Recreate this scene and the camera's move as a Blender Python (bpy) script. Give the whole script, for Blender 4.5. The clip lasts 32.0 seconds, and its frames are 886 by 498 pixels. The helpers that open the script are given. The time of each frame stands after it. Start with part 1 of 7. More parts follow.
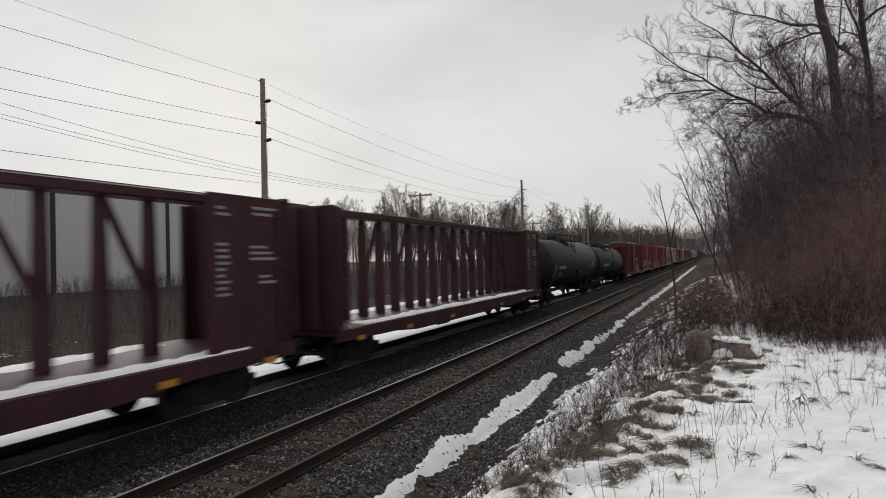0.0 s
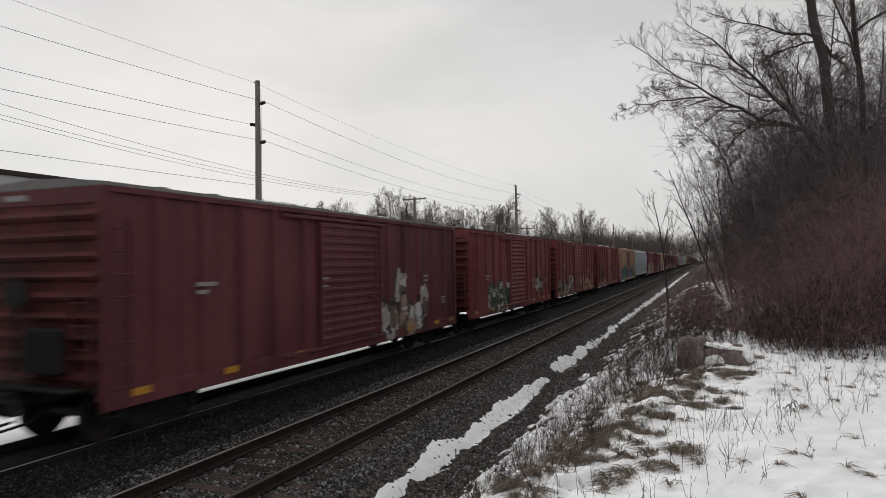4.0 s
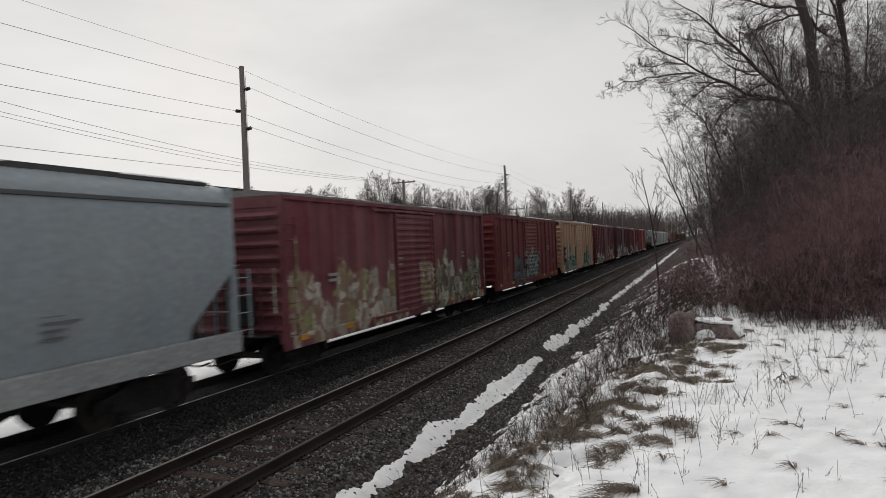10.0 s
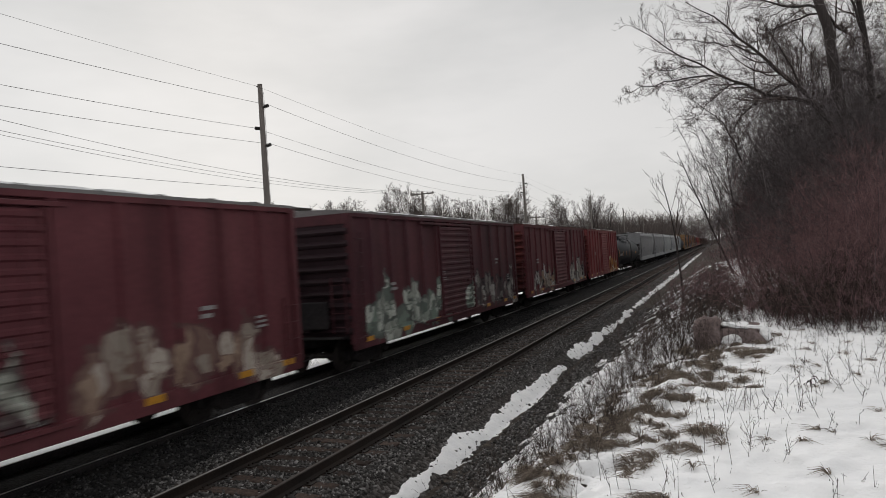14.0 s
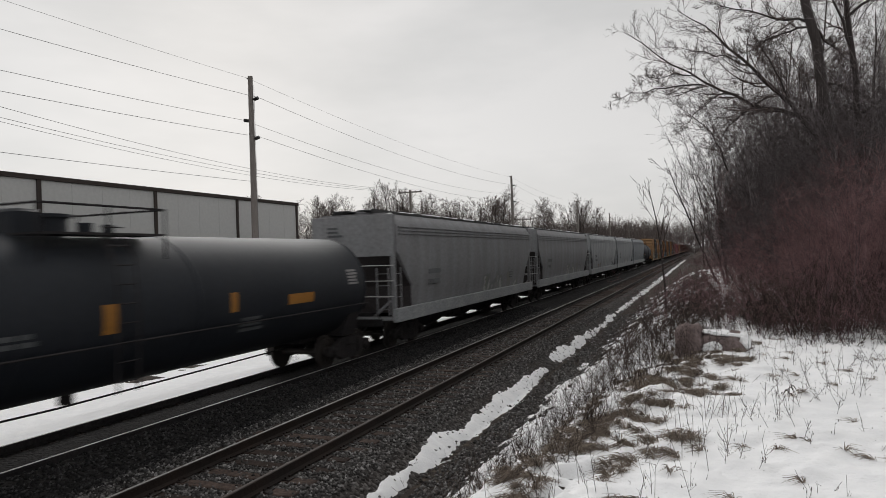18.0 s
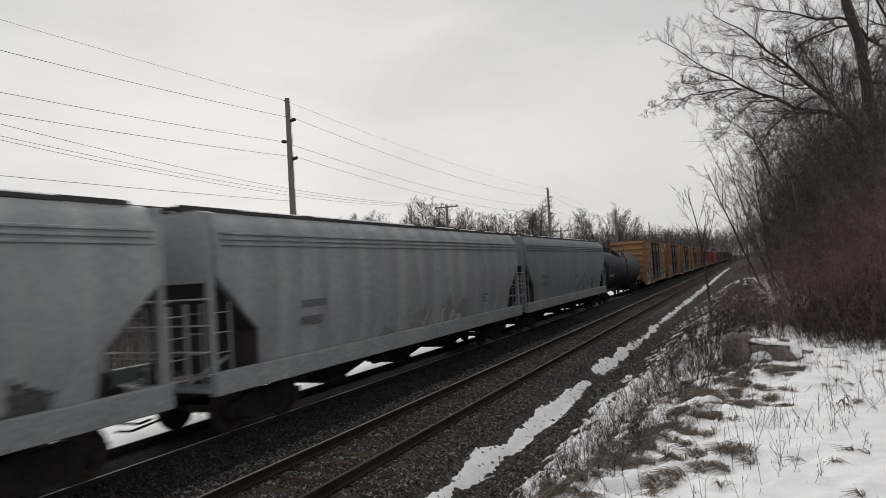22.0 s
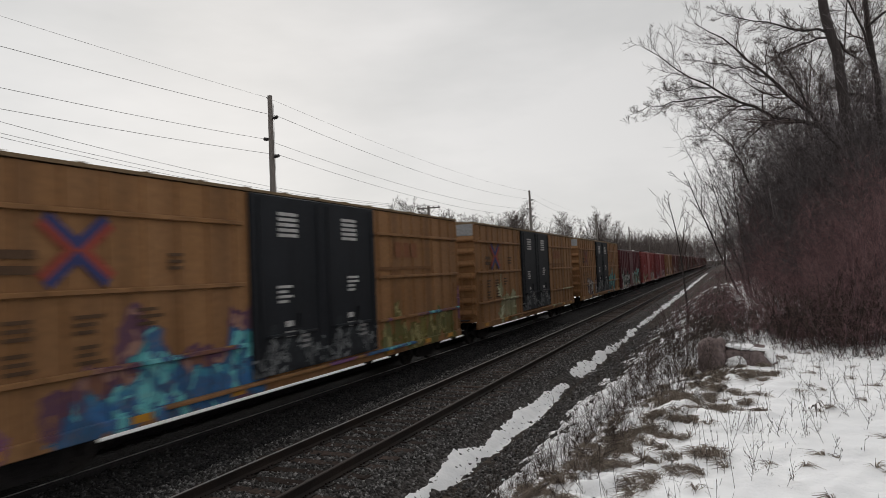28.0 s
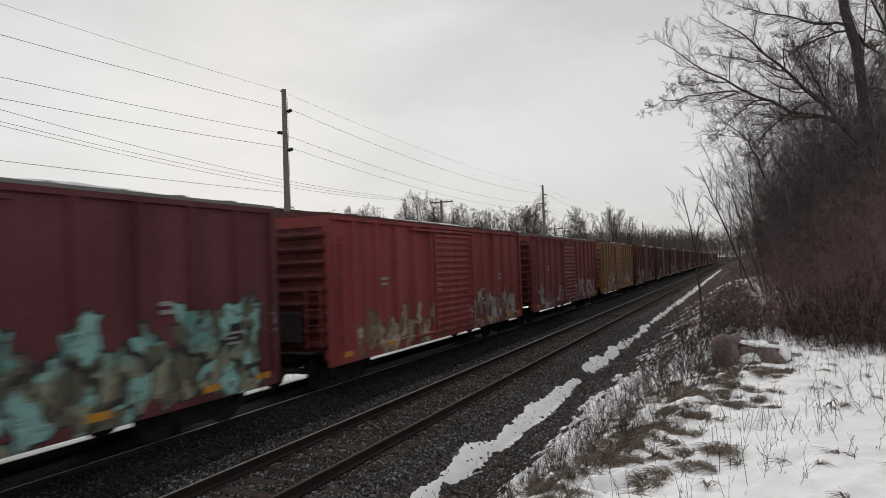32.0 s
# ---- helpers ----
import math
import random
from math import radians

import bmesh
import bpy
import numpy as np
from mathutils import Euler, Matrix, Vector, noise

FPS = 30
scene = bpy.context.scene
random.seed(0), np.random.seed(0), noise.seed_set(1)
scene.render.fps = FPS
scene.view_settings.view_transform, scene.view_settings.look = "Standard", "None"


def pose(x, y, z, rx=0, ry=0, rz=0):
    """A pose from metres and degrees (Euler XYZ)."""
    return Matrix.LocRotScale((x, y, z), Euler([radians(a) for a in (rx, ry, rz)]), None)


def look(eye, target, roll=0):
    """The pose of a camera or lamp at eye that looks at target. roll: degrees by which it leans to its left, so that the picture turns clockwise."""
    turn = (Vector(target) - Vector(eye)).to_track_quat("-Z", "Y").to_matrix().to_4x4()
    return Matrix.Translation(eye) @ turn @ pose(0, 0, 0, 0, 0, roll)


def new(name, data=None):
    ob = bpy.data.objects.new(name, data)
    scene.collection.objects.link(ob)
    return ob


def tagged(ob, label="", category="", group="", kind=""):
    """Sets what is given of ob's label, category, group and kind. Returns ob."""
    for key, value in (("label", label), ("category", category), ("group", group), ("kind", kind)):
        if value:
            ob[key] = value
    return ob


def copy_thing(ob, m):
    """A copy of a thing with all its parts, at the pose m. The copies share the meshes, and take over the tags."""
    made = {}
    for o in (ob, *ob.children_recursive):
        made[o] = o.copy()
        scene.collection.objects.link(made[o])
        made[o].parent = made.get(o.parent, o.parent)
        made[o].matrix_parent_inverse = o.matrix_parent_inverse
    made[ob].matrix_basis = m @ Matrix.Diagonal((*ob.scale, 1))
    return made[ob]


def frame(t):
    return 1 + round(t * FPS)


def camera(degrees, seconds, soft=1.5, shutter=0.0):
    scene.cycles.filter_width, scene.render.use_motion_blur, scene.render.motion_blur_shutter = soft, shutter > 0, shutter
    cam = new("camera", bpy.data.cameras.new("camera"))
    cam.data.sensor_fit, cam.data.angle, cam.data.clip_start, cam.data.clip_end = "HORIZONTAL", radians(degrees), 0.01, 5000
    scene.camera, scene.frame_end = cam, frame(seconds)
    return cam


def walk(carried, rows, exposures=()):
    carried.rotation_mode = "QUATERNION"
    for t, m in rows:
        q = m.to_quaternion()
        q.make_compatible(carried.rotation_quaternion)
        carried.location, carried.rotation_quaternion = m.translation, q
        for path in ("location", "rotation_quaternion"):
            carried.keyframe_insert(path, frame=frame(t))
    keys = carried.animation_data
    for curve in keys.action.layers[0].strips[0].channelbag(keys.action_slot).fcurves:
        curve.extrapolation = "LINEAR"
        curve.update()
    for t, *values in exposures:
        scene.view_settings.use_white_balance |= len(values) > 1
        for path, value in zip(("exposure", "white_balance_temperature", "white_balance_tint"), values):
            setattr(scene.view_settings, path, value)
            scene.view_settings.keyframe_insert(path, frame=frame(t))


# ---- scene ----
cam = camera(67.5, 32.0, soft=0.7, shutter=0.35)
EYE = (0.0, 0.0, 3.05)          # metres above the rail tops
TURNS = [  # seconds, tilt, lean, heading in degrees
    (0.0, 90.90, 1.37, 22.19),
    (0.5, 91.38, 0.19, 21.02),
    (1.0, 92.40, 0.58, 20.99),
    (1.5, 91.73, 0.47, 22.28),
    (2.0, 91.50, 0.28, 22.65),
    (2.5, 91.25, 0.24, 22.02),
    (4.5, 91.22, 0.88, 21.67),
    (5.0, 91.07, 0.58, 22.04),
    (5.5, 90.81, 0.51, 20.98),
    (6.0, 90.89, 0.69, 20.76),
    (6.5, 91.09, 0.83, 21.47),
    (7.0, 90.99, 1.04, 21.46),
    (7.5, 91.07, 0.63, 21.29),
    (8.0, 91.04, 0.37, 21.50),
    (8.5, 90.52, 0.45, 21.49),
    (9.0, 91.02, 0.34, 21.16),
    (9.5, 90.86, 1.21, 20.64),
    (10.0, 89.70, 2.33, 20.84),
    (10.5, 89.55, 2.74, 21.39),
    (11.0, 89.87, 2.85, 22.69),
    (11.5, 90.14, 3.73, 22.70),
    (12.0, 90.01, 3.73, 22.10),
    (12.5, 90.36, 4.09, 22.60),
    (13.0, 90.85, 3.50, 23.20),
    (13.5, 90.59, 3.93, 22.62),
    (14.0, 90.71, 3.80, 22.60),
    (14.5, 90.06, 3.53, 21.92),
    (16.5, 91.23, 2.85, 21.16),
    (17.0, 91.01, 2.89, 21.20),
    (17.5, 90.95, 2.76, 21.50),
    (18.0, 90.58, 1.97, 21.38),
    (18.5, 90.87, 2.41, 21.50),
    (19.0, 91.13, 2.21, 21.48),
    (19.5, 91.32, 2.32, 21.28),
    (20.0, 91.46, 2.67, 21.17),
    (20.5, 91.28, 2.70, 20.89),
    (21.0, 91.48, 2.85, 20.78),
    (21.5, 91.93, 3.12, 20.64),
    (22.0, 91.97, 3.38, 24.66),
    (22.5, 91.36, 3.71, 25.00),
    (23.0, 91.96, 3.03, 24.15),
    (23.5, 91.60, 3.00, 22.29),
    (24.0, 91.11, 2.08, 23.74),
    (24.5, 91.22, 2.20, 23.58),
    (26.5, 91.63, 2.36, 24.93),
    (27.0, 92.02, 2.21, 24.47),
    (27.5, 92.33, 2.42, 23.56),
    (28.0, 91.98, 2.45, 23.00),
    (28.5, 92.01, 2.60, 22.55),
    (29.0, 91.83, 2.87, 22.55),
    (29.5, 92.01, 2.47, 22.95),
    (30.0, 91.94, 2.15, 23.92),
    (30.5, 91.51, 2.26, 23.59),
    (31.0, 91.57, 2.10, 24.12),
    (31.5, 91.40, 1.80, 23.80),
    (32.0, 91.52, 2.06, 24.07),
]
walk(cam, [(t, pose(*EYE, a, b, c)) for t, a, b, c in TURNS])

# ---- world and light: a closed winter overcast ----
world = bpy.data.worlds.new("overcast_sky")
scene.world = world
world.use_nodes = True
wn = world.node_tree
wn.nodes.clear()
w_out = wn.nodes.new("ShaderNodeOutputWorld")
w_bg = wn.nodes.new("ShaderNodeBackground")
w_sky = wn.nodes.new("ShaderNodeTexSky")
w_sky.sky_type = 'NISHITA'
w_sky.sun_disc = False
w_sky.sun_elevation = radians(22)
w_sky.sun_rotation = radians(-40)
w_co = wn.nodes.new("ShaderNodeTexCoord")
w_map = wn.nodes.new("ShaderNodeMapping")
w_map.inputs['Scale'].default_value = (1.0, 1.0, 3.2)
w_n = wn.nodes.new("ShaderNodeTexNoise")
w_n.inputs['Scale'].default_value = 1.7
w_n.inputs['Detail'].default_value = 5.0
w_n.inputs['Roughness'].default_value = 0.55
w_r = wn.nodes.new("ShaderNodeValToRGB")
w_r.color_ramp.elements[0].position, w_r.color_ramp.elements[0].color = 0.32, (0.635, 0.637, 0.632, 1)
w_r.color_ramp.elements[1].position, w_r.color_ramp.elements[1].color = 0.66, (0.825, 0.812, 0.803, 1)
w_mx = wn.nodes.new("ShaderNodeMix")
w_mx.data_type = 'RGBA'
w_mx.inputs['Factor'].default_value = 0.97
w_sc = wn.nodes.new("ShaderNodeMix")
w_sc.data_type, w_sc.blend_type = 'RGBA', 'MULTIPLY'
w_sc.inputs['Factor'].default_value = 1.0
w_sc.inputs['B'].default_value = (0.1, 0.1, 0.1, 1)
wn.links.new(w_co.outputs['Generated'], w_map.inputs['Vector'])
wn.links.new(w_map.outputs['Vector'], w_n.inputs['Vector'])
wn.links.new(w_n.outputs['Fac'], w_r.inputs['Fac'])
w_sep = wn.nodes.new("ShaderNodeSeparateXYZ")
w_hi = wn.nodes.new("ShaderNodeMapRange")       # thicker cloud overhead than towards the horizon
w_hi.inputs['From Min'].default_value, w_hi.inputs['From Max'].default_value = 0.05, 0.8
w_hi.inputs['To Min'].default_value, w_hi.inputs['To Max'].default_value = 1.04, 0.86
wn.links.new(w_co.outputs['Generated'], w_sep.inputs['Vector'])
wn.links.new(w_sep.outputs['Z'], w_hi.inputs['Value'])
w_side = wn.nodes.new("ShaderNodeMapRange")     # the overcast is thinner over the field than over the wood
w_side.inputs['From Min'].default_value, w_side.inputs['From Max'].default_value = -0.75, 0.0
w_side.inputs['To Min'].default_value, w_side.inputs['To Max'].default_value = 1.03, 0.86
w_all = wn.nodes.new("ShaderNodeMath")
w_all.operation = 'MULTIPLY'
wn.links.new(w_sep.outputs['X'], w_side.inputs['Value'])
wn.links.new(w_hi.outputs['Result'], w_all.inputs[0])
wn.links.new(w_side.outputs['Result'], w_all.inputs[1])
wn.links.new(w_all.outputs['Value'], w_bg.inputs['Strength'])
wn.links.new(w_sky.outputs['Color'], w_sc.inputs['A'])
wn.links.new(w_sc.outputs['Result'], w_mx.inputs['A'])
wn.links.new(w_r.outputs['Color'], w_mx.inputs['B'])
wn.links.new(w_mx.outputs['Result'], w_bg.inputs['Color'])
wn.links.new(w_bg.outputs['Background'], w_out.inputs['Surface'])

sun_data = bpy.data.lights.new("sun", 'SUN')
sun_data.energy, sun_data.angle, sun_data.color = 1.35, radians(40), (1.0, 0.975, 0.95)
sun = new("sun", sun_data)
sun.matrix_world = look((-60, 90, 60), (0, 0, 0))


# ---- materials ----
def nodes_of(name, rough=0.8, metal=0.0):
    m = bpy.data.materials.new(name)
    m.use_nodes = True
    nt = m.node_tree
    b = nt.nodes["Principled BSDF"]
    b.inputs['Roughness'].default_value = rough
    b.inputs['Metallic'].default_value = metal
    if rough >= 0.8:                     # dusty, porous surfaces hardly shine
        b.inputs['Specular IOR Level'].default_value = 0.12
    elif rough > 0.6:
        b.inputs['Specular IOR Level'].default_value = 0.3
    co = nt.nodes.new("ShaderNodeTexCoord")
    return m, nt, b, co


def noise_of(nt, vec, scale, detail=3.0, stretch=(1, 1, 1), rough=0.55):
    mp = nt.nodes.new("ShaderNodeMapping")
    mp.inputs['Scale'].default_value = stretch
    nt.links.new(vec, mp.inputs['Vector'])
    n = nt.nodes.new("ShaderNodeTexNoise")
    n.inputs['Scale'].default_value = scale
    n.inputs['Detail'].default_value = detail
    n.inputs['Roughness'].default_value = rough
    nt.links.new(mp.outputs['Vector'], n.inputs['Vector'])
    return n.outputs['Fac']


def ramp_of(nt, fac, stops, constant=False):
    r = nt.nodes.new("ShaderNodeValToRGB")
    if constant:
        r.color_ramp.interpolation = 'CONSTANT'
    e = r.color_ramp.elements
    while len(e) < len(stops):
        e.new(0.5)
    for el, (p, c) in zip(e, stops):
        el.position = p
        el.color = (*c, 1) if len(c) == 3 else c
    nt.links.new(fac, r.inputs['Fac'])
    return r.outputs['Color']


def mix_of(nt, fac, a, b, blend='MIX'):
    m = nt.nodes.new("ShaderNodeMix")
    m.data_type, m.blend_type = 'RGBA', blend
    for key, val in (('Factor', fac), ('A', a), ('B', b)):
        if isinstance(val, bpy.types.NodeSocket):
            nt.links.new(val, m.inputs[key])
        elif key == 'Factor':
            m.inputs[key].default_value = val
        else:
            m.inputs[key].default_value = (*val, 1)
    return m.outputs['Result']


def math_of(nt, op, a, b=None, clamp=False):
    m = nt.nodes.new("ShaderNodeMath")
    m.operation, m.use_clamp = op, clamp
    for i, val in enumerate((a, b)):
        if val is None:
            continue
        if isinstance(val, bpy.types.NodeSocket):
            nt.links.new(val, m.inputs[i])
        else:
            m.inputs[i].default_value = val
    return m.outputs['Value']


def bump_of(nt, b, height, strength, distance=0.02):
    bp = nt.nodes.new("ShaderNodeBump")
    bp.inputs['Strength'].default_value = strength
    bp.inputs['Distance'].default_value = distance
    nt.links.new(height, bp.inputs['Height'])
    nt.links.new(bp.outputs['Normal'], b.inputs['Normal'])


def surface(name, a, c, rough=0.8, metal=0.0, big=0.6, fine=14.0, bump=0.25, spread=0.35, random_by=None):
    """A worn plain surface: two tones at a large and a fine scale, with relief."""
    m, nt, b, co = nodes_of(name, rough, metal)
    v = co.outputs['Object']
    n1 = noise_of(nt, v, big, 4)
    n2 = noise_of(nt, v, fine, 3)
    col = mix_of(nt, ramp_of(nt, n1, [(0.35, (0, 0, 0)), (0.65, (1, 1, 1))]), a, c)
    dark = ramp_of(nt, n2, [(0.3, (1 - spread,) * 3), (0.7, (1 + spread * 0.6,) * 3)])
    col = mix_of(nt, 1.0, col, dark, 'MULTIPLY')
    if random_by:
        if random_by == 'object':
            src = nt.nodes.new("ShaderNodeObjectInfo").outputs['Random']
        else:
            src = nt.nodes.new("ShaderNodeNewGeometry").outputs['Random Per Island']
        col = mix_of(nt, 1.0, col, ramp_of(nt, src, [(0, (0.6,) * 3), (1, (1.35,) * 3)]), 'MULTIPLY')
    nt.links.new(col, b.inputs['Base Color'])
    nt.links.new(math_of(nt, 'MULTIPLY_ADD', n2, 0.25), b.inputs['Roughness'])
    b.inputs['Roughness'].links[0].from_node.inputs[2].default_value = rough - 0.12
    if bump:
        bump_of(nt, b, n2, bump)
    return m


def car_paint(name, base, faded, tags=(), grime=(0.05, 0.04, 0.035), rust=0.35, rough=0.62, runs=None, fade=0.26):
    """Weathered rolling-stock paint. tags: spray-painted fields (y0, y1, z0, z1, outline, fill, second, cell size) in the car's own metres."""
    m, nt, b, co = nodes_of(name, rough)
    v = co.outputs['Object']
    col = mix_of(nt, ramp_of(nt, noise_of(nt, v, 0.55, 5), [(0.34, (0, 0, 0)), (0.68, (1, 1, 1))]), base, faded)
    band = noise_of(nt, v, 1.0, 3, (0.3, 1.25, 0.05))
    col = mix_of(nt, 1.0, col, ramp_of(nt, band, [(0.36, (1 - fade, 1 - fade * 1.05, 1 - fade * 1.05)), (0.50, (1.0,) * 3), (0.66, (1 + fade * 0.7, 1 + fade * 0.75, 1 + fade * 0.8))]), 'MULTIPLY')
    streak = noise_of(nt, v, 1.0, 4, (5.0, 5.0, 0.25))
    col = mix_of(nt, math_of(nt, 'MULTIPLY', ramp_of(nt, streak, [(0.52, (0, 0, 0)), (0.78, (1, 1, 1))]), rust), col, grime)
    if runs:                             # broad pale run-off down the sides
        sep_r = nt.nodes.new("ShaderNodeSeparateXYZ")
        nt.links.new(v, sep_r.inputs['Vector'])
        wide = noise_of(nt, v, 1.0, 3, (1.2, 1.2, 0.18))
        wave = math_of(nt, 'SINE', math_of(nt, 'ADD', math_of(nt, 'MULTIPLY', sep_r.outputs['Y'], 5.6), math_of(nt, 'MULTIPLY', wide, 5.0)))
        run = math_of(nt, 'ADD', math_of(nt, 'MULTIPLY', wave, 0.16), wide)
        col = mix_of(nt, math_of(nt, 'MULTIPLY', ramp_of(nt, run, [(0.46, (0, 0, 0)), (0.72, (1, 1, 1))]), 0.55), col, runs)
    n2 = noise_of(nt, v, 9.0, 5)
    col = mix_of(nt, 1.0, col, ramp_of(nt, n2, [(0.3, (0.8,) * 3), (0.7, (1.1,) * 3)]), 'MULTIPLY')
    if tags:
        sep = nt.nodes.new("ShaderNodeSeparateXYZ")
        nt.links.new(v, sep.inputs['Vector'])
        wob = math_of(nt, 'MULTIPLY', math_of(nt, 'SUBTRACT', noise_of(nt, v, 2.4, 1), 0.5), 0.75)
        wob2 = math_of(nt, 'MULTIPLY', math_of(nt, 'SUBTRACT', noise_of(nt, v, 2.9, 1, (1, -1, 1)), 0.5), 0.42)
        for y0, y1, z0, z1, outline, fill, second, size, *graded in tags:
            shift = (y0 * 7.3 + z1 * 11.0 + size * 13.0) % 40.0
            cmb = nt.nodes.new("ShaderNodeCombineXYZ")
            nt.links.new(math_of(nt, 'ADD', math_of(nt, 'ADD', sep.outputs['Y'], shift), wob), cmb.inputs['X'])
            nt.links.new(math_of(nt, 'ADD', math_of(nt, 'MULTIPLY', sep.outputs['Z'], 0.62), wob2), cmb.inputs['Y'])

            def cells(scale, feature, rnd=0.85):
                vo = nt.nodes.new("ShaderNodeTexVoronoi")
                vo.voronoi_dimensions, vo.feature = '2D', feature
                vo.inputs['Scale'].default_value = scale
                vo.inputs['Randomness'].default_value = rnd
                nt.links.new(cmb.outputs['Vector'], vo.inputs['Vector'])
                return vo
            big = 0.95 / min(size, 0.62)
            letter = cells(big, 'F1')
            rim = cells(big, 'DISTANCE_TO_EDGE').outputs['Distance']
            inner = cells(big * 2.3, 'DISTANCE_TO_EDGE', 1.0).outputs['Distance']
            inner_c = nt.nodes.new("ShaderNodeSeparateColor")
            nt.links.new(cells(big * 2.3, 'F1', 1.0).outputs['Color'], inner_c.inputs['Color'])
            lc = nt.nodes.new("ShaderNodeSeparateColor")
            nt.links.new(letter.outputs['Color'], lc.inputs['Color'])
            lp = nt.nodes.new("ShaderNodeSeparateXYZ")
            nt.links.new(letter.outputs['Position'], lp.inputs['Vector'])
            # whole letter strokes stand or fall by where their middle lies in the painted field
            dy = math_of(nt, 'DIVIDE', math_of(nt, 'ABSOLUTE', math_of(nt, 'SUBTRACT', lp.outputs['X'], (y0 + y1) / 2 + shift)), (y1 - y0) / 2)
            dz = math_of(nt, 'DIVIDE', math_of(nt, 'ABSOLUTE', math_of(nt, 'SUBTRACT', lp.outputs['Y'], 0.62 * (z0 + z1 - 0.70) / 2)), 0.62 * (z1 - z0 - 0.05) / 2)
            inside = math_of(nt, 'LESS_THAN', math_of(nt, 'MAXIMUM', dy, dz), 1.0)
            pickv = ramp_of(nt, lc.outputs['Red'], [(0.42, (0, 0, 0)), (0.5, (1, 1, 1))])
            if graded:                   # second colour below, first above
                pickv = math_of(nt, 'MULTIPLY', math_of(nt, 'SUBTRACT', z0 + (z1 - z0) * 0.55, sep.outputs['Z']), 2.2, True)
            fillc = mix_of(nt, pickv, fill, second)
            pale = tuple(min(0.55, q * 1.35 + 0.07) for q in fill)
            deep = tuple(0.35 * q + 0.65 * r for q, r in zip(second, outline))
            fillc = mix_of(nt, math_of(nt, 'GREATER_THAN', inner_c.outputs['Red'], 0.72), fillc, pale)
            fillc = mix_of(nt, math_of(nt, 'LESS_THAN', inner_c.outputs['Red'], 0.30), fillc, deep)
            fillc = mix_of(nt, math_of(nt, 'LESS_THAN', inner, 0.035), fillc, deep)
            fillc = mix_of(nt, math_of(nt, 'LESS_THAN', rim, 0.085), fillc, outline)
            worn = math_of(nt, 'MULTIPLY', math_of(nt, 'MULTIPLY', inside, 0.94), ramp_of(nt, n2, [(0.28, (0.55,) * 3), (0.50, (1.0,) * 3)]))
            col = mix_of(nt, worn, col, fillc)
    nt.links.new(col, b.inputs['Base Color'])
    bump_of(nt, b, n2, 0.12)
    return m


def plain(name, c, rough=0.7, metal=0.0):
    return surface(name, c, tuple(x * 0.82 for x in c), rough, metal, 1.2, 20.0, 0.15, 0.25)


def gravel_material():
    m, nt, b, co = nodes_of("ballast_gravel", 0.95)
    v = co.outputs['Object']
    vo = nt.nodes.new("ShaderNodeTexVoronoi")
    vo.inputs['Scale'].default_value = 17.0
    nt.links.new(v, vo.inputs['Vector'])
    sep = nt.nodes.new("ShaderNodeSeparateColor")
    nt.links.new(vo.outputs['Color'], sep.inputs['Color'])
    col = ramp_of(nt, sep.outputs['Red'], [(0, (0.026, 0.0245, 0.024)), (0.6, (0.068, 0.063, 0.061)), (1, (0.165, 0.156, 0.152))])
    col = mix_of(nt, ramp_of(nt, noise_of(nt, v, 0.45, 4), [(0.4, (0, 0, 0)), (0.7, (0.6,) * 3)]), col, (0.045, 0.034, 0.028))
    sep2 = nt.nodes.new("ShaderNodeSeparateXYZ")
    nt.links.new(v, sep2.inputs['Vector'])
    # gravel goes darker towards the far track, with a ragged edge
    far_dark = math_of(nt, 'ADD', math_of(nt, 'MULTIPLY', sep2.outputs['X'], -1.0), math_of(nt, 'MULTIPLY', noise_of(nt, v, 1.1, 4), 1.4))
    col = mix_of(nt, math_of(nt, 'MULTIPLY', ramp_of(nt, math_of(nt, 'DIVIDE', far_dark, 20.0), [(0.415, (0, 0, 0)), (0.455, (1, 1, 1))]), 0.92), col, (0.026, 0.0245, 0.0245))
    nt.links.new(col, b.inputs['Base Color'])
    bump_of(nt, b, math_of(nt, 'SUBTRACT', 1.0, vo.outputs['Distance']), 0.9, 0.05)
    return m


def ground_material():
    """Frozen brown soil with leaf litter, dead grass and thin snow in the hollows."""
    m, nt, b, co = nodes_of("winter_ground", 0.95)
    v = co.outputs['Object']
    n1 = noise_of(nt, v, 0.35, 6)
    n2 = noise_of(nt, v, 6.0, 5)
    n3 = noise_of(nt, v, 30.0, 3)
    col = ramp_of(nt, n2, [(0.25, (0.022, 0.018, 0.016)), (0.5, (0.050, 0.040, 0.034)), (0.8, (0.11, 0.09, 0.072))])
    mask = math_of(nt, 'ADD', math_of(nt, 'MULTIPLY', n1, 0.7), math_of(nt, 'MULTIPLY', n2, 0.3))
    col = mix_of(nt, ramp_of(nt, mask, [(0.62, (0, 0, 0)), (0.66, (0.85,) * 3)]), col, (0.74, 0.75, 0.78))
    nt.links.new(col, b.inputs['Base Color'])
    bump_of(nt, b, math_of(nt, 'ADD', n2, n3), 0.6, 0.05)
    return m


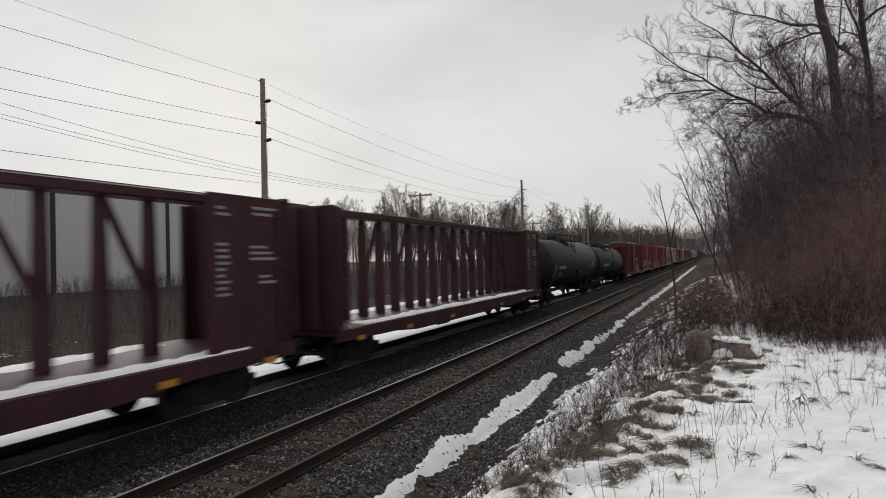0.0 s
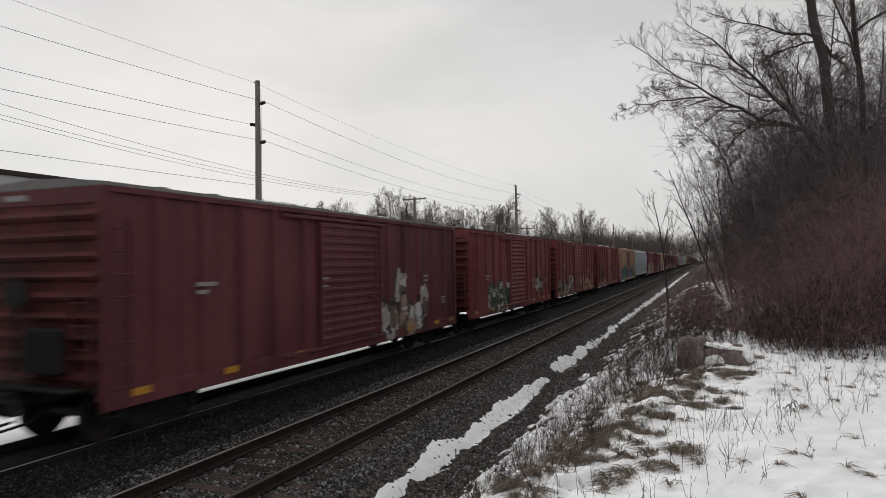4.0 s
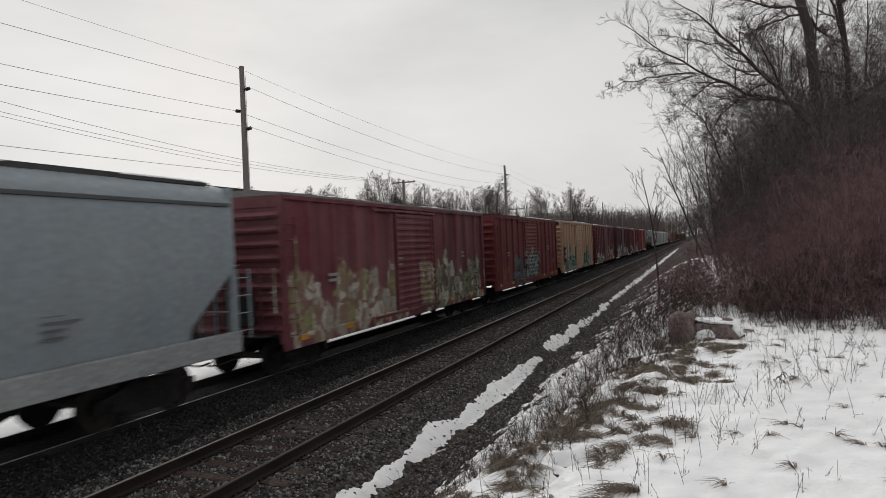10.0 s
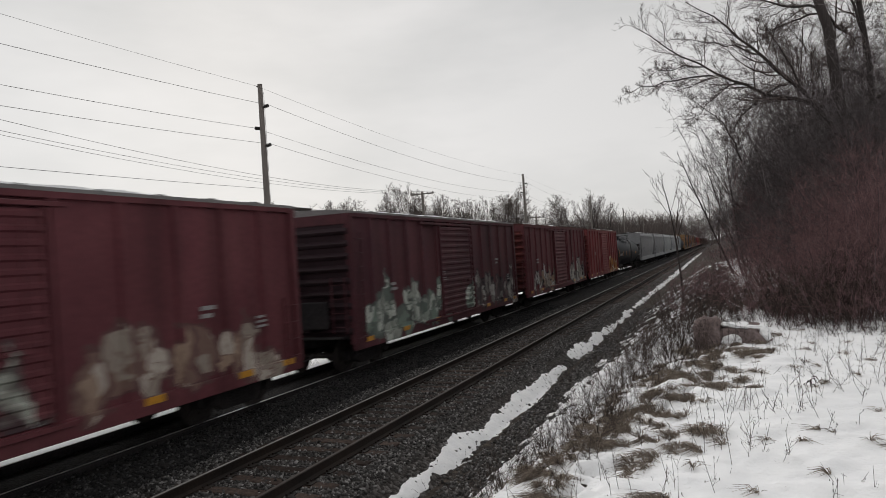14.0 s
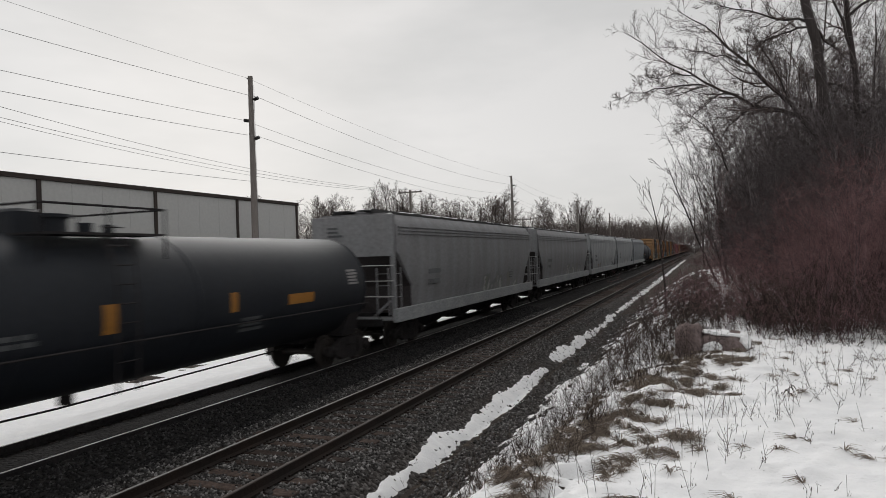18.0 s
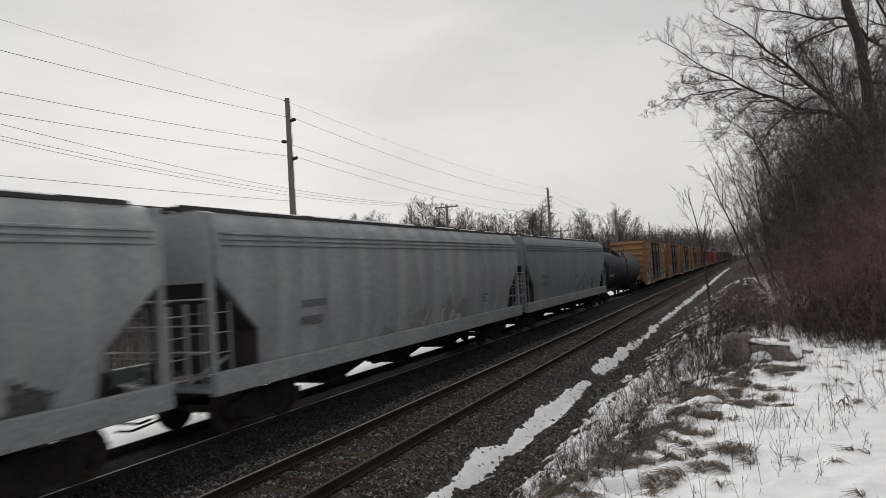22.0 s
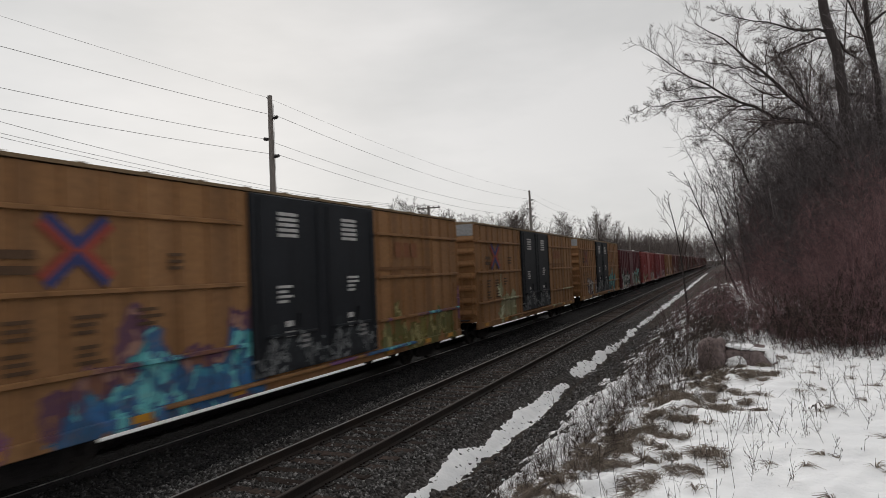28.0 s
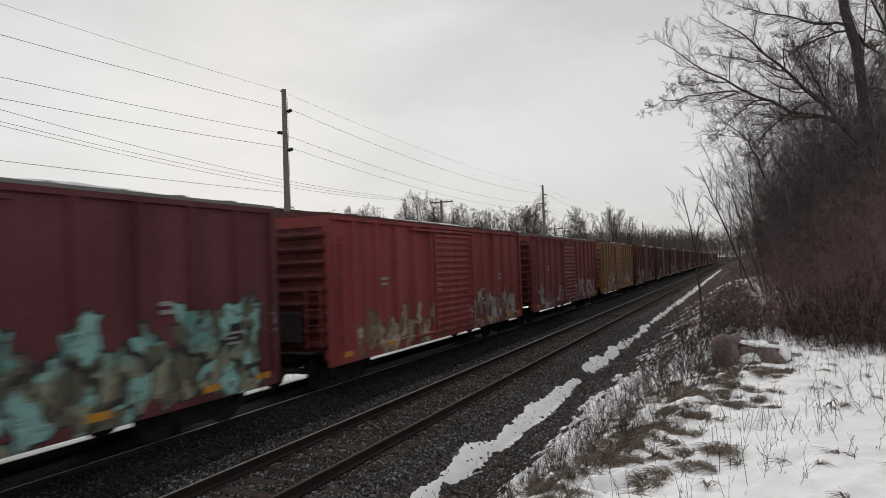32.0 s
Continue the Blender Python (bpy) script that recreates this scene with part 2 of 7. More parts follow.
def snow_material():
    m, nt, b, co = nodes_of("old_snow", 0.75)
    v = co.outputs['Object']
    n2 = noise_of(nt, v, 3.0, 5)
    n3 = noise_of(nt, v, 26.0, 4)
    col = ramp_of(nt, n2, [(0.3, (0.84, 0.845, 0.86)), (0.7, (0.92, 0.92, 0.925))])
    spots = ramp_of(nt, n3, [(0.70, (0, 0, 0)), (0.78, (0.5,) * 3)])
    col = mix_of(nt, spots, col, (0.28, 0.23, 0.18))
    nt.links.new(col, b.inputs['Base Color'])
    b.inputs['Subsurface Weight'].default_value = 0.0
    bump_of(nt, b, math_of(nt, 'ADD', n2, math_of(nt, 'MULTIPLY', n3, 0.25)), 0.55, 0.07)
    return m


def bark_material(name, a, c):
    m, nt, b, co = nodes_of(name, 0.92)
    v = co.outputs['Object']
    n1 = noise_of(nt, v, 4.0, 4, (6, 6, 0.7))
    col = mix_of(nt, n1, a, c)
    nt.links.new(col, b.inputs['Base Color'])
    bump_of(nt, b, n1, 0.6, 0.03)
    return m


def stems_material(name, stops):
    m, nt, b, co = nodes_of(name, 0.9)
    src = nt.nodes.new("ShaderNodeNewGeometry").outputs['Random Per Island']
    col = ramp_of(nt, src, stops)
    col = mix_of(nt, 0.3, col, noise_of(nt, co.outputs['Object'], 7.0), 'OVERLAY')
    nt.links.new(col, b.inputs['Base Color'])
    return m


SNOW = snow_material()
GROUND = ground_material()
GRAVEL = gravel_material()
STONE = stems_material("ballast_stone", [(0, (0.027, 0.0255, 0.025)), (0.55, (0.078, 0.0735, 0.072)), (0.85, (0.17, 0.163, 0.16)), (1, (0.31, 0.30, 0.295))])
DARKSTONE = stems_material("dark_ballast_stone", [(0, (0.011, 0.0107, 0.0112)), (0.7, (0.027, 0.026, 0.027)), (1, (0.085, 0.082, 0.083))])
TIE = surface("weathered_tie_wood", (0.040, 0.028, 0.024), (0.072, 0.053, 0.045), 0.95, 0, 1.5, 18, 0.6, 0.5, 'object')
RAIL = surface("rusty_rail_steel", (0.019, 0.0145, 0.013), (0.032, 0.022, 0.018), 0.75, 0.2, 1.0, 25, 0.3)
RAILTOP = surface("polished_rail_head", (0.62, 0.61, 0.60), (0.50, 0.49, 0.48), 0.55, 0.6, 1.0, 25, 0.05)
RAILTOP_USED = surface("lightly_used_rail_head", (0.38, 0.37, 0.365), (0.30, 0.29, 0.285), 0.5, 0.5, 1.0, 25, 0.05)
RAILTOP_DULL = surface("dull_rail_head", (0.066, 0.053, 0.048), (0.050, 0.038, 0.034), 0.65, 0.3, 1.0, 25, 0.05)
UNDER = surface("grimy_black_steel", (0.026, 0.0245, 0.0265), (0.043, 0.039, 0.040), 0.8, 0.1, 0.8, 12, 0.2)
TRUCKM = surface("dusty_cast_steel", (0.023, 0.0215, 0.0225), (0.038, 0.034, 0.034), 0.85, 0.1, 1.0, 10, 0.3)
WHEELM = surface("rolled_wheel_steel", (0.028, 0.024, 0.023), (0.045, 0.037, 0.034), 0.6, 0.3, 1.0, 10, 0.2)
WHITEP = plain("white_stencil_paint", (0.55, 0.54, 0.53))
GREYP = plain("grey_stencil_paint", (0.32, 0.31, 0.31))
YELLOWP = plain("yellow_reflector", (0.55, 0.26, 0.02), 0.4)
ORANGEP = plain("dull_orange_placard", (0.36, 0.155, 0.022), 0.6)
REDP = plain("red_mark_paint", (0.33, 0.065, 0.045))
BLUEP = plain("blue_mark_paint", (0.045, 0.055, 0.17))
FADED_RED = plain("faded_red_mark_paint", (0.25, 0.075, 0.045))
FADED_RED2 = plain("very_faded_red_paint", (0.25, 0.10, 0.047))
FADED_BROWN = plain("faded_brown_paint", (0.205, 0.095, 0.036))
FADED_BLUE = plain("faded_blue_mark_paint", (0.16, 0.085, 0.075))
GALV = plain("galvanised_sheet", (0.36, 0.37, 0.38), 0.5, 0.3)
POLEW = bark_material("weathered_pole_wood", (0.14, 0.125, 0.115), (0.27, 0.245, 0.23))
PORC = plain("dark_glazed_insulator", (0.03, 0.025, 0.025), 0.3)
WIRE = plain("dull_conductor", (0.20, 0.20, 0.205), 0.6, 0.3)
BARK = bark_material("dark_bark", (0.042, 0.036, 0.035), (0.092, 0.080, 0.077))
TWIG = stems_material("bare_twigs", [(0, (0.050, 0.039, 0.037)), (0.6, (0.105, 0.083, 0.078)), (1, (0.17, 0.14, 0.13))])
FARTWIG = stems_material("pale_bare_twigs", [(0, (0.085, 0.071, 0.066)), (0.6, (0.14, 0.118, 0.11)), (1, (0.20, 0.17, 0.16))])
BRUSH = stems_material("red_brown_brush", [(0, (0.085, 0.050, 0.054)), (0.5, (0.205, 0.118, 0.122)), (1, (0.30, 0.195, 0.195))])
BSTEM = stems_material("dark_brush_stems", [(0, (0.042, 0.031, 0.034)), (0.6, (0.088, 0.064, 0.068)), (1, (0.18, 0.14, 0.142))])
UNDERT = stems_material("grey_understorey_twigs", [(0, (0.056, 0.047, 0.049)), (0.6, (0.118, 0.101, 0.104)), (1, (0.205, 0.182, 0.184))])
WEED = stems_material("dead_weed_stalks", [(0, (0.022, 0.017, 0.016)), (0.6, (0.055, 0.042, 0.037)), (1, (0.125, 0.098, 0.082))])
STRAW = stems_material("dead_straw_grass", [(0, (0.095, 0.075, 0.063)), (0.6, (0.25, 0.205, 0.170)), (1, (0.43, 0.37, 0.30))])
PANELM = surface("grey_wall_panel", (0.50, 0.505, 0.50), (0.55, 0.55, 0.54), 0.6, 0.1, 0.1, 4, 0.05, 0.06)
TRIMM = plain("brown_metal_trim", (0.05, 0.038, 0.034))
ROCKM = surface("pinkish_granite", (0.15, 0.115, 0.11), (0.24, 0.19, 0.185), 0.9, 0, 2.0, 22, 0.6, 0.4)


# ---- mesh building ----
class Build:
    def __init__(self):
        self.v, self.f = [], []

    def add(self, verts, faces):
        n = len(self.v)
        self.v.extend(verts)
        self.f.extend(tuple(i + n for i in q) for q in faces)
        return self

    def box(self, x0, x1, y0, y1, z0, z1, c=0.0):
        if c <= 0:
            vs = [(x, y, z) for x in (x0, x1) for y in (y0, y1) for z in (z0, z1)]
            return self.add(vs, [(0, 1, 3, 2), (4, 6, 7, 5), (0, 4, 5, 1), (2, 3, 7, 6), (0, 2, 6, 4), (1, 5, 7, 3)])
        prof = [(x0 + c, y0), (x1 - c, y0), (x1, y0 + c), (x1, y1 - c), (x1 - c, y1), (x0 + c, y1), (x0, y1 - c), (x0, y0 + c)]
        cx, cy = (x0 + x1) / 2, (y0 + y1) / 2
        sx, sy = 1 - 2 * c / max(x1 - x0, 2.1 * c), 1 - 2 * c / max(y1 - y0, 2.1 * c)
        ins = [(cx + (x - cx) * sx, cy + (y - cy) * sy) for x, y in prof]
        return self.loft([[(x, y, z0) for x, y in ins], [(x, y, z0 + c) for x, y in prof], [(x, y, z1 - c) for x, y in prof], [(x, y, z1) for x, y in ins]])

    def loft(self, rings, closed=True, caps=True):
        n = len(rings[0])
        vs = [p for r in rings for p in r]
        fs = []
        for i in range(len(rings) - 1):
            for k in range(n if closed else n - 1):
                a, b = i * n + k, i * n + (k + 1) % n
                fs.append((a, b, b + n, a + n))
        if caps and closed:
            fs.append(tuple(range(n - 1, -1, -1)))
            fs.append(tuple(range((len(rings) - 1) * n, len(rings) * n)))
        return self.add(vs, fs)

    def tube(self, pts, radii, n=6, caps=True):
        rings = []
        for i, p in enumerate(pts):
            a = Vector(pts[max(i - 1, 0)])
            b = Vector(pts[min(i + 1, len(pts) - 1)])
            d = (b - a).normalized()
            u = d.cross(Vector((0, 0, 1)) if abs(d.z) < 0.9 else Vector((1, 0, 0))).normalized()
            w = d.cross(u)
            r = radii[i] if isinstance(radii, (list, tuple)) else radii
            rings.append([tuple(Vector(p) + (u * math.cos(k * math.tau / n) + w * math.sin(k * math.tau / n)) * r) for k in range(n)])
        return self.loft(rings, True, caps)

    def mesh(self, name, smooth=None, fix=True):
        me = bpy.data.meshes.new(name)
        me.from_pydata(self.v, [], self.f)
        if fix:
            bm = bmesh.new()
            bm.from_mesh(me)
            bmesh.ops.recalc_face_normals(bm, faces=bm.faces)
            bm.to_mesh(me)
            bm.free()
        if smooth:
            me.shade_smooth()
            me.set_sharp_from_angle(angle=radians(smooth))
        return me


def part(name, build, material, parent=None, label="", at=(0, 0, 0), turn=0.0, smooth=35, fix=True):
    """Links a mesh (or a Build) as one object under a thing or a part."""
    me = build if isinstance(build, bpy.types.Mesh) else build.mesh(name, smooth, fix)
    if not me.materials:
        me.materials.append(material)
    ob = new(name, me)
    if me.materials[0] != material:
        ob.material_slots[0].link = 'OBJECT'
        ob.material_slots[0].material = material
    ob.parent = parent
    ob.matrix_basis = pose(*at, 0, 0, turn)
    if label:
        tagged(ob, label)
    return ob


def thing(name, label, category, group="", at=(0, 0, 0), turn=0.0):
    ob = new(name)
    ob.empty_display_size = 0.3
    ob.matrix_basis = pose(*at, 0, 0, turn)
    return tagged(ob, label, category, group)


def lattice(name, xs, ys, height, material, smooth=True):
    """A sheet over the grid xs by ys with the given height."""
    X, Y = np.meshgrid(np.array(xs), np.array(ys), indexing='ij')
    Z = height(X, Y)
    nx, ny = X.shape
    co = np.stack([X, Y, Z], -1).reshape(-1, 3).astype(np.float32)
    i = (np.arange(nx - 1)[:, None] * ny + np.arange(ny - 1)[None, :]).reshape(-1)
    quads = np.stack([i, i + ny, i + ny + 1, i + 1], -1).astype(np.int32)
    return sheet(name, co, quads, material, smooth)


def sheet(name, co, faces, material, smooth=False):
    """A mesh object from arrays of corners and equal-sided faces."""
    me = bpy.data.meshes.new(name)
    k = faces.shape[1]
    me.vertices.add(len(co))
    me.vertices.foreach_set("co", np.ascontiguousarray(co, dtype=np.float32).ravel())
    me.loops.add(faces.size)
    me.loops.foreach_set("vertex_index", np.ascontiguousarray(faces, dtype=np.int32).ravel())
    me.polygons.add(len(faces))
    me.polygons.foreach_set("loop_start", np.arange(0, faces.size, k, dtype=np.int32))
    me.update(calc_edges=True)
    if smooth:
        me.shade_smooth()
    me.materials.append(material)
    return new(name, me)


# ---- terrain ----
def vnoise(x, y, seed=0):
    """Smooth value noise on arrays, about -1 to 1."""
    xi, yi = np.floor(x), np.floor(y)
    fx, fy = x - xi, y - yi
    fx, fy = fx * fx * (3 - 2 * fx), fy * fy * (3 - 2 * fy)

    def h(a, b):
        s = np.sin(a * 127.1 + b * 311.7 + seed * 74.7) * 43758.5453
        return (s - np.floor(s)) * 2 - 1
    return (h(xi, yi) * (1 - fx) + h(xi + 1, yi) * fx) * (1 - fy) + (h(xi, yi + 1) * (1 - fx) + h(xi + 1, yi + 1) * fx) * fy


def fbm(x, y, seed=0, octaves=4):
    out, amp = 0.0, 1.0
    for k in range(octaves):
        out = out + amp * vnoise(x, y, seed + k)
        x, y, amp = x * 2.03 + 5.1, y * 2.03 + 1.7, amp * 0.5
    return out / 1.9


def step(a, b, x):
    t = np.clip((x - a) / (b - a), 0, 1)
    return t * t * (3 - 2 * t)


TOE, TOE_Z, BANK_Z = -4.2, -0.62, 1.40


def bank_edge(y):
    return np.interp(y, [-30, 0, 4.8, 10, 16, 30, 80], [-1.6, -1.5, -1.1, -0.05, 0.3, 0.2, -0.5])


def ground_z(x, y):
    x, y = np.asarray(x, float), np.asarray(y, float)
    e = bank_edge(y)
    t = np.clip((x - TOE) / (e - TOE), 0, 1)
    right = TOE_Z + (BANK_Z - TOE_Z) * (0.35 * t + 0.65 * t * t * (3 - 2 * t))
    right = right + step(0, 14, x - e) * step(9, 22, y) * 2.6 + step(14, 60, x - e) * 3.0
    left = -0.62 + step(-15, -40, x) * 2.0
    z = np.where(x > TOE, right, np.where(x < -13, left, TOE_Z))
    rough = 0.05 * fbm(x * 0.9, y * 0.9, 3) * np.where((x > TOE) | (x < -14.5), 1.0, 0.15)
    near = step(2.6, 0.8, np.hypot(x, y))
    return z + rough * (1 - near)


def spaced(*stops):
    out = []
    for (a, d), (b, _) in zip(stops, stops[1:]):
        out += list(np.arange(a, b - d * 0.5, d))
    return out + [stops[-1][0]]


def terrain():
    g = lattice("ground", spaced((-1500, 150), (-300, 30), (-60, 2.0), (-16, 0.5), (-5, 0.12), (3, 0.4), (16, 3), (70, 40), (300, 150), (1500, 1)),
                spaced((-600, 100), (-60, 6), (-4, 0.25), (30, 0.6), (70, 3), (200, 25), (600, 150), (2400, 1)), ground_z, GROUND)
    tagged(g, "frozen brown ground with leaf litter and thin snow", "ground", kind="structure")

    def bed(x, y):
        prof = np.interp(x, [-14.6, -13.9, -12.6, -11.62, -11.52, -9.93, -9.80, -9.25, -8.85, -8.3, -5.35, -5.0, -4.45, -4.0], [-0.8, -0.55, -0.16, -0.08, -0.17, -0.17, -0.07, -0.10, -0.22, -0.20, -0.20, -0.24, -0.62, -0.85])
        return prof + 0.018 * fbm(x * 6, y * 6, 11, 3)
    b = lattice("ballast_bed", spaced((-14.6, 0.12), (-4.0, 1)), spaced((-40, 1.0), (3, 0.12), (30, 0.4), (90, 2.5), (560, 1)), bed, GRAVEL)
    tagged(b, "dark crushed-stone ballast under the two tracks", "ballast", kind="structure")
    return bed


BED = terrain()


def snow_layers():
    # the narrow drift along the foot of the ballast
    def strip(x, y):
        mid = -4.60 + 0.10 * fbm(y * 0.45, y * 0 + 2.0, 21, 3)
        half = np.interp(y, [0, 14, 19, 26, 40, 80], [0.29, 0.29, 0.26, 0.25, 0.23, 0.27]) + 0.10 * fbm(y * 0.8, y * 0 + 7.0, 23, 3)
        edge = half - 0.02 - np.abs(x - mid) + 0.13 * fbm(x * 3.5, y * 1.5, 25, 3) + 0.045 * fbm(x * 14, y * 7, 26, 2)
        gap = step(0.0, 1.0, np.abs(y - 20.6 - 1.2 * (x + 4.7)) - 0.15 + 0.4 * fbm(x * 3, y * 3, 27, 3))
        gap = gap * step(0.0, 0.5, np.abs(y - 38.0) - 0.1 + 0.5 * fbm(x * 3, y * 3, 28, 2))
        base = np.maximum(BED(x, y), ground_z(x, y))
        return base - 0.03 + np.clip(edge * 0.30, -0.08, 0.055) * gap - 0.03 * (1 - gap)
    s = lattice("snow_drift", spaced((-5.6, 0.028), (-3.9, 1)), spaced((-30, 0.3), (2, 0.032), (22, 0.08), (34, 0.2), (60, 0.5), (200, 1)), strip, SNOW)
    tagged(s, "narrow drift of old snow along the ballast foot", "snow", kind="structure")

    # the snow on the bank, broken by tufts and bare slope
    def cover(x, y):
        e = bank_edge(y)
        d = x - e
        foot = x - np.interp(y, [0, 9, 13, 20, 34], [0.14, 0.14, 0.18, -0.20, -0.30])
        amount = np.minimum(np.interp(foot, [-4.1, -3.85, -3.6, -3.3, -2.6, -1.9], [-0.9, -0.36, -0.02, 0.08, 0.16, 0.9]), np.interp(d, [-2.2, -1.2, -0.55, -0.1, 0.45, 1.2, 2.6, 9], [0.15, 0.15, 0.13, 0.20, 0.42, 0.70, 0.85, 0.90]))
        amount = amount - 0.22 * step(15, 24, y) * step(0.2, -0.6, d) - step(13.0, 17, y) * 0.34 * step(-1.0, 0.5, d) - 1.6 * (step(11, 18, x) + step(-9, -16, y) + step(50, 68, y))
        n = 0.15 * fbm(x * 1.4, y * 1.4, 31, 3) + 0.30 * fbm(x * 4.2, y * 4.2, 35, 3) + (0.34 - 0.16 * step(-0.4, 0.9, d)) * fbm(x * 12, y * 12, 36, 3)
        deep = step(0.0, 0.25, amount + n)
        lumps = 0.060 * fbm(x * 1.8, y * 1.8, 38, 3) + 0.036 * fbm(x * 5.5, y * 5.5, 39, 3)
        return ground_z(x, y) - 0.015 + np.clip((amount + n) * 0.15, -0.10, 0.075) + (lumps + 0.045) * deep
    c = lattice("snow_cover", spaced((-4.1, 0.04), (2.2, 0.10), (4, 0.25), (9, 0.6), (19, 1)), spaced((-16.5, 0.3), (0.5, 0.12), (3.4, 0.04), (12, 0.08), (18, 0.16), (34, 0.5), (70, 1)), cover, SNOW)
    tagged(c, "thin patchy snow over the grassy bank", "snow", kind="structure")

    # the snow beyond the far track
    def beyond(x, y):
        a = np.interp(x, [-24, -19.5, -18, -14.6, -12.0, -11.56, -11.52], [-0.5, -0.1, 0.35, 0.5, 0.42, 0.40, -0.9]) + 0.42 * fbm(x * 0.7, y * 0.35, 41, 4) * np.interp(x, [-14, -12], [1, 0.35])
        base = np.maximum(BED(np.clip(x, -14.6, -4), y), ground_z(x, y))
        base = np.where(x < -14.6, ground_z(x, y), base)
        return base - 0.03 + np.clip(a * 0.2, -0.12, 0.12)
    f = lattice("snow_field", spaced((-24, 0.3), (-14.8, 0.08), (-11.52, 1)), spaced((-10, 0.25), (60, 0.8), (240, 1)), beyond, SNOW)
    tagged(f, "flat snow lying beyond the far track", "snow", kind="structure")
    return cover


COVER = snow_layers()


# ---- rails and poles' line ----
NEAR_X, FAR_X, HALF_GAUGE = -6.70, -10.73, 0.753
TRACK_END = 560.0


def rail_profile():
    return [(-0.07, -0.172), (0.07, -0.172), (0.07, -0.160), (0.012, -0.135), (0.010, -0.050), (0.036, -0.038), (0.037, -0.010), (0.028, -0.003), (-0.028, -0.003), (-0.037, -0.010), (-0.036, -0.038), (-0.010, -0.050), (-0.012, -0.135), (-0.07, -0.160)]


def rails():
    for label, cx, top in (("near", NEAR_X, RAILTOP_DULL), ("far", FAR_X, RAILTOP)):
        for side in (-1, 1):
            b = Build().loft([[(x, y, z) for x, z in rail_profile()] for y in (-60, 20, 120, TRACK_END)])
            r = part("rail", b, RAIL if label == "near" else UNDER, None, at=(cx + side * HALF_GAUGE, 0, 0), smooth=40)
            tagged(r, "long rusty steel rail spiked to wooden ties", "rail", "rails of the two tracks", "structure")
            t = Build().loft([[(x, y, z) for x, z in ((-0.026, -0.004), (0.026, -0.004), (0.022, 0.0), (-0.022, 0.0))] for y in (-60, 20, 120, TRACK_END)])
            part("running_surface", t, RAILTOP_USED if side < 0 and label == "near" else top, r, "worn bright running surface of the rail")


rails()


# ---- rolling stock ----
RUN = 17.2                       # metres a second, towards the camera
WHEEL_R = 0.457


def wheel_mesh():
    b = Build()
    b.tube([(-1.0, 0, 0), (-0.6, 0, 0), (0.6, 0, 0), (1.0, 0, 0)], [0.075, 0.085, 0.085, 0.075], 10)
    for s in (-1, 1):
        ring = [(0.66, 0.12), (0.66, 0.14), (0.685, 0.36), (0.68, 0.475), (0.705, 0.482), (0.72, WHEEL_R), (0.80, WHEEL_R - 0.006), (0.80, 0.385), (0.76, 0.36), (0.755, 0.16), (0.82, 0.13), (0.82, 0.10)]
        rings = []
        for x, r in ring:
            rings.append([(s * x, r * math.cos(k * math.tau / 24), r * math.sin(k * math.tau / 24)) for k in range(24)])
        b.loft(rings)
        for k in range(6):       # cast bosses, so that the turning shows
            a = k * math.tau / 6
            b.tube([(s * 0.752, 0.25 * math.cos(a), 0.25 * math.sin(a)), (s * 0.785, 0.25 * math.cos(a), 0.25 * math.sin(a))], 0.035, 6)
    return b.mesh("wheelset", 40)


def sideframe_mesh():
    pts = [(-1.16, 0.60), (-1.16, 0.36), (-0.98, 0.33), (-0.70, 0.36), (-0.52, 0.20), (0.52, 0.20), (0.70, 0.36), (0.98, 0.33), (1.16, 0.36), (1.16, 0.60), (0.80, 0.66), (0.45, 0.80), (-0.45, 0.80), (-0.80, 0.66)]
    b = Build().loft([[(x, y, z) for y, z in pts] for x in (-0.06, 0.06)])
    for s in (-1, 1):
        b.tube([(0.0, s * 0.89, 0.457), (0.16, s * 0.89, 0.457)], 0.13, 12)      # bearing box
        b.tube([(0.16, s * 0.89, 0.457), (0.19, s * 0.89, 0.457)], 0.09, 12)
        b.box(0.05, 0.09, s * 0.45 - 0.05, s * 0.45 + 0.05, 0.30, 0.72, 0.01)
    return b.mesh("sideframe", 30)


def spring_mesh():
    b = Build()
    for dy in (-0.24, 0.0, 0.24):
        b.tube([(0, dy + 0.075 * math.cos(a * 0.9), 0) for a in range(1)] + [(0.02, dy, 0.27)], 0.01, 4)
        pts = [(0.075 * math.sin(k * 0.9), dy + 0.075 * math.cos(k * 0.9), 0.26 + k * 0.0085) for k in range(36)]
        b.tube(pts, 0.017, 4)
    return b.mesh("spring_nest", 60)


def bolster_mesh():
    return Build().box(-1.12, 1.12, -0.2, 0.2, 0.56, 0.78, 0.03).box(-0.3, 0.3, -0.3, 0.3, 0.76, 0.86, 0.02).mesh("truck", 30)


def coupler_mesh():
    b = Build().box(-0.09, 0.09, -0.62, 0.3, 0.80, 0.96, 0.015)
    b.loft([[(-0.16, -0.95, z), (0.02, -1.0, z), (0.15, -0.93, z), (0.16, -0.68, z), (0.09, -0.58, z), (-0.1, -0.58, z), (-0.19, -0.70, z)] for z in (0.74, 1.02)])
    return b.tube([(0.45, 0.05, 0.8), (0.40, -0.35, 0.55), (0.2, -0.75, 0.45), (0.1, -1.0, 0.5)], 0.025, 6).mesh("coupler", 30)


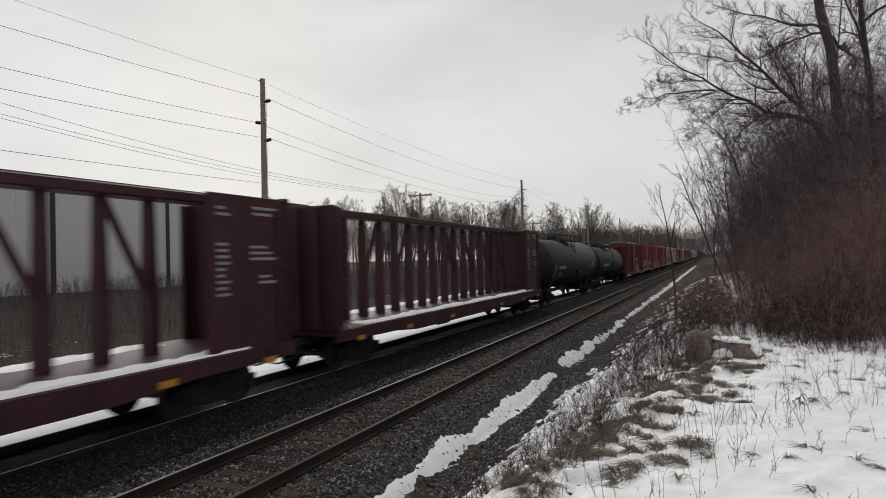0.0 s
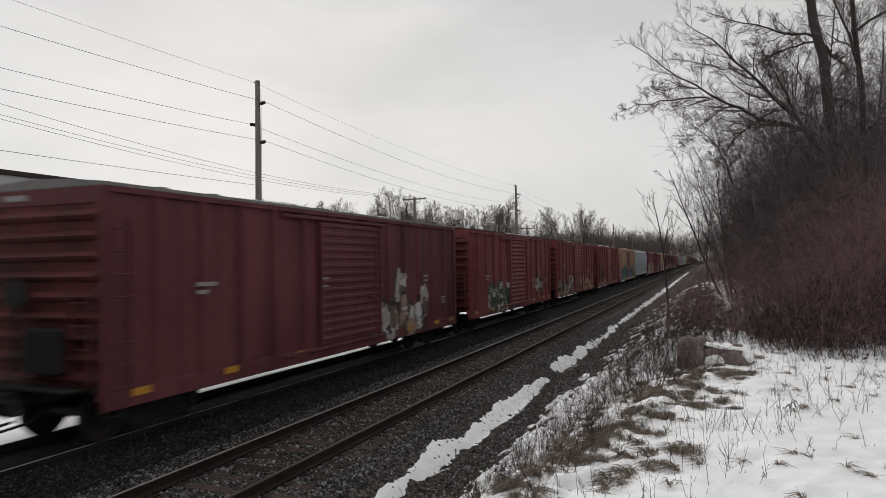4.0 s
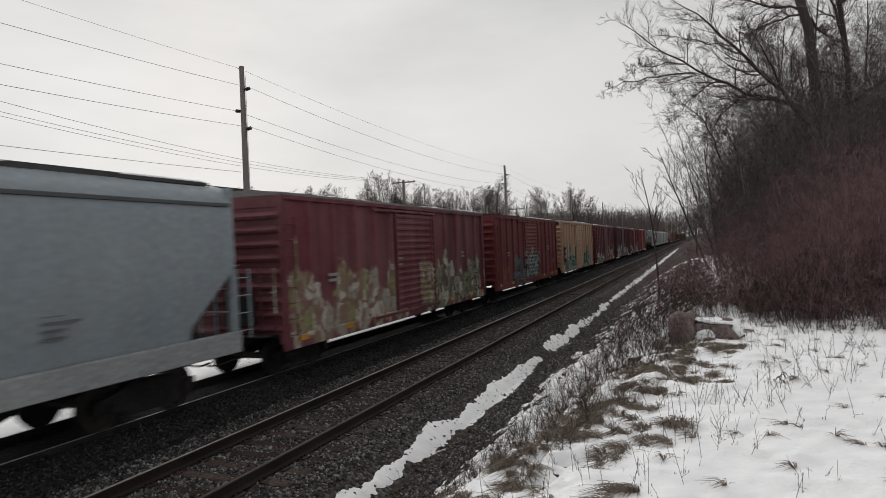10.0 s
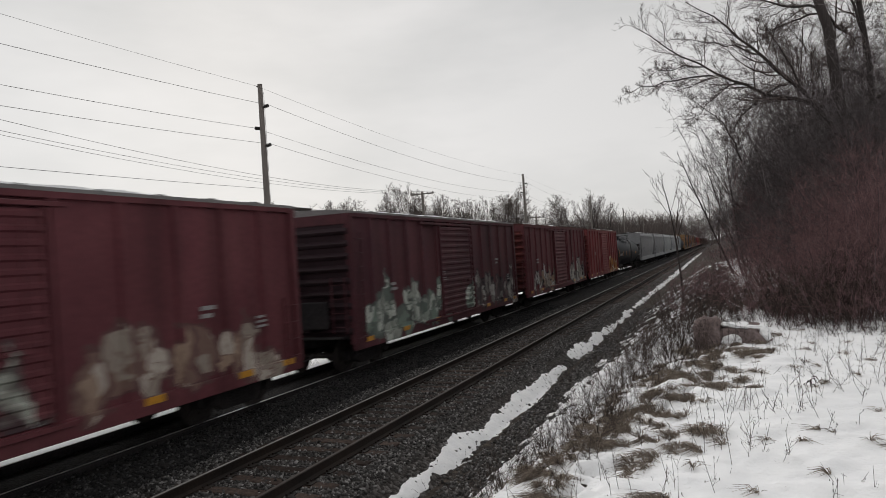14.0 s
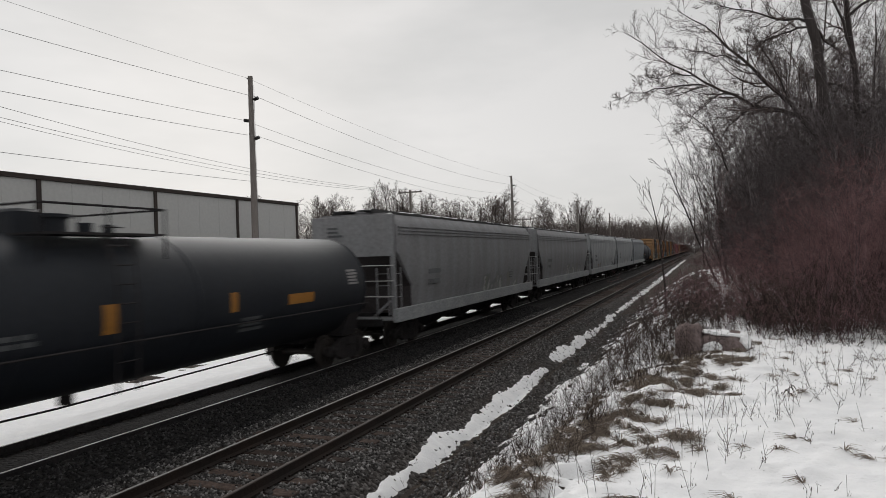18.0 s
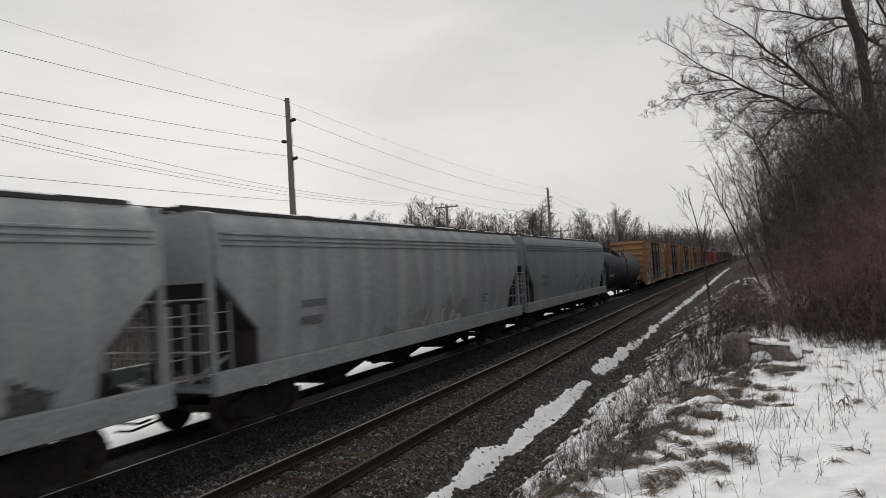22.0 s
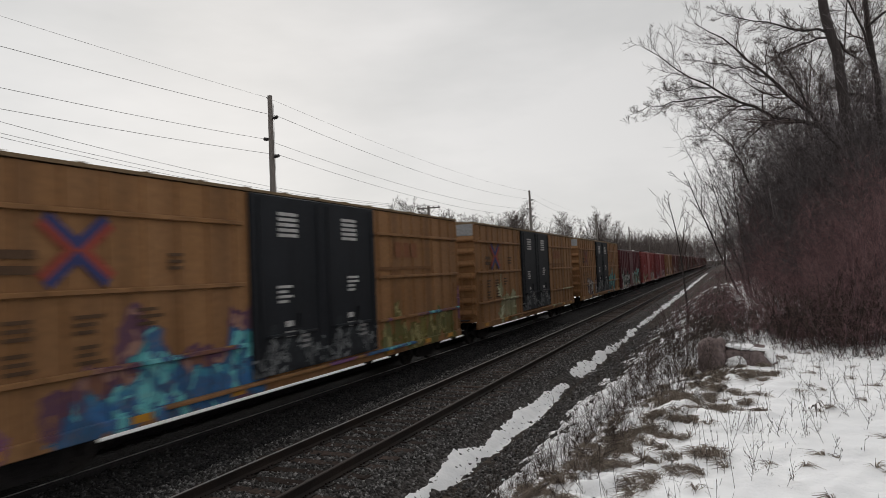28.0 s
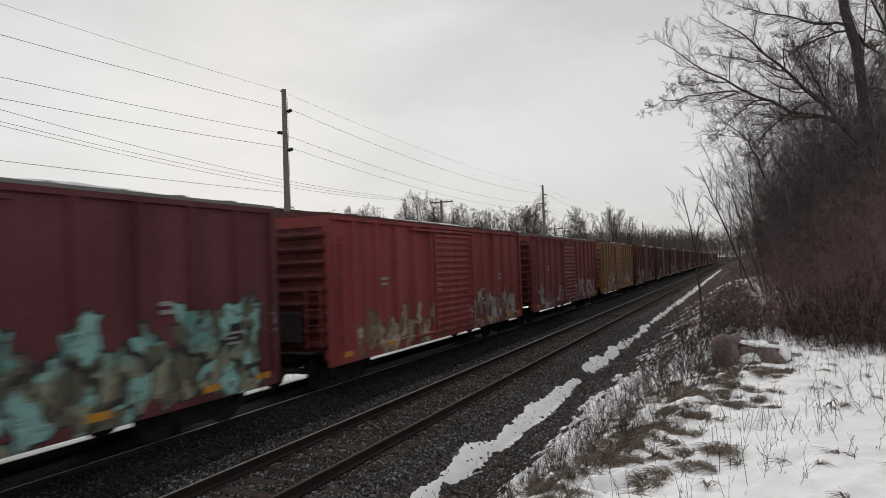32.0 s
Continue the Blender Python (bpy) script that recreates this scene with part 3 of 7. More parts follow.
def ladder_mesh(rungs, pitch, width=0.42):
    b = Build()
    for s in (0, width):
        b.box(-0.01, 0.03, s - 0.02, s + 0.02, 0, rungs * pitch, 0.004)
    for k in range(rungs):
        z = pitch * (k + 0.5)
        b.tube([(0.02, 0, z), (0.06, 0.05, z), (0.06, width - 0.05, z), (0.02, width, z)], 0.012, 5)
    return b.mesh("ladder", 40)


MESH = {}


def shared(key, maker, *args):
    if key not in MESH:
        MESH[key] = maker(*args)
    return MESH[key]


def running_gear(car, length, inset, width=1.5):
    """Two four-wheel trucks, couplers and the centre sill. Notes the wheelsets for motions()."""
    for y in (inset, length - inset):
        truck = part("truck", shared("bolster", bolster_mesh), TRUCKM, car, "two-axle cast steel truck", (0, y, 0))
        for s in (-1, 1):
            part("sideframe", shared("sideframe", sideframe_mesh), TRUCKM, truck, at=(s * 1.0, 0, 0), turn=0 if s > 0 else 180)
            part("spring_nest", shared("spring", spring_mesh), TRUCKM, truck, at=(s * 1.0, 0, 0))
            w = part("wheelset", shared("wheelset", wheel_mesh), WHEELM, truck, "steel axle with two flanged wheels", (0, s * 0.89, WHEEL_R))
            WHEELS.append((w, car, y + s * 0.89))
    for y, turn in ((0, 0), (length, 180)):
        part("coupler", shared("coupler", coupler_mesh), TRUCKM, car, at=(0, y, 0), turn=turn)


WHEELS, CARS = [], []


def ribbed(length, z0, z1, pitch, depth, width, skip=None):
    """A side sheet with vertical posts, in the plane x = 0, outwards along +x."""
    ys, xs = [0.0], [0.0]
    n = max(1, round(length / pitch))
    p = length / n
    for k in range(n + 1):
        c = min(max(k * p, width / 2 + 0.01), length - width / 2 - 0.01)
        for dy, x in ((-width / 2, 0), (-width / 3, depth), (width / 3, depth), (width / 2, 0)):
            if c + dy > ys[-1] + 1e-4:
                ys.append(c + dy)
                xs.append(x)
    ys.append(length)
    xs.append(0.0)
    outer = [(x, y) for x, y in zip(xs, ys)]
    prof = outer + [(-0.04, length), (-0.04, 0)]
    return Build().loft([[(x, y, z) for x, y in prof] for z in (z0, z1)])


def corrugated_end(half, z0, z1, ribs, depth, ledge=False):
    """An end sheet with horizontal pressed ribs, outwards along -y."""
    prof = []
    h = (z1 - z0) / ribs
    for k in range(ribs):
        for f, d in ((0.0, 0), (0.50, 0.0), (0.56, 0.8), (0.66, 1.0), (0.78, 0.9), (0.98, 0.1)) if ledge else ((0.0, 0), (0.14, 0.0), (0.26, 0.7), (0.42, 1.0), (0.58, 0.7), (0.72, 0.0)):
            prof.append((-depth * d, z0 + (k + f) * h))
    prof += [(0, z1), (0.05, z1), (0.05, z0)]
    return Build().loft([[(x, y, z) for y, z in prof] for x in (-half, half)])


def bars(rows, width, height, gap, rng=None):
    """Unreadable stencilled lines as plain bars in the plane x = 0."""
    b = Build()
    for k in range(rows):
        w = width * (1 if rng is None else rng.uniform(0.55, 1.0))
        b.box(0, 0.006, 0, w, -k * (height + gap) - height, -k * (height + gap))
    return b


def car_root(kind, label, group, front):
    car = thing(kind, label, "freight car", group, (FAR_X, front, 0))
    CARS.append((car, front))
    return car


def under_sill(car, L, material=None, deep=0.0):
    b = Build().box(-0.36, 0.36, -0.1, L + 0.1, 0.80, 1.02, 0.02)
    part("centre_sill", b, UNDER, car)
    for k in range(1, 6):
        y = L * k / 6
        part("crossbearer", shared("crossbearer", lambda: Build().box(-1.45, 1.45, -0.08, 0.08, 0.86, 1.0, 0.01).mesh("crossbearer", 30)), UNDER, car, at=(0, y, 0))
    b = Build().box(-0.25, 0.25, 0, 1.1, 0.50, 0.80, 0.08).tube([(0.5, -0.6, 0.66), (0.5, 0.4, 0.66)], 0.16, 10).tube([(-0.4, -2.6, 0.72), (-0.4, 2.6, 0.72)], 0.02, 5)
    part("brake_reservoir", b, UNDER, car, at=(0.2, L * 0.42, 0))


def boxcar(front, L, paint, door_mat, roof_mat, label, seed, sill=0.86, eave=4.45, door=(0.5, 3.2), ribs=9, end_mat=None, number_box=False):
    rng = random.Random(seed)
    car = car_root("boxcar", label, "cars of the freight train", front)
    W = 1.545
    depth = 0.075
    side = ribbed(L, sill + 0.06, eave - 0.08, 1.18, depth, 0.17)
    me = side.mesh("side_wall", 30)
    part("side_wall", me, paint, car, at=(W, 0, 0))
    part("side_wall", me, paint, car, at=(-W, L, 0), turn=180)
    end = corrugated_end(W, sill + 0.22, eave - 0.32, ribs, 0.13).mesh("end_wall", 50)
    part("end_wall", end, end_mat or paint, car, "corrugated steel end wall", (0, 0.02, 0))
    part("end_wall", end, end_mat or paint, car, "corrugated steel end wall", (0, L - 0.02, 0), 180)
    for y, turn in ((0.02, 0), (L - 0.02, 180)):
        part("end_panel", Build().box(-W, W, -0.02, 0.05, eave - 0.32, eave - 0.03, 0.01), paint, car, "flat panel above the end ribs", (0, y, 0), turn)
        for s in (-1, 1):
            part("corner_post", shared(("corner_post", sill, eave), lambda: Build().box(-0.09, 0.06, -0.035, 0.16, sill + 0.0, eave - 0.05, 0.015).mesh("corner_post", 30)), paint, car, at=(s * (W - 0.01), y, 0), turn=turn)
    roof = Build().loft([[(-1.62, y, eave - 0.03), (-1.62, y, eave + 0.03), (-0.8, y, eave + 0.11), (0, y, eave + 0.15), (0.8, y, eave + 0.11), (1.62, y, eave + 0.03), (1.62, y, eave - 0.03)] for y in (0.0, L)])
    part("roof", roof, roof_mat, car, "low-pitched sheet-metal roof")
    rib = shared(("roof_rib", eave), lambda: Build().loft([[(-1.63, y, eave + 0.03), (0, y, eave + 0.155), (1.63, y, eave + 0.03), (1.63, y, eave + 0.055), (0, y, eave + 0.185), (-1.63, y, eave + 0.055)] for y in (-0.05, 0.05)]).mesh("roof_rib", 30))
    for k in range(1, 12):
        part("roof_rib", rib, roof_mat, car, at=(0, L * k / 12, 0))
    for s in (-1, 1):
        part("top_chord", Build().box(-0.05, 0.07, 0, L, eave - 0.14, eave - 0.02, 0.012), paint, car, at=(s * W, 0 if s > 0 else L, 0), turn=0 if s > 0 else 180)
        part("side_sill", Build().box(-0.05, 0.065, 0, L, sill - 0.17, sill + 0.14, 0.012), paint, car, at=(s * W, 0 if s > 0 else L, 0), turn=0 if s > 0 else 180)
        cy, wd = door[0] * L, door[1]
        z0, z1 = sill + 0.16, eave - 0.30
        prof = []
        nb = 15
        for k in range(nb):
            h = (z1 - z0) / nb
            for f, d in ((0.0, 0.0), (0.3, 0.0), (0.45, 1.0), (0.75, 1.0), (0.9, 0.0)):
                prof.append((0.045 + 0.028 * d, z0 + (k + f) * h))
        prof += [(0.045, z1), (0.0, z1), (0.0, z0)]
        dm = shared(("door", z0, z1, wd), lambda: Build().loft([[(x, y, z) for x, z in prof] for y in (-wd / 2, wd / 2)]).mesh("door", 30))
        base = (s * (W + 0.035), cy if s > 0 else L - cy, 0)
        turn = 0 if s > 0 else 180
        d = part("door", dm, door_mat, car, "sliding corrugated steel door", base, turn)
        post = shared(("door_post", z0, z1), lambda: Build().box(0, 0.10, -0.04, 0.04, z0 - 0.02, z1 + 0.02, 0.01).mesh("door_post", 30))
        for y in (-wd / 2 - 0.03, wd / 2 + 0.03):
            part("door_post", post, door_mat, d, at=(0, y, 0))
        bar = Build().tube([(0.12, wd / 2 - 0.35, z0 + 0.05), (0.12, wd / 2 - 0.35, z1 - 0.05)], 0.02, 6).box(0.09, 0.14, wd / 2 - 0.75, wd / 2 - 0.3, z0 + 1.05, z0 + 1.13, 0.01)
        part("lock_rod", bar, door_mat, d)
        track = shared(("door_track", wd), lambda: Build().box(0.0, 0.085, -wd, wd * 0.62, -0.04, 0.04, 0.01).mesh("door_track", 30))
        part("door_track", track, paint, car, at=(base[0], base[1], z0 - 0.09), turn=turn)
        part("door_track", track, paint, car, at=(base[0], base[1], z1 + 0.075), turn=turn)
    lad = shared(("ladder", 8), ladder_mesh, 8, 0.38)
    low = shared(("ladder", 4), ladder_mesh, 4, 0.38)
    part("ladder", lad, paint, car, at=(W + 0.06, 0.12, sill))
    part("ladder", low, paint, car, at=(W + 0.06, L - 0.56, sill))
    part("ladder", low, paint, car, at=(1.0, -0.11, sill + 0.3), turn=-90)
    part("ladder", low, paint, car, at=(-W - 0.06, L - 0.12, sill), turn=180)
    step_b = Build().tube([(0, 0, 0.3), (0, 0, 0), (0, 0.4, 0), (0, 0.4, 0.3)], 0.02, 5)
    for y in (0.1, L - 0.5):
        part("stirrup_step", step_b, UNDER, car, at=(W, y, sill - 0.28))
    part("crossover_platform", Build().box(-0.7, 1.3, -0.42, -0.1, 1.05, 1.09, 0.01), UNDER, car)
    part("brake_gear", Build().box(0.05, 0.85, -0.26, -0.08, 1.30, 2.05, 0.03).tube([(-0.2, -0.2, 1.3), (-0.2, -0.2, 2.6)], 0.03, 6).tube([(-0.2, -0.17, 2.62), (-0.2, -0.24, 2.62)], 0.26, 14), UNDER, car, "black brake housing and hand wheel on the end")
    for k in range(rng.randint(3, 6)):
        y0 = rng.uniform(0.3, L - 3.0)
        y1, h, n = y0 + rng.uniform(1.0, 3.6), rng.uniform(0.02, 0.05), 14
        rings = []
        for q in range(n + 1):
            y, a = y0 + (y1 - y0) * q / n, h * math.sin(math.pi * q / n) * rng.uniform(0.6, 1.2) + 0.004
            x0 = 1.25 - 0.25 * math.sin(math.pi * q / n) * rng.uniform(0.5, 1.2)
            rings.append([(x0, y, eave + 0.05), (1.60, y, eave + 0.03), (1.585, y, eave + 0.03 + a), (x0 + 0.05, y, eave + 0.065 + a)])
        part("roof_snow", Build().loft(rings), SNOW, car, "thin patch of snow left on the roof edge", smooth=60)
    if number_box:
        part("painted_patch", Build().box(0, 0.005, 0.72, 1.55, 1.45, 2.55), UNDER, car, "black painted rectangle", (W + depth + 0.003, 0, 0))
        for z in (2.38, 1.98):
            part("lettering", bars(1, 0.34, 0.24, 0.05), GREYP, car, "pale stencilled letter", (W + depth + 0.010, 1.05, z))
        part("end_plate", Build().box(0.45, 1.45, -0.03, 0.0, eave - 0.29, eave - 0.06, 0.005), UNDER, car, "black number board above the end ribs", (0, -0.002, 0))
    for w, y in ((1.05, 2.0 + rng.random()), (0.9, L - 3.2)):
        part("lettering", bars(2, w * 0.55, 0.08, 0.07, rng), GREYP, car, "worn white stencilled lettering", (W + depth + 0.006, y, rng.uniform(2.3, 2.9)))
    part("lettering", bars(4, 0.5, 0.05, 0.05, rng), GREYP, car, "small stencilled data", (W + depth + 0.006, L * 0.40, rng.uniform(2.4, 2.9)))
    part("lettering", bars(3, 0.45, 0.05, 0.05, rng), GREYP, car, "small stencilled data", (W + depth + 0.006, L - 1.6, rng.uniform(1.6, 2.2)))
    part("lettering", bars(1, 0.6, 0.10, 0.05), GREYP, car, "stencilled number on the end wall", (-0.75, -0.008, eave - 0.12), -90)
    for y in (0.55, 2.9, 5.4, L - 4.6, L - 2.2, L - 0.75):
        part("reflector", shared("reflector", lambda: Build().box(0, 0.008, 0, 0.42, 0, 0.13, 0.002).mesh("reflector")), YELLOWP, car, "yellow reflective strip", (W + 0.068, y, sill + 0.0))
    under_sill(car, L)
    part("floor", Build().box(-1.5, 1.5, 0.05, L - 0.05, 1.0, 1.08), UNDER, car)
    running_gear(car, L, 1.62)
    return car


def highcube(front, L, paint, door_mat, roof_mat, label, seed, mark=True, top_band=True, faded=False):
    """Tall yellow boxcar with belt rails and a pair of black plug doors."""
    rng = random.Random(seed)
    car = car_root("boxcar", label, "cars of the freight train", front)
    W, sill, eave = 1.55, 0.75, 4.96
    me = ribbed(L, sill + 0.05, eave - 0.05, 0.76, 0.036, 0.07).mesh("side_wall", 30)
    part("side_wall", me, paint, car, at=(W, 0, 0))
    part("side_wall", me, paint, car, at=(-W, L, 0), turn=180)
    end = corrugated_end(W, sill + 0.22, eave - (0.50 if top_band else 0.04), 7, 0.12, True).mesh("end_wall", 50)
    for y, turn in ((0.02, 0), (L - 0.02, 180)):
        part("end_wall", end, paint, car, "yellow corrugated steel end wall", (0, y, 0), turn)
        if top_band:
            part("end_panel", Build().box(-W, W, -0.02, 0.05, eave - 0.50, eave - 0.02, 0.01), GALV, car, "pale panel above the end wall", (0, y, 0), turn)
    roof = Build().loft([[(-1.60, y, eave - 0.03), (-1.60, y, eave + 0.03), (0, y, eave + 0.12), (1.60, y, eave + 0.03), (1.60, y, eave - 0.03)] for y in (0.0, L)])
    part("roof", roof, roof_mat, car, "low-pitched sheet-metal roof")
    rib = shared("roof_rib_tall", lambda: Build().loft([[(-1.61, y, eave + 0.03), (0, y, eave + 0.125), (1.61, y, eave + 0.03), (1.61, y, eave + 0.055), (0, y, eave + 0.155), (-1.61, y, eave + 0.055)] for y in (-0.05, 0.05)]).mesh("roof_rib", 30))
    for k in range(1, 14):
        part("roof_rib", rib, roof_mat, car, at=(0, L * k / 14, 0))
    half = 2.66
    for s in (-1, 1):
        turn, off = (0, 0) if s > 0 else (180, L)
        for y0, y1 in ((0.15, L / 2 - half - 0.2), (L / 2 + half + 0.2, L - 0.15)):
            for z in (1.72, 2.97, 4.23):
                part("belt_rail", Build().box(0, 0.075, 0, y1 - y0, z - 0.045, z + 0.045, 0.015), paint, car, at=(s * (W + 0.012), (y0 if s > 0 else L - y0), 0), turn=turn)
        part("side_sill", Build().box(-0.05, 0.06, 0, L, sill - 0.07, sill + 0.16, 0.012), paint, car, at=(s * W, off, 0), turn=turn)
        for k in (0, 1):
            c = L / 2 + (-half / 2 if k == 0 else half / 2)
            d = part("door", shared("plug_door", lambda: Build().box(0.0, 0.10, -half / 2 + 0.01, half / 2 - 0.01, sill + 0.22, eave - 0.06, 0.02).mesh("door", 30)), door_mat, car, "black steel plug door", (s * (W + 0.01), c if s > 0 else L - c, 0), turn)
            rod = Build()
            for y in (-1.1, 1.1):
                rod.tube([(0.125, y, sill + 0.3), (0.125, y, eave - 0.15)], 0.018, 6)
            rod.box(0.10, 0.17, -0.9, 0.9, sill + 1.02, sill + 1.09, 0.01).tube([(0.15, -0.2, sill + 1.15), (0.15, 0.2, sill + 1.15), (0.15, 0.2, sill + 1.5)], 0.025, 6)
            part("lock_rod", rod, door_mat, d)
            if s > 0:
                part("lettering", bars(5, 0.72, 0.075, 0.045), WHITEP, d, "white stencilled lines", (0.106, -0.42, eave - 0.42))
                part("lettering", bars(4, 0.55, 0.06, 0.05, rng), WHITEP, d, "white stencilled lines", (0.106, -0.5 + 0.3 * k, 2.9 + 0.15 * k))
                part("lettering", bars(2, 0.35, 0.13, 0.09, rng), WHITEP, d, "white stencilled lines", (0.106, -0.25, 2.1))
                part("lettering", bars(3, 0.4, 0.06, 0.06, rng), GREYP, d, "grey stencilled lines", (0.106, 0.35, 1.75))
        part("door_track", Build().box(0.0, 0.16, -half * 1.9, half * 1.9, sill + 0.10, sill + 0.17, 0.01), paint, car, at=(s * W, L / 2, 0), turn=turn)
    if mark:
        for a in (40, 140, 220, 320):      # four arms, each a blue stripe beside a red one
            c, sn = math.cos(radians(a)), math.sin(radians(a))
            up = 1 if a in (40, 220) else -1
            for mat, w, mitre, nm in ((FADED_BLUE if faded else BLUEP, 0.15, 0.126, "blue"), (FADED_RED if faded else REDP, -0.15, 0.179, "red")):
                q = [(0.0, 0.0), (0.74, 0.0), (0.74, w * up), (mitre, w * up)]
                x = 0.006
                b = Build().loft([[(x + dx, u * c - v * sn, u * sn + v * c) for u, v in q] for dx in (0, 0.003)])
                part("painted_mark", b, mat, car, nm + " stripe of a painted cross", (W + 0.034, 2.5, 3.62))
        part("lettering", bars(2, 0.62, 0.13, 0.10), plain_dark, car, "dark stencilled lettering", (W + 0.039, 1.2, 3.62))
        part("lettering", bars(3, 0.55, 0.06, 0.06, rng), plain_dark, car, "dark stencilled lettering", (W + 0.039, 4.3, 3.6))
        for y, z in ((1.3, 2.62), (2.4, 2.62), (3.6, 2.66), (1.3, 2.15), (2.45, 2.15)):
            part("lettering", bars(3, 0.55, 0.06, 0.06, rng), plain_dark, car, "dark stencilled lettering", (W + 0.039, y, z))
        for y in (13.2, 13.75, 14.3):
            part("painted_mark", Build().box(0, 0.004, 0, 0.42, 0, 0.46), FADED_RED2, car, "faded red block of a painted emblem", (W + 0.039, y, 3.55))
        part("lettering", bars(1, 3.7, 0.10, 0.1), FADED_BROWN, car, "faded brown line of lettering", (W + 0.039, 12.1, 3.27))
    if not mark:
        part("painted_patch", Build().box(0, 0.005, 14.7, 17.7, 3.70, 4.27), UNDER, car, "black painted panel", (W + 0.037, 0, 0))
        for y, w in ((14.85, 0.85), (15.85, 0.75), (16.75, 0.8)):
            part("painted_mark", bars(1, w, 0.38, 0.1), GREYP, car, "pale block letter shape", (W + 0.043, y, 4.18))
    lad = shared(("ladder", 5), ladder_mesh, 5, 0.38)
    part("ladder", lad, paint, car, at=(W + 0.03, 0.1, sill))
    part("ladder", lad, paint, car, at=(W + 0.03, L - 0.55, sill))
    part("ladder", lad, paint, car, at=(1.0, -0.10, sill + 0.3), turn=-90)
    part("crossover_platform", Build().box(-0.7, 1.3, -0.42, -0.1, 1.05, 1.09, 0.01), UNDER, car)
    for y in (0.8, 3.4, 5.8, L - 5.9, L - 3.2, L - 1.3):
        part("reflector", shared("reflector", lambda: None), YELLOWP, car, "yellow reflective strip", (W + 0.065, y, sill))
    under_sill(car, L)
    part("floor", Build().box(-1.5, 1.5, 0.05, L - 0.05, 1.0, 1.08), UNDER, car)
    running_gear(car, L, 2.05)
    return car


def hopper(front, L, paint, label, seed, bays=4, bands=True, end_top=3.2):
    """Covered hopper: bowed sides, sloped ends over open end frames, outlet bays between the trucks."""
    rng = random.Random(seed)
    car = car_root("covered_hopper", label, "cars of the freight train", front)
    z_low, z_end = 1.16, end_top - 1.1
    zs = [(1.12, 1.36), (1.5, 1.43), (2.2, 1.55), (3.0, 1.60), (3.75, 1.58), (4.12, 1.55), (4.45, 1.33), (4.51, 1.15)]

    def section(y, zb):
        pts = [(w, z) for z, w in zs if z > zb + 0.02]
        wb = np.interp(zb, [z for z, _ in zs], [w for _, w in zs])
        need = len(zs) - len(pts)
        lo = [(float(wb), zb + 0.001 * k) for k in range(need)]
        right = lo + pts
        return [(x, y, z) for x, z in right] + [(-x, y, z) for x, z in reversed(right)]
    body = Build().loft([section(0.14, end_top + 0.05), section(0.15, end_top), section(1.32, z_end), section(1.36, z_low), section(L - 1.36, z_low), section(L - 1.32, z_end), section(L - 0.15, end_top), section(L - 0.14, end_top + 0.05)])
    part("hopper_body", body, paint, car, "bowed grey steel hopper body", smooth=40)
    for s in (-1, 1):
        part("side_sill", Build().box(-0.10, 0.07, 0, L, 0.96, 1.40, 0.015), SILLM, car, "pale side sill", at=(s * 1.53, 0, 0))
        if not bands:
            part("roof_flange", Build().box(-0.01, 0.05, 0.2, L - 0.2, 4.04, 4.12, 0.01), GREYD, car, "dark flange below the roof", (s * 1.545, 0 if s > 0 else L, 0), 0 if s > 0 else 180)
        if bands:
            for z, x in ((4.05, 1.557), (3.94, 1.566), (3.83, 1.574)):
                part("side_band", Build().box(-0.01, 0.045, 0.3, L - 0.3, z - 0.026, z + 0.026, 0.008), paint, car, "stiffening band", (s * x, 0 if s > 0 else L, 0), 0 if s > 0 else 180)
    for x0, x1, za, zb in ((-0.62, -0.2, 4.60, 4.64), (0.2, 0.62, 4.60, 4.64)):
        part("running_board", Build().box(x0, x1, 0.1, L - 0.1, za, zb), GALV2, car, "dark roof walkway grating")
    for x0, x1, ya, za, zb in ((-0.75, -0.7, 0.1, 4.50, 4.66), (0.7, 0.75, 0.1, 4.50, 4.66), (-1.3, -1.25, 0.5, 4.48, 4.55), (1.25, 1.3, 0.5, 4.48, 4.55)):
        part("roof_rail", Build().box(x0, x1, ya, L - ya, za, zb), GALV2, car, "dark steel rail along the roof")
    for k in range(7):
        y0 = 0.8 + (L - 1.6) * (k + rng.uniform(0.0, 0.35)) / 7
        y1 = min(L - 0.6, y0 + (L - 1.6) / 7 * rng.uniform(0.35, 0.95))
        part("roof_snow", Build().box(0.78, 1.27, y0, y1, 4.50, 4.553 + rng.uniform(0.01, 0.04), 0.02), SNOW, car, "thin strip of snow on the roof")
    for k in range(10):
        part("roof_hatch", shared("hatch", lambda: Build().box(-0.3, 0.3, -0.55, 0.55, 4.50, 4.63, 0.03).mesh("roof_hatch", 30)), paint, car, at=(0, 1.3 + (L - 2.6) * k / 9, 0.05))
    for end, turn in ((0, 0), (L, 180)):
        for s in (-1, 1):
            part("end_post", Build().box(-0.07, 0.07, 0.03, 0.17, 1.1, 4.45, 0.012), paint, car, "upright end post", (s * 1.44, end, 0), turn)
            part("end_brace", Build().tube([(0, 0.15, 1.15), (0, 1.9, 1.75)], 0.05, 6), paint, car, at=(s * 0.7, end, 0), turn=turn)
            part("ladder", shared(("ladder", 4), ladder_mesh, 4, 0.38), paint, car, at=(1.48 if s > 0 else 0.98, (0.12 if s > 0 else -0.02) if end == 0 else end + (0.02 if s > 0 else -0.12), 1.2) if s > 0 else (0.9, end + (-0.02 if end == 0 else 0.02), 1.2), turn=(0 if end == 0 else 0) if s > 0 else (-90 if end == 0 else 90))
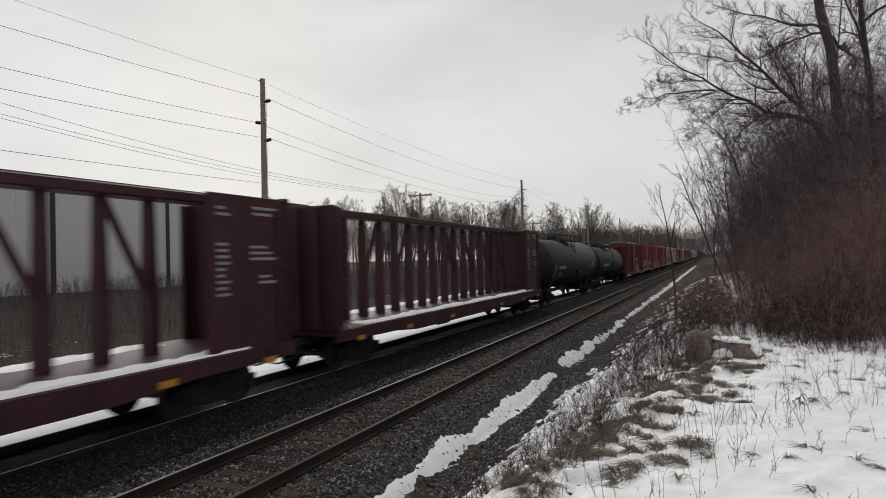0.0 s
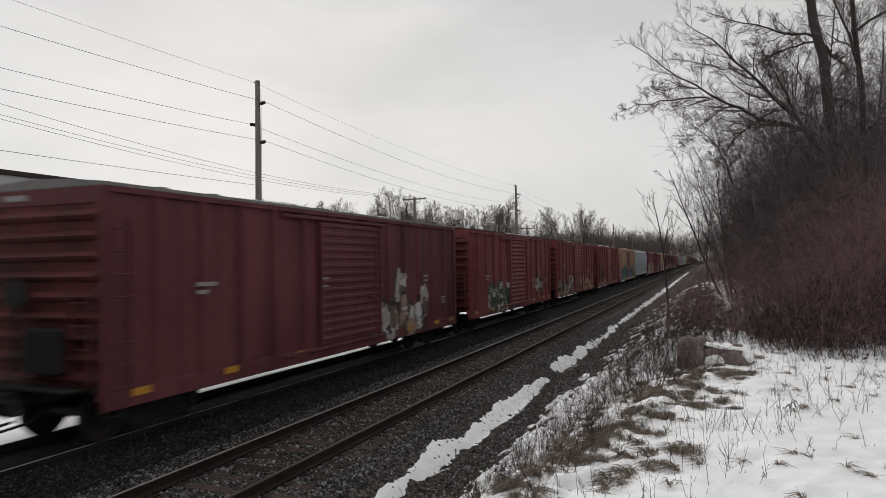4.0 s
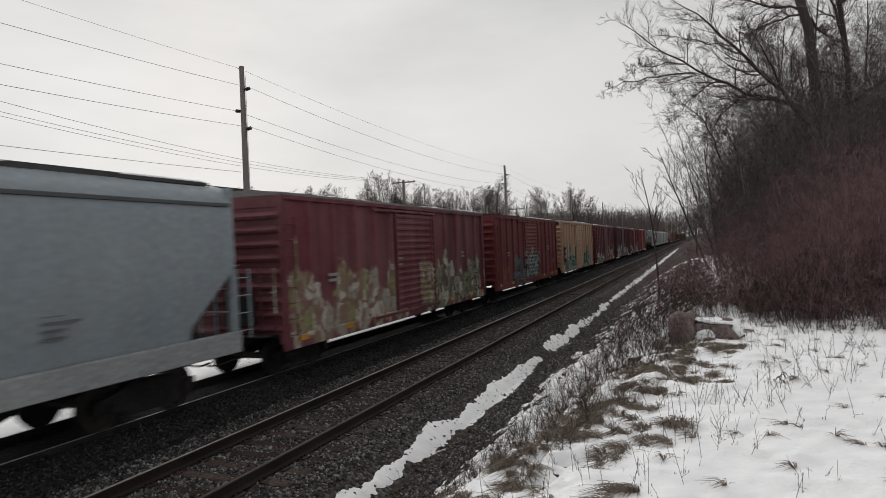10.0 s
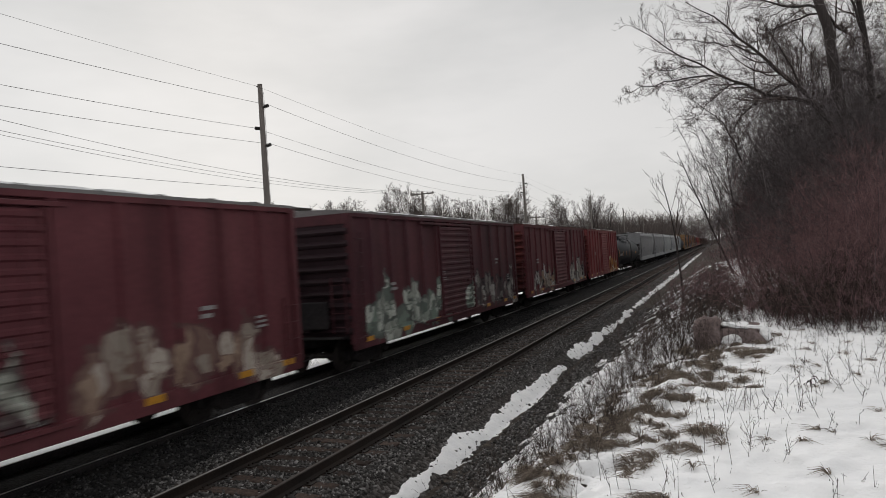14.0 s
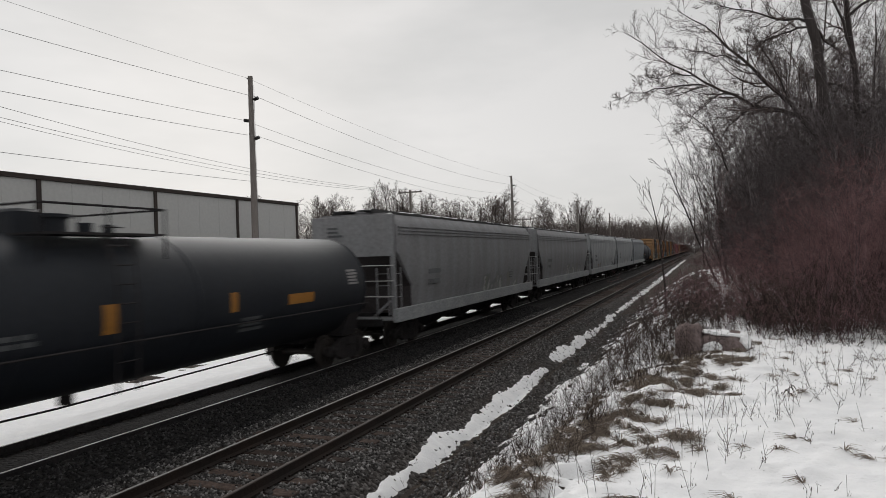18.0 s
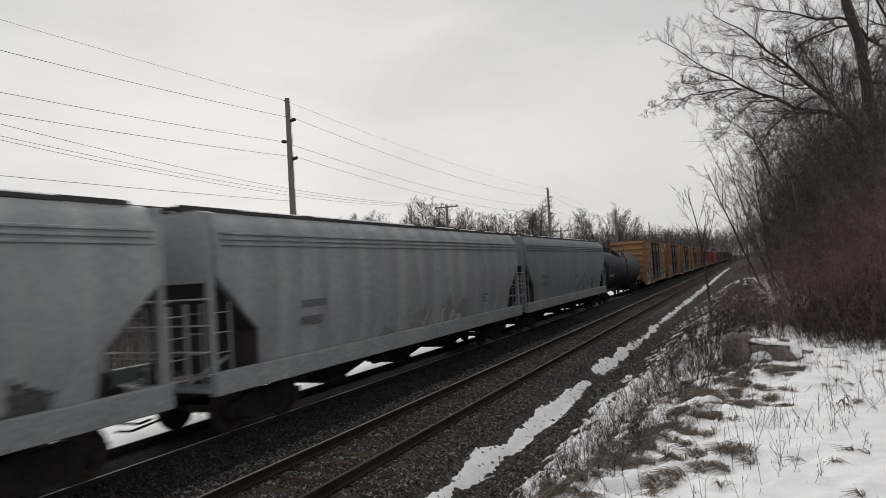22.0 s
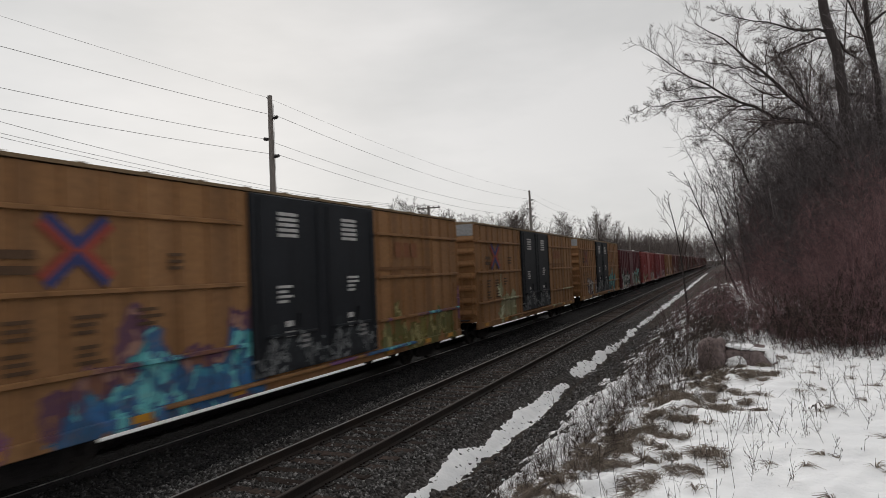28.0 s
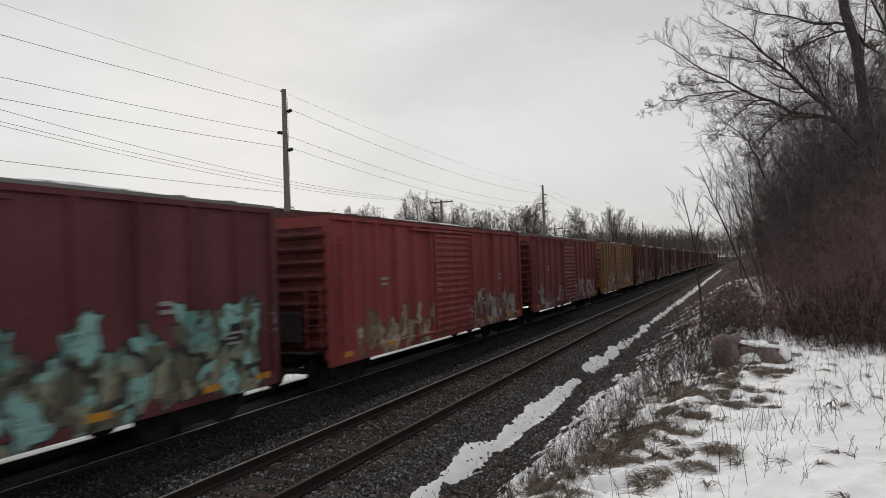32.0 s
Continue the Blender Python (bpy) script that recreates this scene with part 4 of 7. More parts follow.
        part("end_plate", Build().box(-1.5, 1.5, 0.02, 0.10, end_top - 0.1, 4.45, 0.01), paint, car, "flat grey upper end plate", (0, end, 0), turn)
        # sheet laid over the slope; its dark colour paints in the end's shade
        sheet_b = Build().loft([[(x, 0.125, end_top - 0.02), (x, 1.30, z_end - 0.012), (x, 1.335, z_low), (x, 1.315, z_low), (x, 1.28, z_end - 0.03), (x, 0.105, end_top - 0.045)] for x in (-1.49, 1.49)])
        part("slope_sheet", sheet_b, END_SHADE, car, "sloped sheet above the open end, coloured dark as shade", (0, end, 0), turn)
        part("end_platform", Build().box(-1.45, 1.45, -0.02, 0.55, 1.02, 1.10, 0.01), paint, car, at=(0, end, 0), turn=turn)
        part("brake_cylinder", Build().tube([(-0.5, 0.5, 1.5), (0.1, 0.5, 1.5)], 0.16, 10).box(-0.8, -0.3, 0.3, 0.8, 1.1, 1.4, 0.03), UNDER, car, at=(0, end, 0), turn=turn)
        part("handrail", Build().tube([(-1.5, -0.04, 2.3), (1.5, -0.04, 2.3)], 0.018, 5).tube([(-1.5, -0.04, 1.8), (1.5, -0.04, 1.8)], 0.018, 5).tube([(-1.5, -0.04, 2.8), (1.5, -0.04, 2.8)], 0.018, 5), WHITEP, car, "pale end handrails", (0, end, 0), turn)
    span = (L - 2 * 3.6) / bays
    for k in range(bays):
        c = 3.6 + span * (k + 0.5)
        b = Build()
        b.loft([[(-1.4, c - span * 0.43, 1.15), (1.4, c - span * 0.43, 1.15), (1.4, c + span * 0.43, 1.15), (-1.4, c + span * 0.43, 1.15)],
                [(-0.55, c - span * 0.13, 0.42), (0.55, c - span * 0.13, 0.42), (0.55, c + span * 0.13, 0.42), (-0.55, c + span * 0.13, 0.42)]])
        part("outlet_bay", b, UNDER, car, "grimy sloped outlet bay")
        part("outlet_gate", Build().box(-0.62, 0.62, c - 0.38, c + 0.38, 0.30, 0.43, 0.02).tube([(-0.9, c, 0.36), (0.9, c, 0.36)], 0.035, 6), TRUCKM, car)
    part("lettering", bars(2, 1.15, 0.17, 0.20, rng), GREYM, car, "faded dark stencilled lettering", (1.578, 2.75, 2.60))
    part("lettering", bars(4, 0.7, 0.05, 0.07, rng), GREYM, car, "small stencilled data", (1.545, L - 4.6, 2.25))
    part("lettering", bars(3, 0.6, 0.07, 0.06, rng), GREYD, car, "small stencilled data", (-0.9, -0.0, 4.1), -90)
    under_sill(car, L)
    running_gear(car, L, 2.05)
    return car


def tank(front, L, paint, label, seed, marks=(), R0=1.50, cz=2.37, inset=2.9):
    rng = random.Random(seed)
    car = car_root("tank_car", label, "cars of the freight train", front)
    k1, top = R0 / 1.5, R0 + cz
    rings = []
    for y, r in ((0.42, 0.02), (0.44, 0.45 * k1), (0.52, 0.85 * k1), (0.66, 1.16 * k1), (0.86, 1.38 * k1), (1.10, R0), (L - 1.10, R0), (L - 0.86, 1.38 * k1), (L - 0.66, 1.16 * k1), (L - 0.52, 0.85 * k1), (L - 0.44, 0.45 * k1), (L - 0.42, 0.02)):
        rings.append([(r * math.cos(k * math.tau / 48), y, cz + r * math.sin(k * math.tau / 48)) for k in range(48)])
    part("tank_shell", Build().loft(rings), paint, car, "long cylindrical steel tank", smooth=45)
    for y in (1.12, L / 2 - 1.9, L / 2 + 1.9, L - 1.12):
        part("weld_band", Build().loft([[((R0 + h) * math.cos(k * math.tau / 48), y + dy, cz + (R0 + h) * math.sin(k * math.tau / 48)) for k in range(48)] for dy, h in ((-0.05, 0), (-0.03, 0.012), (0.03, 0.012), (0.05, 0))], caps=False), paint, car, smooth=45, fix=False)
    c = L / 2
    part("manway", Build().tube([(0, c - 0.3, top - 0.1), (0, c - 0.3, top + 0.28)], 0.36, 16).tube([(0, c - 0.3, top + 0.28), (0, c - 0.3, top + 0.34)], 0.42, 16).tube([(0, c + 0.5, top - 0.1), (0, c + 0.5, top + 0.22)], 0.14, 10).tube([(0.3, c + 0.75, top - 0.1), (0.3, c + 0.75, top + 0.18)], 0.1, 10), paint, car, "domed manway and valves")
    part("valve_housing", Build().box(-0.36, 0.36, c - 1.15, c - 0.60, top - 0.1, top + 0.40, 0.05), paint, car)
    part("top_platform", Build().box(-1.15, -0.45, c - 1.3, c + 1.3, top - 0.06, top - 0.02).box(0.45, 1.15, c - 1.3, c + 1.3, top - 0.06, top - 0.02), UNDER, car, "walkway round the manway")
    rail = Build()
    for s in (-1.15, 1.15):
        rail.tube([(s, c - 1.3, top + 0.44), (s, c + 1.3, top + 0.44)], 0.022, 6)
        for y in (-1.3, 0, 1.3):
            rail.tube([(s, c + y, top - 0.5), (s, c + y, top + 0.44)], 0.02, 6)
    for y in (-1.3, 1.3):
        rail.tube([(-1.15, c + y, top + 0.44), (1.15, c + y, top + 0.44)], 0.022, 6)
    part("safety_railing", rail, UNDER, car, "railing round the top platform")
    for s in (-1, 1):
        lad = Build()
        for y in (-0.22, 0.22):
            lad.tube([(s * 1.15, c + y, top - 0.03), (s * 1.5, c + y, 3.2), (s * 1.58, c + y, 2.3), (s * 1.5, c + y, 0.9)], 0.02, 5)
        for k in range(9):
            z = 1.1 + k * 0.33
            x = float(np.interp(z, [0.9, 2.3, 3.2, 3.9], [1.5, 1.58, 1.5, 1.15]))
            lad.tube([(s * x, c - 0.22, z), (s * x, c + 0.22, z)], 0.014, 5)
        part("ladder", lad, UNDER, car)
        part("handrail", Build().tube([(s * 1.45, 0.2, 1.16), (s * (R0 + 0.10), 1.2, 1.75), (s * (R0 + 0.10), L - 1.2, 1.75), (s * 1.45, L - 0.2, 1.16)], 0.02, 6), UNDER, car)
        part("end_platform", Build().box(-0.04, 0.04, 0.0, 2.9, 0.92, 1.12, 0.01).box(-0.6, 0.0, 0.05, 0.5, 1.0, 1.05), UNDER, car, at=(1.42 if s > 0 else 1.42, 0, 0) if s > 0 else (-1.42, L, 0), turn=0 if s > 0 else 180)
        if s < 0:
            part("brake_line", Build().tube([(-0.25, 2.2, 0.62), (-0.25, c, 0.52), (-0.25, L - 2.2, 0.62)], 0.02, 6), UNDER, car)
    for y in (inset, L - inset):
        part("saddle", Build().loft([[(-1.0, y - 0.35, 0.85), (1.0, y - 0.35, 0.85), (1.0, y + 0.35, 0.85), (-1.0, y + 0.35, 0.85)], [(-1.3, y - 0.3, 1.75), (1.3, y - 0.3, 1.75), (1.3, y + 0.3, 1.75), (-1.3, y + 0.3, 1.75)]]), UNDER, car)
    for y, turn in ((0, 0), (L, 180)):
        part("stub_sill", Build().box(-0.36, 0.36, 0.0, 3.0, 0.75, 1.1, 0.02), UNDER, car, at=(0, y, 0), turn=turn)
        part("end_sill", Build().box(-1.42, 1.42, 0.0, 0.14, 0.92, 1.14, 0.01), UNDER, car, at=(0, y, 0), turn=turn)
    part("bottom_outlet", Build().tube([(0, c, 1.15), (0, c, 0.62)], 0.13, 10).box(-0.25, 0.25, c - 0.25, c + 0.25, 0.86, 1.1, 0.03), UNDER, car)

    def on_shell(name, y, z, w, h, mat, lab, rows=1):
        b = Build()
        for k in range(rows):
            hh = h / rows * (0.65 if rows > 1 else 1)
            top = z - k * h / rows
            ring = []
            for q in range(5):
                zz = top - hh * q / 4
                a = math.asin(max(-1, min(1, (zz - cz) / R0)))
                ring.append(((R0 + 0.006) * math.cos(a), cz + (R0 + 0.006) * math.sin(a)))
            ring2 = [(x + 0.003, zz) for x, zz in reversed(ring)]
            b.loft([[(x, y + dy, zz) for x, zz in ring + ring2] for dy in (0, w * (1 if rows == 1 else rng.uniform(0.7, 1)))])
        part(name, b, mat, car, lab)
    for mk in marks:
        on_shell(*mk)
    running_gear(car, L, inset)
    return car


def centerbeam(front, L, paint, label, seed):
    """Open centre-partition flat car with two end bulkheads and snow on its deck."""
    rng = random.Random(seed)
    car = car_root("centerbeam_flatcar", label, "cars of the freight train", front)
    z0, z1 = 1.24, 4.42
    part("deck", Build().box(-1.5, 1.5, 0.1, L - 0.1, 1.05, z0, 0.02), paint, car, "flat steel deck")
    for s in (-1, 1):
        prof = [(0.0, 1.22), (0.0, 0.92), (3.4, 0.88), (5.0, 0.76), (L - 5.0, 0.76), (L - 3.4, 0.88), (L, 0.92), (L, 1.22)]
        part("side_sill", Build().loft([[(x, y, z) for y, z in prof] for x in (s * 1.48, s * 1.56)]), paint, car)
        snow_top = Build()
        ys = np.linspace(1.6, L - 1.6, 120)
        ring = []
        for y in ys:
            a = 0.03 + 0.016 * math.sin(y * 3.1 + seed) + 0.012 * math.sin(y * 9.7) + 0.008 * math.sin(y * 23.0)
            w = 0.12 * math.sin(y * 1.7 + s) + 0.05 * math.sin(y * 7.9)
            ring.append([(s * 1.49, y, z0 - 0.002), (s * 1.47, y, z0 + max(a, 0.012)), (s * (1.0 + w), y, z0 + max(a, 0.015) + 0.005), (s * (0.85 + w), y, z0 - 0.002)])
        snow_top.loft(ring)
        part("snow_on_deck", snow_top, SNOW, car, "thin snow lying on the deck", smooth=60)
    part("top_chord", Build().box(-0.32, 0.32, 0.3, L - 0.3, z1, z1 + 0.22, 0.03), paint, car, "heavy top chord of the centre beam")
    n, span = 15, 1.19
    for k in range(n + 1):
        y = 1.78 + span * k
        part("post", shared("cb_post", lambda: Build().loft([[(-0.14, -0.115, z), (0.14, -0.115, z), (0.14, 0.115, z), (-0.14, 0.115, z)] if z < 4 else [(-0.09, -0.09, z), (0.09, -0.09, z), (0.09, 0.09, z), (-0.09, 0.09, z)] for z in (z0, 2.0, z1)]).mesh("post", 30)), paint, car, "upright of the centre beam", (0, y, 0))
        rear = k >= 8
        if k < n and k % 2 == 0:
            hi, lo = (y + 0.05, y + span - 0.05) if rear else (y + span - 0.05, y + 0.05)
            part("diagonal", Build().tube([(0, hi, z1 + 0.05), (0, lo, 2.45)], 0.085, 6), paint, car, "diagonal brace of the centre beam")
            if k == 8:
                part("diagonal", Build().tube([(0, lo, z1 + 0.05), (0, hi, 2.45)], 0.085, 6), paint, car, "diagonal brace of the centre beam")
    for end, turn in ((0, 0), (L, 180)):
        part("bulkhead", Build().box(-1.46, 1.46, 0.06, 0.16, z0, z1 + 0.15, 0.01), paint, car, "solid end bulkhead", (0, end, 0), turn)
        for s in (-1, 1):
            part("bulkhead_return", Build().box(-0.05, 0.05, 0.1, 2.75 if end and s > 0 else 0.5, z0, z1 + 0.10, 0.01).box(-0.09, 0.09, 0.08, 0.26, z0, z1 + 0.12, 0.01), paint, car, "side wing of the bulkhead", (s * 1.40, end, 0), turn)
        for x in (-0.9, -0.3, 0.3, 0.9):
            part("bulkhead_rib", shared("bh_rib", lambda: Build().box(-0.07, 0.07, -0.06, 0.08, z0, z1 + 0.1, 0.01).mesh("bulkhead_rib", 30)), paint, car, at=(x, end, 0), turn=turn)
        part("ladder", shared(("ladder", 8), ladder_mesh, 8, 0.38), paint, car, at=(1.46, 0.15 if end == 0 else L - 0.57, z0))
    for y in (L - 3.1,):
        for k, (dy, z, rows, w) in enumerate(((0.55, 4.25, 2, 0.45), (1.7, 4.3, 2, 1.0), (0.55, 3.5, 9, 0.45), (1.6, 3.45, 3, 1.05), (1.9, 2.8, 2, 0.6))):
            part("lettering", bars(rows, w, 0.06, 0.07, rng), GREYP, car, "white stencilled lettering", (1.456, y + dy, z))
    for y in (1.0, 4.2, 8, L - 8, L - 4.2, L - 1.2):
        part("reflector", shared("reflector", lambda: Build().box(0, 0.008, 0, 0.42, 0, 0.13, 0.002).mesh("reflector")), YELLOWP, car, "yellow reflective strip", (1.566, y, 0.86))
    under_sill(car, L)
    running_gear(car, L, 2.05)
    return car


plain_dark = plain("dark_stencil_paint", (0.10, 0.055, 0.03))
GREYD = plain("faded_stencil_paint", (0.10, 0.105, 0.11))
GREYM = plain("worn_grey_stencil_paint", (0.145, 0.150, 0.158))
SILLM = surface("pale_grey_sill_paint", (0.27, 0.285, 0.295), (0.34, 0.35, 0.355), 0.62, 0, 0.8, 12, 0.15)
# dark grey standing in for shade inside the open hopper ends
END_SHADE = plain("end_shade_grey", (0.062, 0.055, 0.056), 0.85)
GALV2 = plain("dark_walkway_grating", (0.07, 0.07, 0.072), 0.7, 0.3)
REDS = [((0.190, 0.037, 0.042), (0.235, 0.060, 0.064)), ((0.104, 0.026, 0.034), (0.145, 0.043, 0.051)), ((0.25, 0.045, 0.045), (0.29, 0.07, 0.065)), ((0.062, 0.020, 0.028), (0.104, 0.030, 0.037)), ((0.145, 0.025, 0.029), (0.18, 0.040, 0.044))]
GRN, TEAL, BLU, WHT, PINK, BLK, TAN, YEL, LIL = (0.05, 0.16, 0.08), (0.09, 0.30, 0.26), (0.03, 0.10, 0.30), (0.42, 0.42, 0.40), (0.36, 0.12, 0.14), (0.02, 0.02, 0.025), (0.33, 0.24, 0.18), (0.40, 0.30, 0.04), (0.16, 0.07, 0.20)


def red_paint(n, tone, tags=(), rust=0.3):
    a, b = REDS[tone]
    return car_paint("oxide_red_paint_%s" % n, a, b, tags, (0.045, 0.022, 0.02), rust)


def the_train():
    redroof = plain("dull_red_roof", (0.12, 0.045, 0.042))
    greyroof = plain("weathered_grey_roof", (0.22, 0.21, 0.21))
    # end walls get darker, blotchier tones than the sides
    endred = surface("dark_red_end_paint", (0.050, 0.016, 0.016), (0.135, 0.030, 0.028), 0.7, 0, 0.9, 9, 0.2, 0.5)
    dark_end = plain("dark_maroon_end_paint", (0.030, 0.014, 0.019))
    dark = plain("dark_maroon_door", (0.085, 0.022, 0.024))
    ox = car_paint("centerbeam_maroon", (0.042, 0.0125, 0.018), (0.062, 0.020, 0.026), rust=0.4, grime=(0.03, 0.022, 0.022))
    centerbeam(-9.3, 22.5, ox, "maroon centre-partition flat car, empty, with snow on its deck", 1)
    centerbeam(15.1, 22.3, ox, "maroon centre-partition flat car, empty, with snow on its deck", 2)
    blk = car_paint("tank_black", (0.0165, 0.0190, 0.0285), (0.023, 0.0260, 0.036), rust=0.12, rough=0.61, fade=0.05)
    blk2 = car_paint("tank_dark_green_black", (0.0100, 0.0125, 0.0175), (0.0145, 0.0175, 0.0235), rust=0.12, rough=0.61, fade=0.05)
    tank(39.0, 18.4, blk, "black cylindrical tank car with white stencils", 3, [("lettering", 2.95, 2.44, 2.2, 0.20, GREYP, "pale lettered panel"), ("lettering", 3.05, 2.0, 1.75, 0.26, GREYP, "faded stencils", 2), ("lettering", 6.0, 2.55, 0.5, 0.34, GREYD, "faded stencils", 4), ("sticker", 1.85, 2.55, 0.35, 0.85, ORANGEP, "orange end stripe"), ("sticker", 13.8, 2.4, 0.6, 0.28, ORANGEP, "yellow notice panel"), ("lettering", 15.2, 2.6, 0.8, 0.5, GREYP, "white stencils", 4), ("lettering", 10.5, 2.0, 0.9, 0.1, GREYP, "white stencil line")], 1.64, 2.57, 2.45)
    tank(58.6, 16.9, blk2, "dark green-black tank car with white stencils", 4, [("lettering", 2.9, 2.3, 3.0, 0.26, GREYP, "pale lettered panel"), ("lettering", 3.1, 1.9, 1.9, 0.3, GREYD, "faded stencils", 3), ("sticker", 1.1, 2.75, 0.3, 0.9, ORANGEP, "yellow end stripe"), ("lettering", 14.6, 2.6, 0.9, 0.4, GREYP, "white stencils", 3), ("sticker", 7.0, 2.6, 0.2, 0.4, GREYP, "small placard")], inset=1.7)
    g = [  # front, length, tone, spray paint, door, roof, label
        (76.8, 16.3, 1, [(9.2, 13.8, 1.2, 2.6, BLK, WHT, TAN, 0.6)], None, "grey", "faded maroon boxcar with white spray paint"),
        (94.8, 15.3, 0, [(2.4, 7.3, 0.95, 2.35, (0.02, 0.05, 0.035), WHT, (0.07, 0.12, 0.09), 0.42), (10.9, 13.6, 1.5, 2.25, BLK, WHT, TAN, 0.45)], None, "red", "brick-red boxcar with green and white spray paint"),
        (111.9, 15.8, 0, [(0.9, 8.4, 0.9, 2.45, BLK, (0.26, 0.24, 0.22), TAN, 0.6), (10.3, 15.0, 1.2, 2.2, (0.2, 0.09, 0.08), TAN, (0.3, 0.15, 0.13), 0.5)], None, "red", "brick-red boxcar with grey spray paint along the sill"),
        (129.8, 15.5, 0, [(2.0, 5.2, 0.9, 1.85, (0.08, 0.04, 0.04), (0.27, 0.15, 0.14), (0.22, 0.19, 0.16), 0.4)], None, "red", "brick-red boxcar with faded pink spray paint"),
    ]
    for k, (s, L, tone, tags, dm, roof, label) in enumerate(g):
        p = red_paint("a%d" % k, tone, tags)
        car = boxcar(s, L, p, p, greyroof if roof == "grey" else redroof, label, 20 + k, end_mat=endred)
        if k == 3:
            part("painted_patch", Build().box(0, 0.006, 1.0, 3.05, 1.35, 2.62), dark, car, "dark painted-out rectangle", (1.619, 0, 0))
            for y, z in ((1.3, 2.35), (2.15, 2.40), (1.3, 1.75)):
                part("lettering", bars(3, 0.6, 0.09, 0.09, random.Random(5)), GREYD, car, "dim stencilled lettering", (1.626, y, z))
    cream = ((0.40, 0.250, 0.182), (0.45, 0.30, 0.23))
    p = car_paint("cream_paint_a", *cream, [(1.0, 7.2, 0.9, 2.6, (0.012, 0.04, 0.04), (0.05, 0.17, 0.14), (0.10, 0.25, 0.20), 0.42), (9.7, 12.6, 0.9, 2.6, (0.02, 0.05, 0.14), (0.04, 0.15, 0.32), (0.06, 0.24, 0.36), 0.5), (12.2, 15.7, 0.85, 2.6, (0.16, 0.07, 0.05), (0.08, 0.23, 0.11), (0.05, 0.15, 0.09), 0.5), (0.2, 2.0, 0.9, 1.7, (0.03, 0.06, 0.16), (0.05, 0.16, 0.34), (0.04, 0.10, 0.25), 0.5)], (0.16, 0.10, 0.06), 0.5)
    dp = car_paint("brown_door_paint", (0.14, 0.065, 0.06), (0.18, 0.09, 0.08), [(-1.5, 1.5, 0.9, 1.7, BLK, (0.3, 0.28, 0.27), BLU, 0.5)])
    boxcar(147.5, 15.7, p, dp, plain("cream_roof", (0.36, 0.27, 0.20)), "cream boxcar with a brown door and blue spray paint", 31, ribs=10)
    gh = car_paint("hopper_blue_grey", (0.255, 0.292, 0.322), (0.285, 0.322, 0.348), [], (0.14, 0.15, 0.16), 0.15, fade=0.05)
    hopper(164.3, 19.4, gh, "blue-grey covered hopper with a smooth bowed side", 32, 3, False, 2.75)
    p = car_paint("faded_purple_red_paint", (0.15, 0.036, 0.046), (0.20, 0.082, 0.092), [(0.4, 7.0, 0.9, 2.75, (0.22, 0.13, 0.11), (0.33, 0.32, 0.27), (0.26, 0.27, 0.13), 0.5), (8.6, 15.5, 0.9, 2.75, (0.10, 0.075, 0.065), (0.31, 0.31, 0.25), (0.20, 0.25, 0.15), 0.5)], (0.06, 0.022, 0.026), 0.5, fade=0.34)
    boxcar(185.3, 15.9, p, p, greyroof, "weathered red boxcar with pale green spray paint", 33)
    p = red_paint("b1", 4, [(3.6, 7.0, 0.9, 2.6, BLK, (0.06, 0.085, 0.11), (0.16, 0.18, 0.19), 0.45), (0.9, 3.0, 0.9, 2.4, (0.17, 0.035, 0.03), (0.24, 0.065, 0.035), (0.2, 0.05, 0.04), 0.6)], 0.3)
    dp = car_paint("red_door_tagged", (0.165, 0.030, 0.028), (0.20, 0.048, 0.042), [(-1.6, 1.6, 1.2, 2.8, BLK, (0.13, 0.24, 0.24), (0.28, 0.28, 0.27), 0.5)])
    boxcar(203.1, 15.3, p, dp, redroof, "dark red boxcar with slate-blue spray paint on its door", 34)
    creamb = ((0.43, 0.268, 0.178), (0.48, 0.32, 0.225))
    p = car_paint("cream_paint_b", *creamb, [(0.7, 1.9, 1.4, 2.6, BLK, (0.05, 0.04, 0.04), (0.10, 0.08, 0.06), 0.6), (0.6, 7.0, 0.85, 1.5, (0.10, 0.08, 0.07), (0.24, 0.22, 0.21), (0.16, 0.20, 0.19), 0.5), (1.9, 6.8, 0.95, 2.5, (0.03, 0.035, 0.045), (0.08, 0.24, 0.215), (0.13, 0.25, 0.245), 0.5), (8.5, 15.2, 0.85, 1.6, (0.08, 0.07, 0.07), (0.22, 0.21, 0.21), (0.14, 0.14, 0.15), 0.5), (9.2, 13.9, 0.95, 2.5, (0.03, 0.035, 0.04), TEAL, (0.10, 0.24, 0.21), 0.5)], (0.16, 0.10, 0.06), 0.5)
    boxcar(220.3, 15.5, p, car_paint("cream_door", *creamb, [], (0.10, 0.06, 0.04), 0.6), plain("snowy_cream_roof", (0.52, 0.49, 0.46)), "cream boxcar with a slatted door and teal spray paint", 35, ribs=10, eave=4.50, number_box=True)
